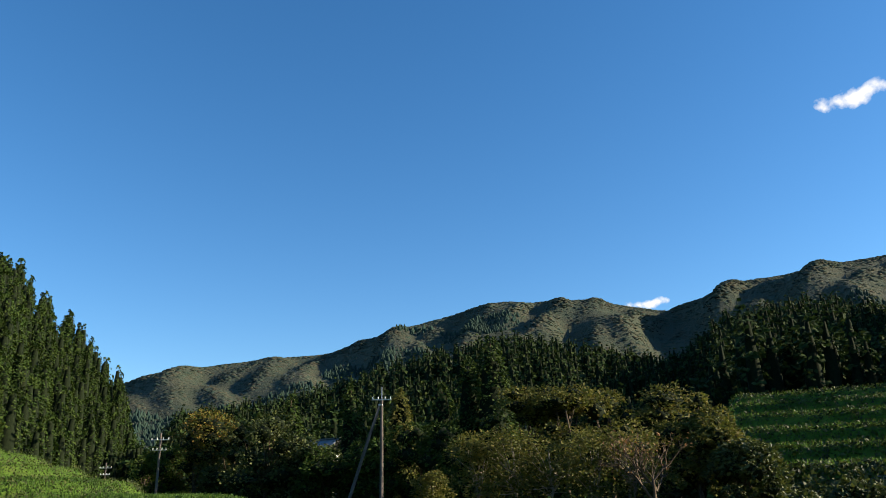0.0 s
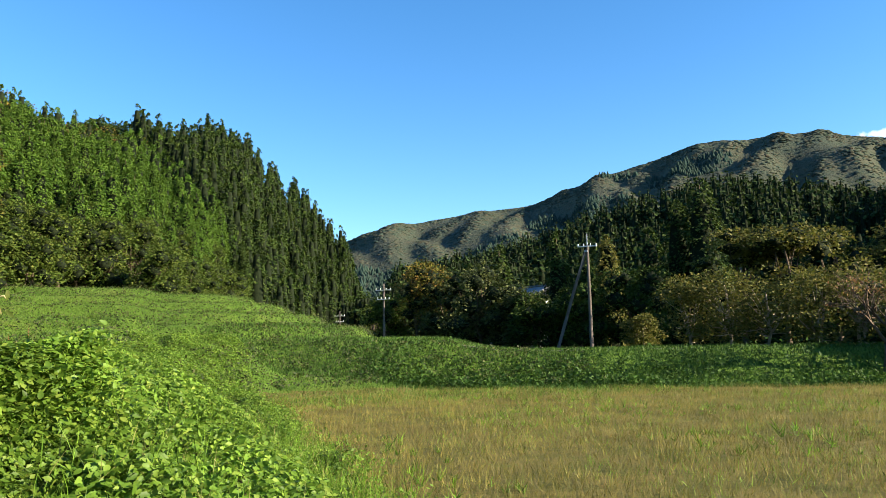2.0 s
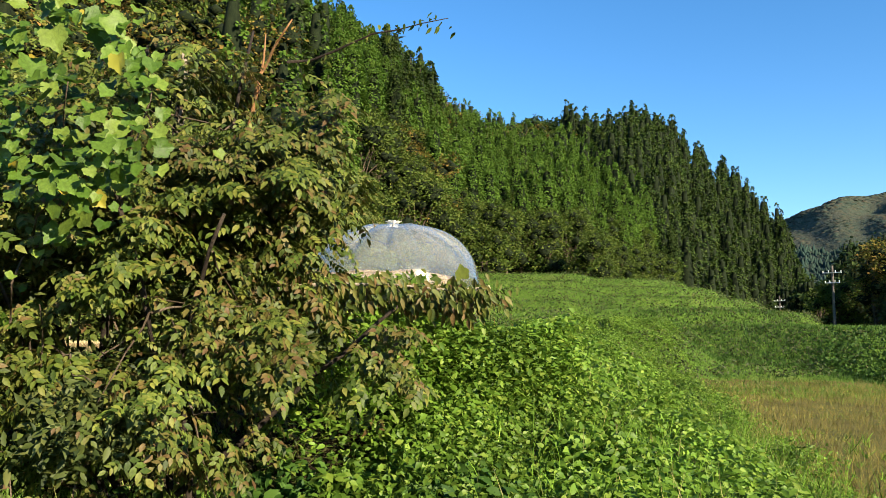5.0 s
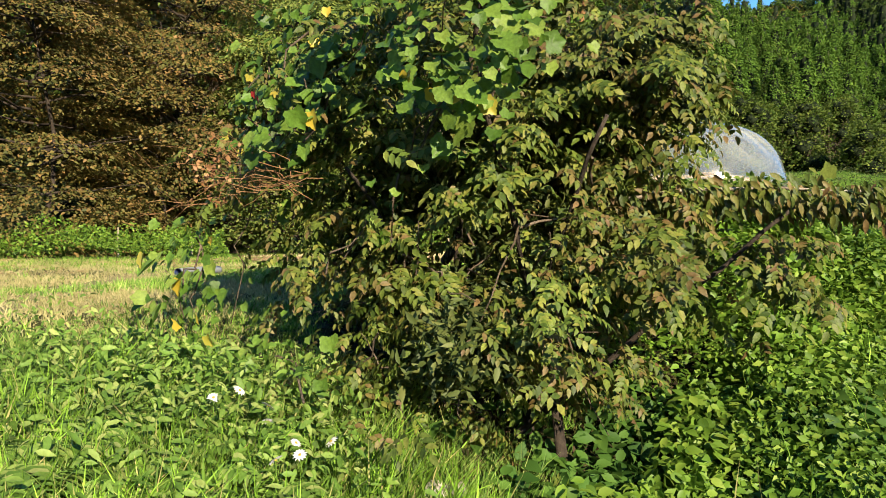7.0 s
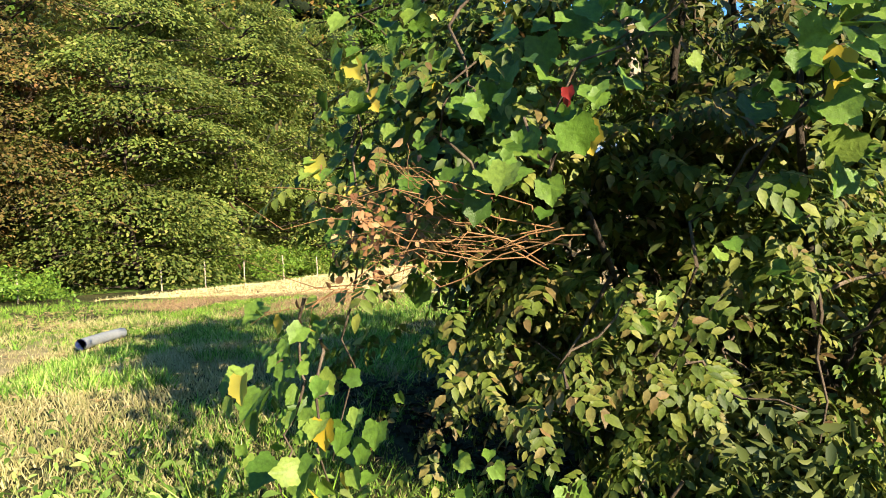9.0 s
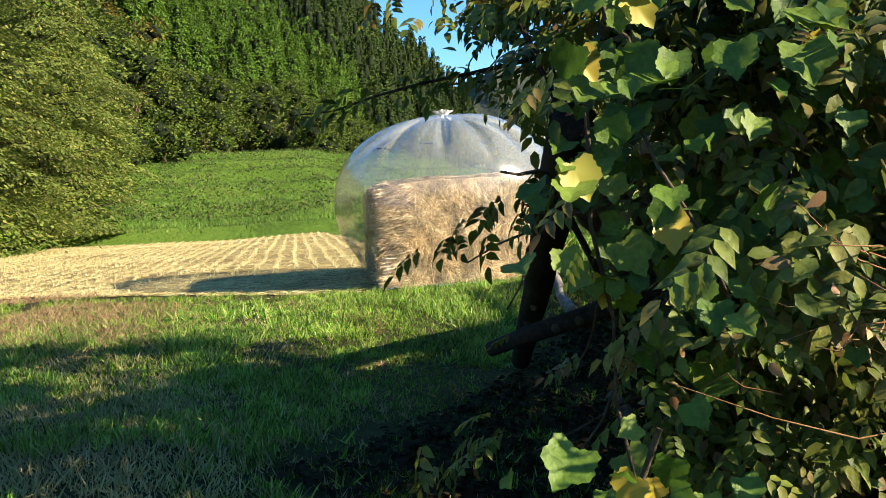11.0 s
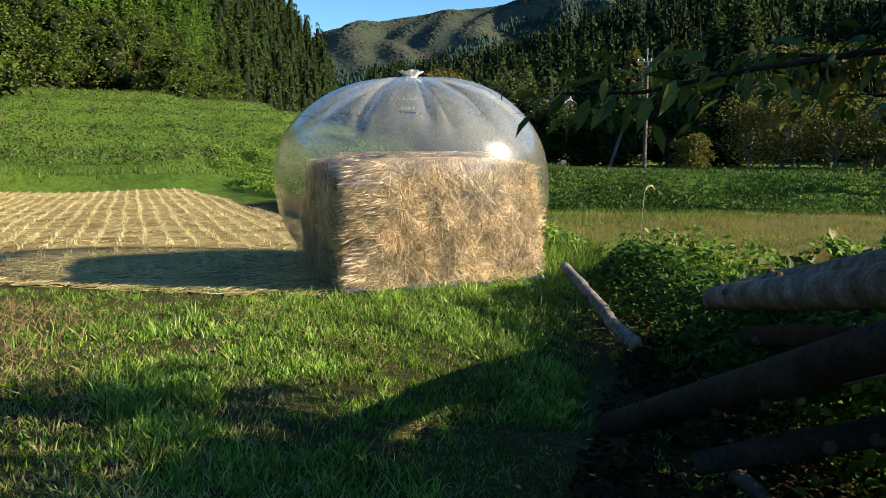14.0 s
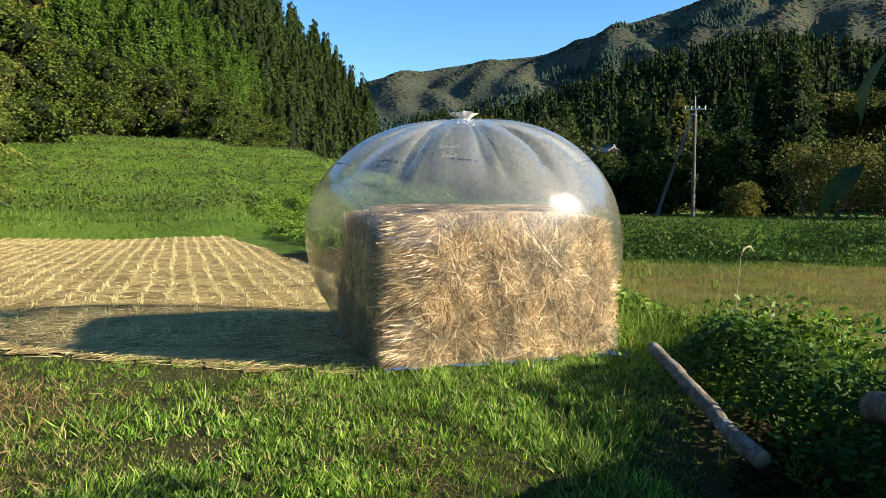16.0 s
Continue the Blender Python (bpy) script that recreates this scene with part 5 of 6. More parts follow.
def airy(P, g):
    """Which leaf places stay, so that the crown keeps its low shoulders and its gap."""
    s = -0.171 * P[:, 0] + 0.985 * P[:, 1]
    h = P[:, 2] + ((-2.5 - P[:, 0]) * 0.985 + (3.4 - P[:, 1]) * 0.171) * 0.4175
    r = g.random(len(P))
    shoulder = (h > 1.1 + 1.15 * (s - 2.15)) & (s < 3.3)
    gap = (s > 3.55) & (s < 4.45) & (h > 1.35) & (h < 1.95)
    x, y, z = P.T
    hollow = np.sin(5.2 * x + 2 * np.sin(3.7 * z) + 0.6) + np.sin(5.6 * y + 1.6 * np.sin(4.4 * x)) + np.sin(6.3 * z + 1.8 * np.sin(4.9 * y) + 1.0) < -0.5
    foot = (P[:, 0] < -3.02) & (P[:, 1] > 2.1) & (P[:, 2] < 1.18)
    return ~(shoulder & (r < 0.85)) & ~(gap & (r < 0.88)) & ~foot & ~(hollow & (r < 0.9))


def big_bush():
    e = thing("bush", "large tangled bush of browning compound leaves hung with vines", "bush")
    g = np.random.default_rng(17)
    root = np.array([-2.55, 3.35, float(height(-2.55, 3.35)) - 0.1])
    forks = [(-2.75, 4.0, 2.6), (-3.05, 3.55, 2.45), (-2.2, 3.1, 2.1), (-1.6, 2.8, 1.2), (-1.3, 4.6, 0.55), (-3.4, 2.4, 1.5), (-2.0, 2.2, 0.7), (-3.2, 2.2, 0.9), (-1.2, 3.3, 0.9), (-2.6, 4.5, 1.9)]
    for k, q in enumerate(forks):
        s = root + np.array([g.normal(0, 0.22), g.normal(0, 0.22), 0])
        ln = wander(s, q, 9, 0.035, 60 + k)
        mesh_ob("branch", *tube(ln, np.linspace(0.036 if k < 4 else 0.024, 0.010, 9), 7), M_darkbark, e, True)
        for m in range(0 if k == 4 else 7):
            i = int(g.integers(3, 9))
            tip = ln[i] + unit(g.normal(0, 1, 3) + np.array([0, 0, -0.1])) * g.uniform(0.35, 0.8)
            mesh_ob("twig", *tube(wander(ln[i], tip, 5, 0.02, 200 + 9 * k + m), np.linspace(0.009, 0.003, 5), 4), M_bark, e, True)
    mesh_ob("stub", *tube(wander((-3.05, 3.57, 1.4), (-3.06, 3.57, 2.42), 6, 0.006, 3), np.linspace(0.04, 0.035, 6), 8), M_palebark, e, True, "pale snapped stem")
    fork = [tube(wander((-2.75, 4.0, 1.7), (-2.62, 4.02, 2.2), 5, 0.01, 4), np.linspace(0.022, 0.016, 5), 6), tube(wander((-2.62, 4.02, 2.2), (-2.25, 4.1, 2.55), 5, 0.01, 5), np.linspace(0.014, 0.006, 5), 5), tube(wander((-2.66, 4.0, 2.1), (-2.75, 4.1, 2.6), 5, 0.01, 6), np.linspace(0.014, 0.006, 5), 5)]
    mesh_ob("forked_stem", *joined(fork), M_deadtwig, e, True, "pale forked stem")
    for name, count, mat, depth, label in (("leaf_sprays", 820, M_bushleaf, 0.55, "brown-green compound leaves in flat layers"), ("green_leaf_sprays", 740, M_bushgreen, 0.75, "green compound leaves in flat layers"), ("bright_leaf_sprays", 560, M_southleaf, 0.55, "bright yellow-green compound leaves")):
        start, d = shell_points(count, g, depth, 0.80)
        P, AL, UP = [], [], []
        for q, o in zip(start, d):
            o = unit(o * np.array([1, 1, 0.25]) + g.normal(0, 0.3, 3) * np.array([1, 1, 0.35]))
            side = unit(np.cross(o, [0, 0, 1.0]))
            n = int(g.integers(10, 18))
            t = np.linspace(0.05, 1, n) * g.uniform(0.40, 0.70)
            line = q + o * t[:, None] + np.array([0, 0, -0.38]) * (t * t)[:, None]
            sg = np.where(np.arange(n) % 2 == 0, 1, -1)[:, None]
            P.append(line + g.normal(0, 0.012, (n, 3)))
            AL.append(o * 0.55 + side * sg * g.uniform(0.3, 1.0, (n, 1)) + np.array([0, 0, -0.30]) + g.normal(0, 0.18, (n, 3)))
            UP.append(np.array([0, 0, 0.9]) + 0.5 * o + g.normal(0, 0.35, (n, 3)))
        P, AL, UP = np.concatenate(P), np.concatenate(AL), np.concatenate(UP)
        ok = P[:, 2] > height(P[:, 0], P[:, 1]) + 0.03
        south = P[:, 1] < 2.45 + 0.25 * np.sin(3 * P[:, 2])
        ok &= south & (P[:, 2] < 1.3) if name == "bright_leaf_sprays" else ~south | (g.random(len(P)) < 0.3)
        ok &= airy(P, g) & ~((P[:, 1] - 1.43 > 0.63 * (2.01 - P[:, 0])) & (P[:, 2] > 0.55) & (P[:, 2] < 1.12) & (g.random(len(P)) < 0.75)) & ~((P[:, 1] - 1.43 > 0.80 * (2.01 - P[:, 0])) & (P[:, 2] > 0.55)) & ~((P[:, 1] > 4.5) & (P[:, 0] > -2.5))
        for hc, hr in (((-1.5, 2.57, 0.1), 0.40), ((-1.40, 2.68, -0.5), 0.46)):
            ok &= np.linalg.norm(P - np.array(hc), axis=1) > hr
        P, AL, UP = P[ok], AL[ok], UP[ok]
        tagged(mesh_ob(name, *scatter(*PINNATE, P, AL, UP, g.uniform(0.075, 0.150, len(P))), mat, e, False, label), kind="stuff")
    # leaves deep inside, their dark green standing in for the shade there
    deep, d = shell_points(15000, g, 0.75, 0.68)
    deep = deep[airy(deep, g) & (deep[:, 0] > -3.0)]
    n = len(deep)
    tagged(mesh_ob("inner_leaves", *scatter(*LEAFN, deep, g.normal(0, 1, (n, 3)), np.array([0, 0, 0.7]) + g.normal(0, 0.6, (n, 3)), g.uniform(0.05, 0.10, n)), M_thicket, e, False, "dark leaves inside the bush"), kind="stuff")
    # long low branch with hanging brown leaves that points at the bale
    ln = wander((-2.4, 3.6, 0.5), (-1.02, 4.95, 0.58), 10, 0.02, 31)
    mesh_ob("low_branch", *tube(ln, np.linspace(0.02, 0.004, 10), 6), M_palebark, e, True)
    n = 1900
    t = g.uniform(0.08, 1.0, n)
    pos = np.stack([np.interp(t, np.linspace(0, 1, 10), ln[:, k]) for k in range(3)], -1) + g.normal(0, 1, (n, 3)) * np.array([0.11, 0.11, 0.05]) - np.array([0, 0, 0.05])
    mesh_ob("hanging_leaves", *scatter(*LEAFN, pos, np.array([0.2, 0.2, -1.0]) + g.normal(0, 0.45, (n, 3)), np.array([0.6, -0.6, 0.3]) + g.normal(0, 0.4, (n, 3)), g.uniform(0.05, 0.095, n)), M_bushleaf, e, False, "limp brown hanging leaves")
    # branch that reaches over the path
    reaches = [((-2.5, 4.2, 2.3), (-1.55, 5.0, 2.55), 85), ((-3.1, 2.65, 1.45), (-4.44, 2.40, 1.31), 170), ((-3.1, 2.9, 1.52), (-4.12, 2.92, 1.40), 150), ((-3.0, 3.1, 1.42), (-4.0, 3.42, 1.38), 150),
               ((-3.0, 2.6, 1.8), (-3.9, 2.1, 1.85), 85), ((-3.1, 3.2, 1.9), (-3.95, 3.5, 2.0), 85), ((-3.0, 2.8, 1.6), (-3.75, 2.7, 1.62), 120), ((-2.9, 3.3, 1.5), (-3.55, 3.95, 1.45), 120)]
    for k, (s, q, n) in enumerate(reaches):
        ln = wander(s, q, 8, 0.02, 70 + k)
        mesh_ob("branch", *tube(ln, np.linspace(0.012, 0.003, 8), 5), M_darkbark, e, True)
        t = g.uniform(0.1, 1.0, n)
        pos = np.stack([np.interp(t, np.linspace(0, 1, 8), ln[:, c]) for c in range(3)], -1) + g.normal(0, 1, (n, 3)) * np.array([0.06, 0.08, 0.03])
        pos = pos[airy(pos, g) | (pos[:, 0] < -3.3)]
        n = len(pos)
        mesh_ob("branch_leaves", *scatter(*LEAFN, pos, np.array([-0.6, -0.1, -0.55]) + g.normal(0, 0.45, (n, 3)), np.array([0, 0, 1.0]) + g.normal(0, 0.4, (n, 3)), g.uniform(0.035, 0.075, n)), M_bushgreen, e)
    # twigs in the hollow at the foot
    for k in range(26):
        s = np.array([-2.1, 2.75, -0.2]) + g.normal(0, 0.22, 3)
        mesh_ob("bare_twig", *tube(wander(s, s + unit(g.normal(0, 1, 3)) * g.uniform(0.2, 0.5), 6, 0.03, 400 + k), np.linspace(0.007, 0.003, 6), 4), M_bark, e, True, "thin bare twig")
    return e


big_bush()


def vine():
    e = thing("vine", "broad-leaved green vine climbing over the bush", "vine")
    g = np.random.default_rng(23)
    stems, pos, nrm = [], [], []
    runs = [((-1.9, 2.4, 0.3), (-1.15, 2.5, 1.45), 60), ((-1.6, 2.5, 0.6), (-1.2, 2.9, 1.6), 55), ((-2.3, 2.1, 0.9), (-1.5, 2.2, 1.3), 55), ((-2.95, 1.9, 1.5), (-2.6, 1.65, 0.5), 60), ((-3.02, 1.9, 1.0), (-2.95, 1.65, -0.2), 70), ((-2.7, 1.5, 0.5), (-2.8, 1.4, -0.3), 60), ((-2.5, 2.1, 1.5), (-2.0, 1.85, 0.8), 65), ((-1.6, 2.0, -0.4), (-2.2, 1.8, -0.3), 45), ((-2.9, 2.35, 1.9), (-2.3, 2.3, 1.8), 50), ((-2.2, 1.85, 0.85), (-1.95, 1.75, 1.15), 40), ((-1.9, 2.0, 0.8), (-1.75, 1.95, 1.1), 30), ((-2.5, 1.5, 0.3), (-2.35, 1.38, -0.1), 45)]
    for k, (s, q, n) in enumerate(runs):
        ln = wander(s, q, 9, 0.05, 800 + k)
        stems.append(tube(ln, np.linspace(0.007, 0.003, 9), 5))
        t = g.uniform(0, 1, n)
        p = np.stack([np.interp(t, np.linspace(0, 1, 9), ln[:, c]) for c in range(3)], -1)
        pos.append(p + g.normal(0, 0.13, (n, 3)))
    pos = np.concatenate(pos)
    pos = pos[airy(pos, g)]
    d = unit(g.normal(0, 1, (330, 3)))
    pos = np.concatenate([pos, np.array([-1.12, 2.52, 1.40]) + d * np.array([0.32, 0.46, 0.62]) * g.uniform(0.55, 1.05, (330, 1))])
    d = unit(g.normal(0, 1, (240, 3)))
    pos = np.concatenate([pos, np.array([-2.72, 1.98, 1.15]) + d * np.array([0.33, 0.30, 0.70]) * g.uniform(0.6, 1.05, (240, 1))])
    n = len(pos)
    out = unit(pos - np.array([-2.4, 3.1, 0.6])) * np.array([1, 1, 0.3]) + np.array([0.75, -0.4, 0.45])
    mesh_ob("stem", *joined(stems), M_bark, e, True, "thin brown vine stems")
    al = np.array([0, 0, -0.8]) + 0.4 * out + g.normal(0, 0.45, (n, 3))
    mesh_ob("leaves", *scatter(*VINE, pos, al, out + g.normal(0, 0.35, (n, 3)), np.clip(g.lognormal(-2.66, 0.36, n), 0.035, 0.135)), M_vine, e, False, "large lobed green leaves")
    n = 26
    pos = pos[g.integers(0, len(pos), n)] + g.normal(0, 0.05, (n, 3))
    pos[0] = (-3.04, 1.95, 1.3)
    mesh_ob("red_leaf", *scatter(*VINE, np.array([[-1.5, 1.69, 0.98], [-1.52, 1.71, 0.96]]), np.array([[0.1, 0, -1.0], [-0.3, 0, -0.8]]), np.array([[0.5, -0.8, 0.3], [0.3, -0.8, 0.5]]), [0.036, 0.028]), M_red, e, False, "small red leaf")
    mesh_ob("yellow_leaves", *scatter(*VINE, pos, np.array([0, 0, -1.0]) + g.normal(0, 0.4, (n, 3)), np.array([0.5, -0.8, 0.4]) + g.normal(0, 0.3, (n, 3)), g.uniform(0.06, 0.11, n)), M_yellow, e, False, "yellowed leaves")
    return e


vine()


def log_vine():
    e = thing("vine", "broad-leaved vine creeping over the log heap", "vine")
    g = np.random.default_rng(33)
    ln = wander((-4.0, 6.55, 0.38), (-2.2, 5.5, 0.60), 9, 0.03, 44)
    mesh_ob("stem", *tube(ln, np.linspace(0.006, 0.003, 9), 5), M_deadtwig, e, True)
    n = 46
    t = g.random(n)
    pos = np.stack([np.interp(t, np.linspace(0, 1, 9), ln[:, c]) for c in range(3)], -1) + g.normal(0, 1, (n, 3)) * np.array([0.08, 0.08, 0.05]) + np.array([0, 0, 0.05])
    mesh_ob("leaves", *scatter(*VINE, pos, g.normal(0, 0.8, (n, 3)) + np.array([0, 0, 0.1]), np.array([0.3, -0.5, 0.6]) + g.normal(0, 0.4, (n, 3)), g.uniform(0.08, 0.15, n)), M_southleaf, e, False, "round green leaves against the light")
    return e


log_vine()
for i, (wa, wb, hh) in enumerate([(1.75, 8.5, 0.62), (2.0, 8.9, 0.55), (2.3, 8.3, 0.7), (2.6, 9.4, 0.6), (1.9, 7.9, 0.5), (2.9, 8.8, 0.7)]):
    gg = np.random.default_rng(120 + i)
    e = thing("weed_stalk", "tall leafy weed stalk at the terrace edge", "weed", "tall weeds at the terrace edge")
    ln = wander((0, 0, -0.05), (gg.normal(0, 0.08), gg.normal(0, 0.08), hh), 8, 0.012, 130 + i)
    mesh_ob("stalk", *tube(ln, np.linspace(0.005, 0.002, 8), 5), M_deadtwig, e, True)
    n = 46
    t = gg.uniform(0.2, 1.0, n)
    pos = np.stack([np.interp(t, np.linspace(0, 1, 8), ln[:, c]) for c in range(3)], -1)
    al = np.stack([np.cos(q := gg.uniform(0, 6.28, n)), np.sin(q), gg.normal(0.3, 0.3, n)], -1)
    mesh_ob("leaves", *scatter(*LEAF4, pos, al, np.array([0, 0, 1.0]) + gg.normal(0, 0.3, (n, 3)), gg.uniform(0.04, 0.09, n) * (1.2 - 0.6 * t)), M_weed, e)
    place(e, *xy(wa, wb), i, 1, 0)


def dead_spray():
    e = thing("dead_branch", "snapped dead branch with brown curled leaves in the bush", "dead branch")
    g = np.random.default_rng(29)
    tw, tips = [], []
    s = np.array([-1.95, 1.95, 0.62])
    for k in range(13):
        q = np.array([-2.28, 1.45, 0.70]) + g.normal(0, 0.16, 3) * np.array([1.3, 0.8, 0.9])
        ln = wander(s + g.normal(0, 0.05, 3), q, 9, 0.035, 900 + k)
        pieces = [tube(ln, np.linspace(0.003, 0.001, 9), 4)]
        for m in range(4):
            i = int(g.integers(2, 8))
            tip = ln[i] + unit(unit(q - s) + g.normal(0, 0.55, 3)) * g.uniform(0.06, 0.22)
            pieces.append(tube(wander(ln[i], tip, 5, 0.02, 950 + 5 * k + m), np.linspace(0.0018, 0.0008, 5), 3))
            tips.append(tip)
        mesh_ob("twig", *pieces[0], M_deadtwig, e, True)
        for pc in pieces[1:]:
            mesh_ob("twiglet", *pc, M_deadtwig, e, True)
        tips += [ln[-1], ln[5]]
    tips = np.repeat(np.array(tips), 2, 0) + g.normal(0, 0.025, (len(tips) * 2, 3))
    tips = tips[g.random(len(tips)) < 0.55]
    tips = np.concatenate([tips, np.array([-2.18, 1.50, 0.69]) + g.normal(0, 0.055, (70, 3))])
    n = len(tips)
    mesh_ob("curled_leaves", *scatter(*LEAF4, tips, g.normal(0, 1, (n, 3)) + np.array([0, 0, -0.7]), g.normal(0, 1, (n, 3)), g.uniform(0.02, 0.045, n)), M_deadleaf, e, False, "curled brown leaves")
    return e


dead_spray()


# ---- small things by the path ----
g = np.random.default_rng(61)
for i, (fx, fy, s) in enumerate([(-1.54, 1.49, 0.9), (-1.58, 1.59, 1), (-1.38, 1.72, 1.1), (-1.36, 1.75, 0.9), (-0.98, 1.76, 1), (-1.29, 2.01, 1), (-1.12, 1.82, 0.9), (-1.25, 1.80, 0.8), (-2.05, 1.45, 1.0)]):
    e = thing("aster", "small pale aster flower on a thin green stalk", "flower", "asters by the path")
    hgt = 0.25 * s
    mesh_ob("stalk", *tube(wander((0, 0, -0.05), (0.03, 0.02, hgt), 5, 0.008, 70 + i), 0.003, 5), M_weed, e, True)
    a = np.linspace(0, 2 * np.pi, 13, endpoint=False)
    mesh_ob("petals", *scatter(*LEAFN, np.tile([0.03, 0.02, hgt], (13, 1)), np.stack([np.cos(a) * 0.75, np.sin(a), 0.15 - 0.65 * np.cos(a)], -1), np.tile([0.65, -0.1, 0.75], (13, 1)), 0.034 * s), M_flower, e, False, "white petals")
    mesh_ob("disc", *tube([(0.03, 0.02, hgt - 0.003), (0.03, 0.02, hgt + 0.005)], (0.008, 0.005), 8), M_yellow, e, True, "yellow disc")
    place(e, fx, fy, i, 1, 0)
for i in range(16):
    e = thing("stone", "rough pale stone at the foot of the bush", "stone", "stones at the foot of the bush")
    bm = bmesh.new()
    bmesh.ops.create_icosphere(bm, subdivisions=2, radius=0.06 * g.uniform(0.6, 1.5))
    o = Vector(g.normal(0, 5, 3))
    for v in bm.verts:
        v.co *= 1 + 0.5 * noise.noise(v.co * 14 + o)
        v.co.z *= 0.7
    part("rock", bm, M_stone, e)
    place(e, -1.5 + g.normal(0, 0.20), 2.70 + g.normal(0, 0.16), i, 1, -0.01)


def fern(seed):
    """A tuft of arching fronds, each a stalk with narrow paired leaflets."""
    gg = np.random.default_rng(seed)
    e = thing("fern", "bright green fern with arching fronds beside the path", "fern", "ferns by the path")
    for k in range(6):
        q = k * 1.05 + gg.normal(0, 0.25)
        L = gg.uniform(0.24, 0.38)
        out = np.array([math.cos(q), math.sin(q), 0])
        t = np.linspace(0, 1, 15)
        line = out * (L * 0.85 * t)[:, None] + np.array([0, 0, 1.0]) * (L * (0.95 * t - 0.75 * t * t))[:, None]
        rib = tube(line, np.linspace(0.003, 0.001, 15), 4)
        side = np.cross(out, [0, 0, 1.0])
        p = np.repeat(line[2:], 2, 0)
        sg = np.tile([1, -1], 13)[:, None]
        al = side * sg + out * 0.45 + np.array([0, 0, -0.15])
        size = np.repeat(0.085 * np.sin(np.linspace(0.9, 3.0, 13)) + 0.012, 2) * L / 0.3
        frond = mesh_ob("frond", *scatter(*LEAFN, p, al, np.tile([0, 0, 1.0], (26, 1)) + 0.3 * out, size), M_lime, e)
        mesh_ob("rib", *rib, M_lime, frond, True)
    return e


for i in range(34):
    e = fern(300 + i)
    place(e, -1.05 + g.normal(0, 0.60), 1.30 + g.normal(0, 0.36), i * 0.7, g.uniform(0.8, 1.3), 0.0)
e = thing("pipe", "short grey plastic pipe lying in the grass", "pipe")
mesh_ob("wall", *tube([(-0.5, 0, 0.05), (0, 0, 0.055), (0.5, 0, 0.05)], 0.05, 14, False), M_pipe, e, True)
mesh_ob("inner_wall", *tube([(-0.5, 0, 0.05), (0, 0, 0.055), (0.5, 0, 0.05)], 0.043, 14, False), M_ink, e, True)
place(e, -7.7, 1.5, 2.65, 1, -0.01)


# ---- grass, weeds, stubble ----
def blades(name, pos, hgt, wid, mat, label, category, lean=0.35, seed=1, flat=False, form=BLADE):
    g = np.random.default_rng(seed)
    n = len(pos)
    al = np.stack([g.normal(0, lean, n), g.normal(0, lean, n), np.ones(n) * (0.12 if flat else 1)], -1)
    if flat:
        al[:, :2] = unit(al[:, :2])
    up = np.stack([np.cos(a := g.uniform(0, 6.28, n)), np.sin(a), np.zeros(n)], -1)
    v, f = scatter(*form, pos, al, up, hgt, np.broadcast_to(wid, (n,)))
    return tagged(mesh_ob(name, v, f, mat), label, category, kind="stuff")


def on_land(x, y, dz=-0.01):
    return np.stack([x, y, height(x, y) + dz], -1)


def under_pile(x, y):
    """Ground round the leaning logs, kept nearly bare so that its shade looks deeper."""
    return (x > -4.85 + 0.18 * waves(x, y, 0.3, 2)) & (x < -3.2) & (y > 2.3) & (y < 7.1 + 0.15 * waves(x, y, 0.4, 5))


def spread(n, a0, a1, b0, b1, g, keep=None):
    a, b = g.uniform(a0, a1, n) + g.normal(0, 0.3, n), g.uniform(b0, b1, n) + g.normal(0, 0.3, n)
    x, y = xy(a, b)
    off = (np.abs(y - path_y(x)) > 0.26 + 0.08 * np.sin(x * 3.1)) | (x > 3.3) | (x < -9) | (g.random(n) < 0.45)
    a, b, x, y = a[off], b[off], x[off], y[off]
    off = ~under_pile(x, y) | (g.random(len(x)) < 0.14)
    a, b, x, y = a[off], b[off], x[off], y[off]
    if keep is not None:
        k = keep(x, y, a, b)
        x, y = x[k], y[k]
    return x, y


g = np.random.default_rng(41)
# mown grass in front of the bale and along the path
def tufts(name, n, region, h0, h1, per, mat, label, seed, keep=None, width=(0.004, 0.009)):
    """Grass in tufts: blades that fan out from one foot."""
    gg = np.random.default_rng(seed)
    x, y = spread(n, *region, gg, keep)
    k = len(x)
    hh = np.repeat(gg.uniform(h0, h1, k) * (1 + 0.45 * waves(x, y, 0.45, seed)), per)
    X, Y = np.repeat(x, per) + gg.normal(0, 0.022, k * per), np.repeat(y, per) + gg.normal(0, 0.022, k * per)
    return blades(name, on_land(X, Y), hh * gg.uniform(0.55, 1.2, k * per), gg.uniform(*width, k * per), mat, label, "grass", 0.55, seed)


def open_lawn(x, y, a, b):
    return (b < 9.9 + 0.67 * np.clip(-1.1 - a, 0, 4)) | (a > 1.25)


tufts("mown_grass", 13000, (-6.5, 2.2, 3.2, 11.5), 0.03, 0.07, 10, M_grass, "green grass in tufts on the path by the bale", 2, lambda x, y, a, b: open_lawn(x, y, a, b) & (waves(x, y, 0.17, 3) + 0.6 * waves(x, y, 0.5, 5) > -0.35) & ((a > -1.9 + 0.5 * waves(x, y, 0.6, 4)) | (b > 5.8 + 0.5 * waves(x, y, 0.5, 6))), (0.004, 0.009))
tufts("mown_grass", 2500, (-13, -6.5, 2, 12), 0.06, 0.14, 7, M_grass, "green grass beside the stubble field", 14, open_lawn, (0.005, 0.009))
tufts("long_grass", 3800, (-1.7, 1.2, -1.2, 3.4), 0.08, 0.20, 8, M_lime, "long bright grass beside the path", 15, width=(0.005, 0.010))
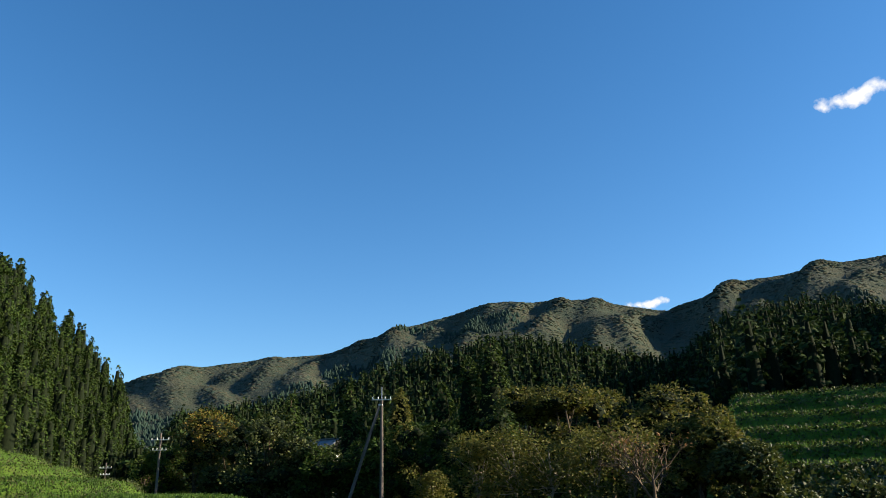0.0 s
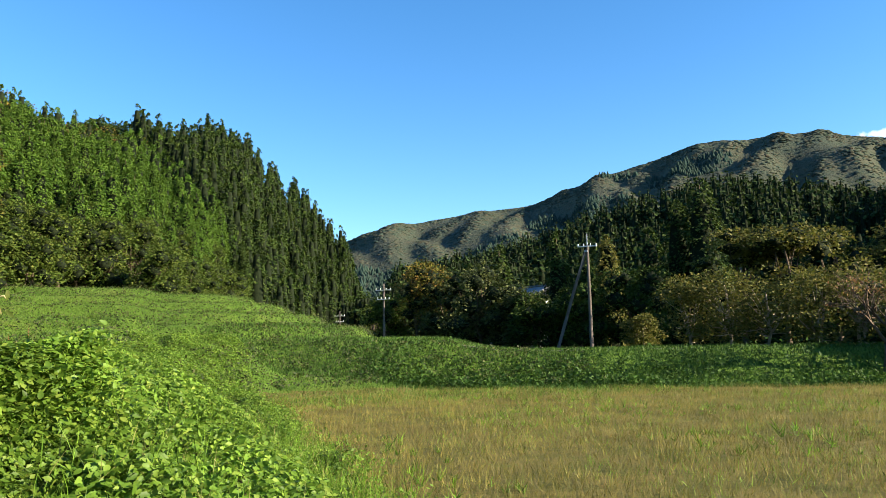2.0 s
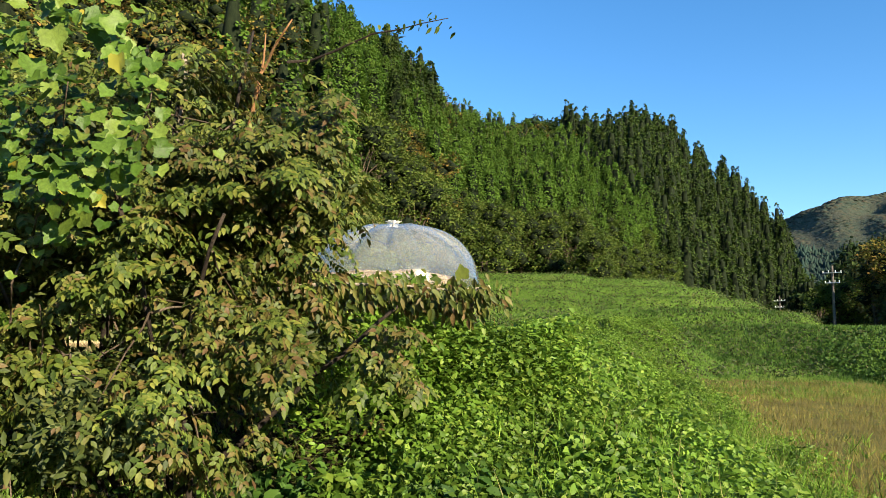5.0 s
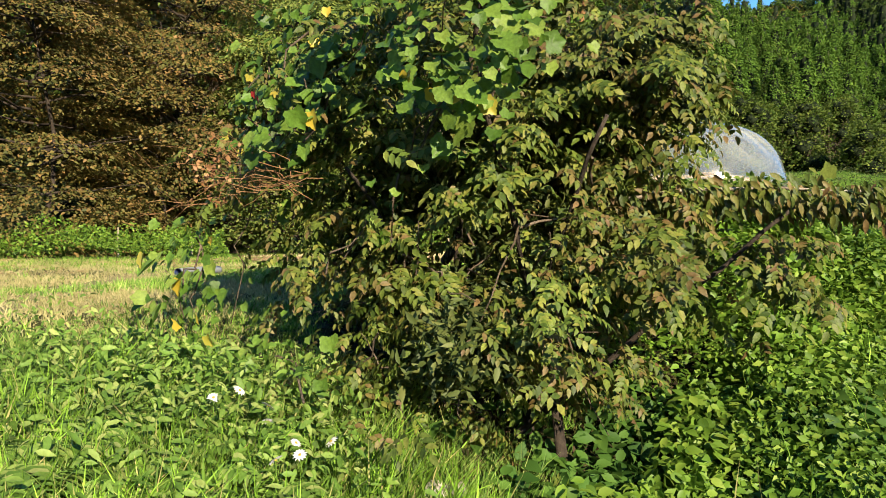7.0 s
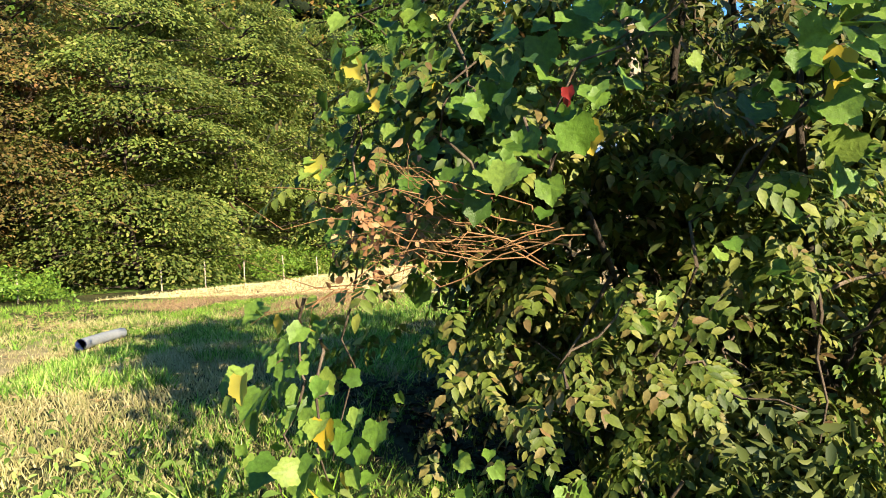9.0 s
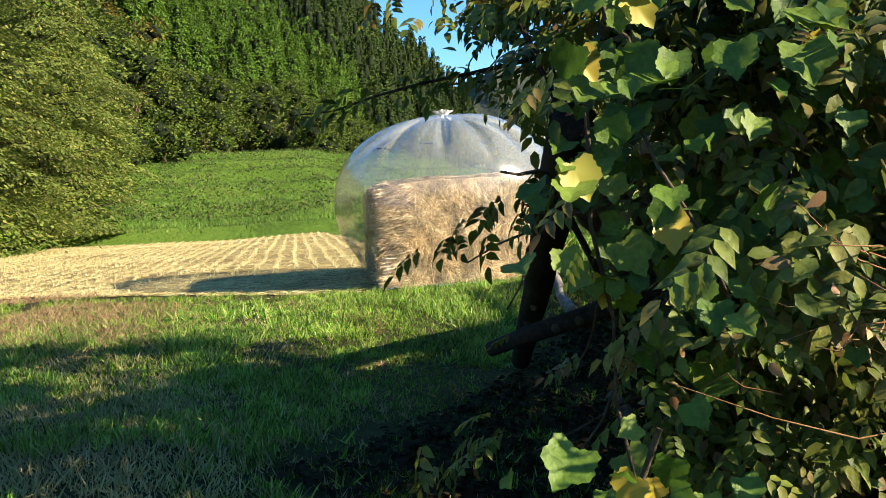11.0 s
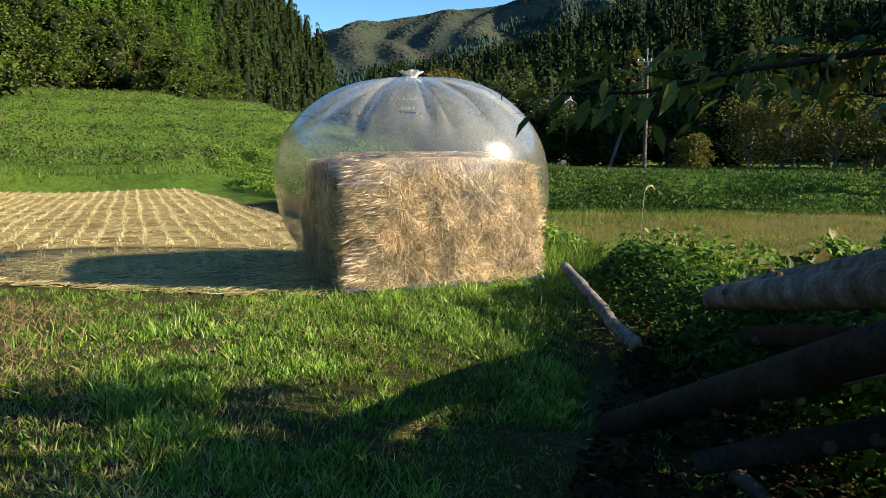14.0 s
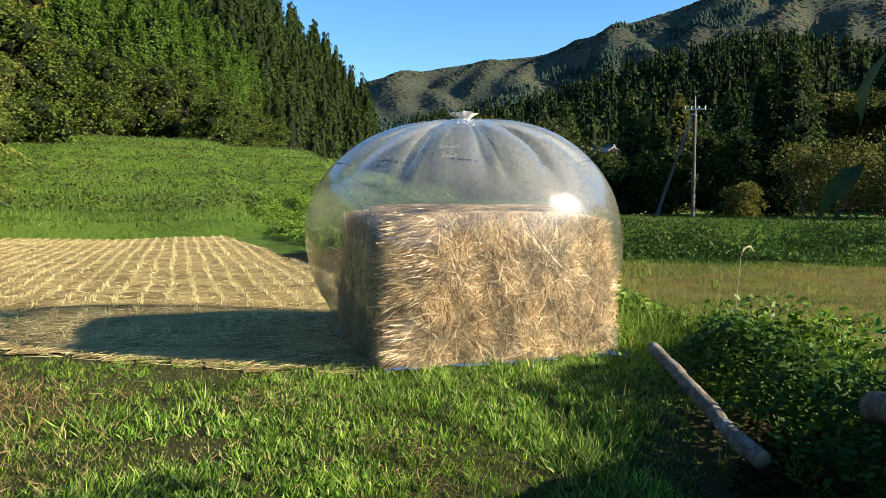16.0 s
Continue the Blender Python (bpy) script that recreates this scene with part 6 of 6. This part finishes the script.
tufts("mown_lawn", 26000, (-14, -1.9, -3, 8.5), 0.03, 0.075, 6, M_lawn, "dry mown grass beyond the path", 17, lambda x, y, a, b: open_lawn(x, y, a, b) & (y > -5.5), (0.005, 0.010))
tufts("mown_grass", 1500, (-1.6, 1.8, 8.6, 9.75), 0.035, 0.075, 10, M_tuft, "short green grass along the foot of the bale", 27, open_lawn, (0.005, 0.009))
tufts("mown_lawn", 6500, (-5.0, -1.2, 2.6, 6.6), 0.03, 0.075, 7, M_lawn, "pale dry mown grass beside the bush", 18, width=(0.005, 0.010))
x, y = spread(75000, -5.6, 2.2, 3.0, 10.2, g, lambda x, y, a, b: open_lawn(x, y, a, b) & ((a > -1.9 + 0.5 * waves(x, y, 0.6, 4)) | (b > 5.8 + 0.5 * waves(x, y, 0.5, 6))))
k = len(x)
blades("turf", on_land(x, y), g.uniform(0.02, 0.055, k) * (1 + 0.4 * waves(x, y, 0.3, 5)), g.uniform(0.005, 0.011, k), M_grass, "dense short turf on the path by the bale", "grass", 0.6, 21, form=TIP)
tufts("mown_grass", 11000, (-4.6, 1.9, 3.8, 8.9), 0.05, 0.12, 12, M_tuft, "bright green grass in tufts near the bale", 22, lambda x, y, a, b: open_lawn(x, y, a, b) & (waves(x, y, 0.22, 8) > 0.05), (0.006, 0.012))
x, y = spread(5000, -16, 0, -9, 3, g)
k = len(x)
blades("mown_grass", on_land(x, y), g.uniform(0.05, 0.16, k), g.uniform(0.004, 0.009, k), M_grass, "green grass along the path", "grass", 0.5, 3)
x, y = spread(14000, -14, 0.5, 2, 9.8, g, lambda x, y, a, b: (waves(x, y, 0.5, 3) > 0.15) & ((a < -3.5) | (g.random(len(x)) < 0.3)))
k = len(x)
blades("dry_litter", on_land(x, y, 0.05), g.uniform(0.03, 0.09, k), g.uniform(0.004, 0.008, k), M_drylitter, "dry clippings lying in the grass", "grass", 0.9, 4, True, TIP)
# rough grass all about the path
x, y = spread(26000, -9, 9, -9, 3.6, g, lambda x, y, a, b: (a > -2.2 + 0.5 * waves(x, y, 1.1, 3)) | (waves(x, y, 0.13, 2) > 0.5))
k = len(x)
blades("path_grass", on_land(x, y), g.uniform(0.05, 0.17, k) * (1 + 0.4 * waves(x, y, 0.6, 6)), g.uniform(0.006, 0.013, k), M_grass, "rough green grass about the path", "grass", 0.5, 23, form=TIP)
# straw litter round the bale and on the headland
x, y = spread(12000, -9, 0.6, 9.5, 13.2, g, lambda x, y, a, b: b > np.minimum(12.5, 9.75 + 0.67 * np.maximum(0, -1.1 - a)) - 0.12)
k = len(x)
blades("straw_litter", on_land(x, y, 0.02), g.uniform(0.06, 0.22, k), g.uniform(0.002, 0.005, k), M_stub, "loose straw scattered on the field edge", "straw", 0.9, 5, True)
# stubble rows
rows_a = np.arange(-12.2, 0.5, 0.30)
A, B = np.meshgrid(rows_a, np.arange(11.8, 32.4, 0.14), indexing="ij")
A = (A + 0.02 * np.sin(B * 0.9 + A * 3) + g.normal(0, 0.012, A.shape)).ravel()
B = (B + g.normal(0, 0.03, B.shape)).ravel()
X, Y = xy(A, B)
ok = in_stubble(X, Y)
X, Y = X[ok], Y[ok]
X, Y = np.repeat(X, 7) + g.normal(0, 0.022, len(X) * 7), np.repeat(Y, 7) + g.normal(0, 0.022, len(Y) * 7)
k = len(X)
blades("rice_stubble", on_land(X, Y), g.uniform(0.05, 0.105, k), g.uniform(0.005, 0.011, k), M_stub, "rows of cut pale rice stubble", "stubble", 0.3, 6)
x, y = spread(26000, -13, 0.5, 11, 32.5, g, in_stub_keep := (lambda x, y, a, b: in_stubble(x, y)))
k = len(x)
blades("field_litter", on_land(x, y, 0.02), g.uniform(0.03, 0.12, k), g.uniform(0.003, 0.007, k), M_stub, "chopped straw between the stubble rows", "straw", 0.9, 7, True, TIP)
# dry field
x, y = spread(300000, 6, 50, -2, 58, g, lambda x, y, a, b: in_tan(x, y) & (np.hypot(x - 2.8, y - 2.2) < 52))
k = len(x)
blades("dry_grass", on_land(x, y), g.uniform(0.10, 0.30, k) * (1 + 0.35 * waves(x, y, 0.8, 4)), g.uniform(0.006, 0.015, k), M_hay, "fallow field of tan and reddish dry grass", "grass", 0.45, 8, form=TIP)
tufts("field_tufts", 2600, (5.8, 32, -2, 40), 0.16, 0.34, 10, M_grass, "yellow-green weed tufts in the dry field", 75, lambda x, y, a, b: in_tan(x, y) & (waves(x, y, 1.6, 3) > 0.0), (0.012, 0.026))
x, y = spread(30000, 5.6, 30, -2, 40, g, lambda x, y, a, b: in_tan(x, y) & (waves(x, y, 1.3, 7) + 0.8 * waves(x, y, 0.35, 2) > 0.1))
k = len(x)
blades("green_tufts", on_land(x, y), g.uniform(0.10, 0.34, k), g.uniform(0.006, 0.014, k), M_grass, "green weeds among dry grass", "grass", 0.45, 9, form=TIP)


# leafy weeds: heaped over the bank between the terrace and the dry field
def stony(x, y):
    return np.hypot(x + 1.38, y - 2.58) < 0.42


def weeds(name, n, region, hmax, leaf, mat, label, seed, fill=0.55, template=LEAF2, keep=None):
    gg = np.random.default_rng(seed)
    x, y = spread(n, *region, gg, keep)
    bare = stony(x, y) | ((x < -3.65) & (y > 2.2) & (y < 7.1))
    x, y = x[~bare], y[~bare]
    k = len(x)
    mound = 0.55 + 0.55 * waves(x, y, 0.4, seed) + 0.45 * waves(x, y, 1.2, seed + 1)
    top = hmax * np.clip(mound, 0.15, 1.3)
    z = top * (1 - fill * gg.random(k) ** 1.6)
    pos = on_land(x, y)
    pos[:, 2] += z
    al = np.stack([gg.normal(0, 1, k), gg.normal(0, 1, k), gg.normal(-0.45, 0.45, k)], -1)
    up = np.stack([gg.normal(0.30, 0.75, k), gg.normal(-0.15, 0.75, k), np.ones(k)], -1)
    v, f = scatter(*template, pos, al, up, leaf * gg.uniform(0.6, 1.35, k))
    return tagged(mesh_ob(name, v, f, mat), label, "weeds", kind="stuff")


weeds("bank_weeds", 120000, (0.9, 6.6, 5.5, 26), 0.60, 0.078, M_weed, "thick green weeds heaped over the bank", 51, keep=lambda x, y, a, b: a > 1.2 + 1.3 * smooth((b - 7.6) / 0.8) + 0.3 * waves(x, y, 1.1, 2) - 1.2 * smooth((b - 13) / 4))
weeds("bank_weeds", 36000, (0.9, 6.2, 2.2, 6.5), 0.50, 0.085, M_weed, "thick green weeds heaped over the bank", 52, template=LEAF4, keep=lambda x, y, a, b: a > 1.3 + 0.3 * waves(x, y, 1.1, 2))
weeds("dark_weeds", 8000, (0.9, 3.8, 2.6, 5.2), 0.40, 0.12, M_weeddark, "broad dark green weeds at the foot of the bush", 53, template=LEAF4)
weeds("bank_weeds", 60000, (1.5, 7.2, 26, 50), 0.5, 0.11, M_weed, "green weeds along the far bank", 54)
x, y = spread(9000, 2.2, 6.8, 4, 26, g)
k = len(x)
blades("bank_grass", on_land(x, y, 0.1), g.uniform(0.25, 0.5, k), g.uniform(0.005, 0.010, k), M_grass, "long grass among the bank weeds", "grass", 0.45, 10)
weeds("path_weeds", 7500, (-2.2, 1.4, -0.6, 3.0), 0.20, 0.055, M_lime, "low green weeds beside the path", 55, template=LEAFN)
tufts("long_grass", 2400, (-0.8, 1.5, -0.6, 3.0), 0.14, 0.30, 9, M_grass, "tall green grass beside the path", 76, width=(0.006, 0.013))
# leafy heap grown over the logs: a ridge beside the bale path
gg = np.random.default_rng(60)
k = 20000
t, off = gg.random(k), gg.normal(0, 1, k)
x, y = -2.95 - 0.32 * t + 0.22 * off, 4.3 + 3.5 * t + gg.normal(0, 0.15, k)
crest = (0.86 - 0.40 * smooth((t - 0.42) / 0.2) + 0.14 * waves(x, y, 0.35, 4)) * np.exp(-(off / 1.9) ** 2)
z0 = height(x, y)
pos = np.stack([x, y, z0 + np.maximum(crest - z0, 0.08) * gg.random(k) ** 0.45], -1)
v, f = scatter(*LEAF4, pos, gg.normal(0, 1, (k, 3)) * np.array([1, 1, 0.5]), np.array([0.1, -0.1, 0.9]) + gg.normal(0, 0.5, (k, 3)), gg.uniform(0.04, 0.09, k))
tagged(mesh_ob("heap_weeds", v, f, M_weed), "dark weeds and vines grown over the log heap", "weeds", kind="stuff")
# ridge of leafy weeds behind the pale log
k = 9000
t, off = gg.random(k), gg.normal(0, 1, k)
x = np.interp(t, [0, 0.30, 0.55, 0.78, 1], [-3.40, -4.05, -4.72, -5.00, -4.95]) + 0.15 * off
y = np.interp(t, [0, 0.30, 0.55, 0.78, 1], [5.15, 6.00, 7.00, 7.75, 8.9]) + 0.08 * off + gg.normal(0, 0.06, k)
z0 = height(x, y)
crest = (0.44 - 0.24 * smooth((t - 0.55) / 0.4) + 0.11 * waves(x, y, 0.20, 4) + 0.07 * waves(x, y, 0.07, 2)) * np.exp(-(off / 1.9) ** 2)
pos = np.stack([x, y, z0 + np.maximum(crest - z0, 0.06) * gg.random(k) ** 0.45], -1)
v, f = scatter(*LEAF4, pos, gg.normal(0, 1, (k, 3)) * np.array([1, 1, 0.5]), np.array([0.1, -0.1, 0.9]) + gg.normal(0, 0.5, (k, 3)), gg.uniform(0.035, 0.075, k))
tagged(mesh_ob("ridge_weeds", v, f, M_weeddark), "leafy green weeds in a ridge behind the pale log", "weeds", kind="stuff")
weeds("foot_weeds", 2400, (-1.2, 0.9, 1.7, 2.7), 0.30, 0.06, M_lime, "small green weeds at the foot of the bush", 67, template=LEAFN)
weeds("bank_weeds", 12000, (1.9, 3.4, 4.4, 7.4), 0.55, 0.07, M_weed, "thick green weeds before the log heap", 68)
weeds("edge_weeds", 10000, (1.7, 3.6, 7.2, 11.5), 0.26, 0.055, M_weed, "tangled weeds at the edge of the terrace", 56)
tufts("edge_grass", 1500, (1.3, 3.4, 7.2, 11.5), 0.12, 0.30, 8, M_grass, "long grass at the edge of the terrace", 66)
weeds("hedge_weeds", 42000, (-14.5, -9.6, 14, 37), 1.0, 0.085, M_weed, "rank green weeds between the stubble and the maples", 59, keep=lambda x, y, a, b: a < -9.9 - 0.02 * b + 0.3 * waves(x, y, 0.9))
weeds("hedge_weeds", 52000, (-22, -9, 3, 20), 0.8, 0.085, M_weed, "rank green weeds before the maples", 57, keep=lambda x, y, a, b: (x < -15.5) & (x > -23))
# dark green here carries both rank weeds and the shrubs' shadow
gg = np.random.default_rng(71)
k = 20000
x = gg.uniform(-20, 45, k)
y = 46.2 + 0.25 * x + np.abs(gg.normal(0, 2.2, k))
pos = on_land(x, y)
pos[:, 2] += gg.random(k) * 0.5 * np.clip(0.6 + waves(x, y, 1.3, 6), 0.1, 1.4)
v, f = scatter(*LEAF2, pos, gg.normal(0, 1, (k, 3)), np.array([0, -0.2, 0.8]) + gg.normal(0, 0.5, (k, 3)), gg.uniform(0.12, 0.30, k))
tagged(mesh_ob("bank_weeds", v, f, M_weeddark), "rank weeds along the foot of the far bank, darkened for shrub shadow too", "weeds", kind="stuff")
# pale earth track along the top of the far bank
tx = np.linspace(-16, 46, 120)
ty = 53.5 + 0.25 * tx + 0.5 * np.sin(tx * 0.15)
V = np.concatenate([np.stack([tx, ty + o, height(tx, ty + o) + 0.03], -1) for o in (-0.7, 0, 0.7)])
i = np.arange(360).reshape(3, 120)
tagged(mesh_ob("track", V, np.stack([i[:-1, :-1], i[:-1, 1:], i[1:, 1:], i[1:, :-1]], -1).reshape(-1, 4), M_asphalt, smooth=True), "pale gravel track along the field bank", "track", kind="structure")
# turf on the terraces
x, y = spread(120000, -26, 34, 33, 92, g)
k = len(x)
blades("terrace_grass", on_land(x, y), g.uniform(0.10, 0.30, k), g.uniform(0.025, 0.055, k), M_turf, "rough green grass on the terraces", "grass", 0.5, 11, form=TIP)
# bank grass in the dark weed green, for the shrubs' shadow
x = g.uniform(-32, 45, 60000)
y = 45.5 + 0.25 * x + g.uniform(0, 1, 60000) ** 1.2 * 17
blades("bank_grass", on_land(x, y), g.uniform(0.12, 0.36, 60000), g.uniform(0.04, 0.08, 60000), M_weeddark, "rough grass on the far field bank, darkened for shrub shadow", "grass", 0.5, 12, form=TIP)
# terrace grass in the dark weed green, for the shade of the wood
q = g.uniform(-40, -8, 26000)
d = 52 + 66 * g.random(26000)
x, y = C0[0] - d * np.sin(np.radians(q)), C0[1] + d * np.cos(np.radians(q))
blades("terrace_grass", on_land(x, y), g.uniform(0.12, 0.36, 26000), g.uniform(0.05, 0.10, 26000), M_weeddark, "grass on the terraces under the slope, darkened for shade", "grass", 0.5, 13, form=TIP)

# withered grass heap at the field edge
x, y = spread(17000, -7.5, -3.0, 7.6, 12.0, g, lambda x, y, a, b: ~in_stubble(x, y) & (waves(x, y, 0.6, 9) > -0.2) & (b > 7.4 - 0.55 * (a + 3)))
k = len(x)
blades("withered_grass", on_land(x, y, 0.02), g.uniform(0.05, 0.14, k), g.uniform(0.003, 0.007, k), M_deadgrass, "heap of withered brown grass at the field edge", "grass", 1.1, 16)

# clumps of taller weeds on the risers of the terraces
weeds("terrace_weeds", 80000, (-24, 27, 34, 80), 0.55, 0.16, M_thicket, "dark weedy clumps on the terrace banks", 58, keep=lambda x, y, a, b: (np.abs(height(x - 0.5 * VB[0], y - 0.5 * VB[1]) - height(x + 0.5 * VB[0], y + 0.5 * VB[1])) > 0.19))

# weedy risers and treads of the terraces under the far slope, in dark greens for their shade
gg = np.random.default_rng(73)
k = 90000
q, d = gg.uniform(-38, -9, k), gg.uniform(54, 122, k)
x, y = C0[0] - d * np.sin(np.radians(q)), C0[1] + d * np.cos(np.radians(q))
fall = height(x - 0.5 * np.sin(np.radians(q)), y + 0.5 * np.cos(np.radians(q))) - height(x + 0.5 * np.sin(np.radians(q)), y - 0.5 * np.cos(np.radians(q)))
steep = fall > 0.16
k = int(steep.sum())
pos = on_land(x[steep], y[steep])
pos[:, 2] += gg.random(k) * 0.5
v, f = scatter(*LEAF2, pos, gg.normal(0, 1, (k, 3)), np.array([0, -0.2, 0.8]) + gg.normal(0, 0.5, (k, 3)), gg.uniform(0.2, 0.5, k))
tagged(mesh_ob("terrace_weeds", v, f, M_thicket), "rough growth on the far terrace risers, darkened for shade", "weeds", kind="stuff")
blades("terrace_grass", on_land(x[~steep][:22000], y[~steep][:22000]), gg.uniform(0.15, 0.4, len(x[~steep][:22000])), gg.uniform(0.06, 0.14, len(x[~steep][:22000])), M_weeddark, "grass on the treads of the far terraces", "grass", 0.5, 19, form=TIP)
# lighter turf along the lips of the far terraces, standing in for their sunlit edges
k = 120000
q, d = gg.uniform(-38, -8, k), gg.uniform(54, 132, k)
x, y = C0[0] - d * np.sin(np.radians(q)), C0[1] + d * np.cos(np.radians(q))
rise = 13.2 * smooth((d - 55) / 75) * smooth((-9.7 - q) / 3) * smooth((q + 75) / 20) / 2.2 % 1
lip = (rise > 0.20) & (rise < 0.29)
x, y = x[lip], y[lip]
k = len(x)
blades("terrace_edge_grass", on_land(x, y), gg.uniform(0.3, 0.8, k), gg.uniform(0.06, 0.14, k), M_turf, "rough grass along the edges of the far terraces", "grass", 0.5, 20, form=TIP)

# dead leaves on the bare ground under the bush and the log pile, near black for its shade
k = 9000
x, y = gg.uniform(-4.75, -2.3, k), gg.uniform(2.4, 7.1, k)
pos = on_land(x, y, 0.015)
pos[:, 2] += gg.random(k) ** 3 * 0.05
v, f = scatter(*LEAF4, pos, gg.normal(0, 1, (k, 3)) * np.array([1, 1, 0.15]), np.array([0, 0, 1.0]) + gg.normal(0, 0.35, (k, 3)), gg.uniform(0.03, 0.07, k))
tagged(mesh_ob("leaf_litter", v, f, M_litter), "dead leaves under the log pile, near black for deep shade", "leaf litter", kind="stuff")

# dry seed stalk standing before the fallow field
e = thing("seed_stalk", "pale dry grass stalk with a bent seed head", "weed")
sx, sy = -4.86, 7.95
top = 0.86 - float(height(sx, sy))
mesh_ob("stalk", *tube([(0, 0, -0.05), (0.0, 0.0, top * 0.5), (0.03, -0.02, top)], (0.004, 0.003, 0.002), 5), M_palebark, e, True)
mesh_ob("seed_head", *tube([(0.03, -0.02, top - 0.02), (0.05, -0.01, top + 0.04), (0.09, 0.01, top + 0.05), (0.12, 0.02, top + 0.01)], (0.004, 0.011, 0.010, 0.002), 6), M_stub, e, True)
place(e, sx, sy, 0, 1, 0)

# worn brown patches in the grass before the bale
x, y = spread(26000, -5.5, 1.4, 4.0, 9.8, gg, lambda x, y, a, b: open_lawn(x, y, a, b) & (waves(x, y, 0.38, 9) + 0.6 * waves(x, y, 0.15, 4) > 0.42))
k = len(x)
blades("dead_grass", on_land(x, y, 0.012), gg.uniform(0.025, 0.075, k), gg.uniform(0.003, 0.007, k), M_deadgrass, "short dead grass in worn patches", "grass", 0.9, 26, True, TIP)
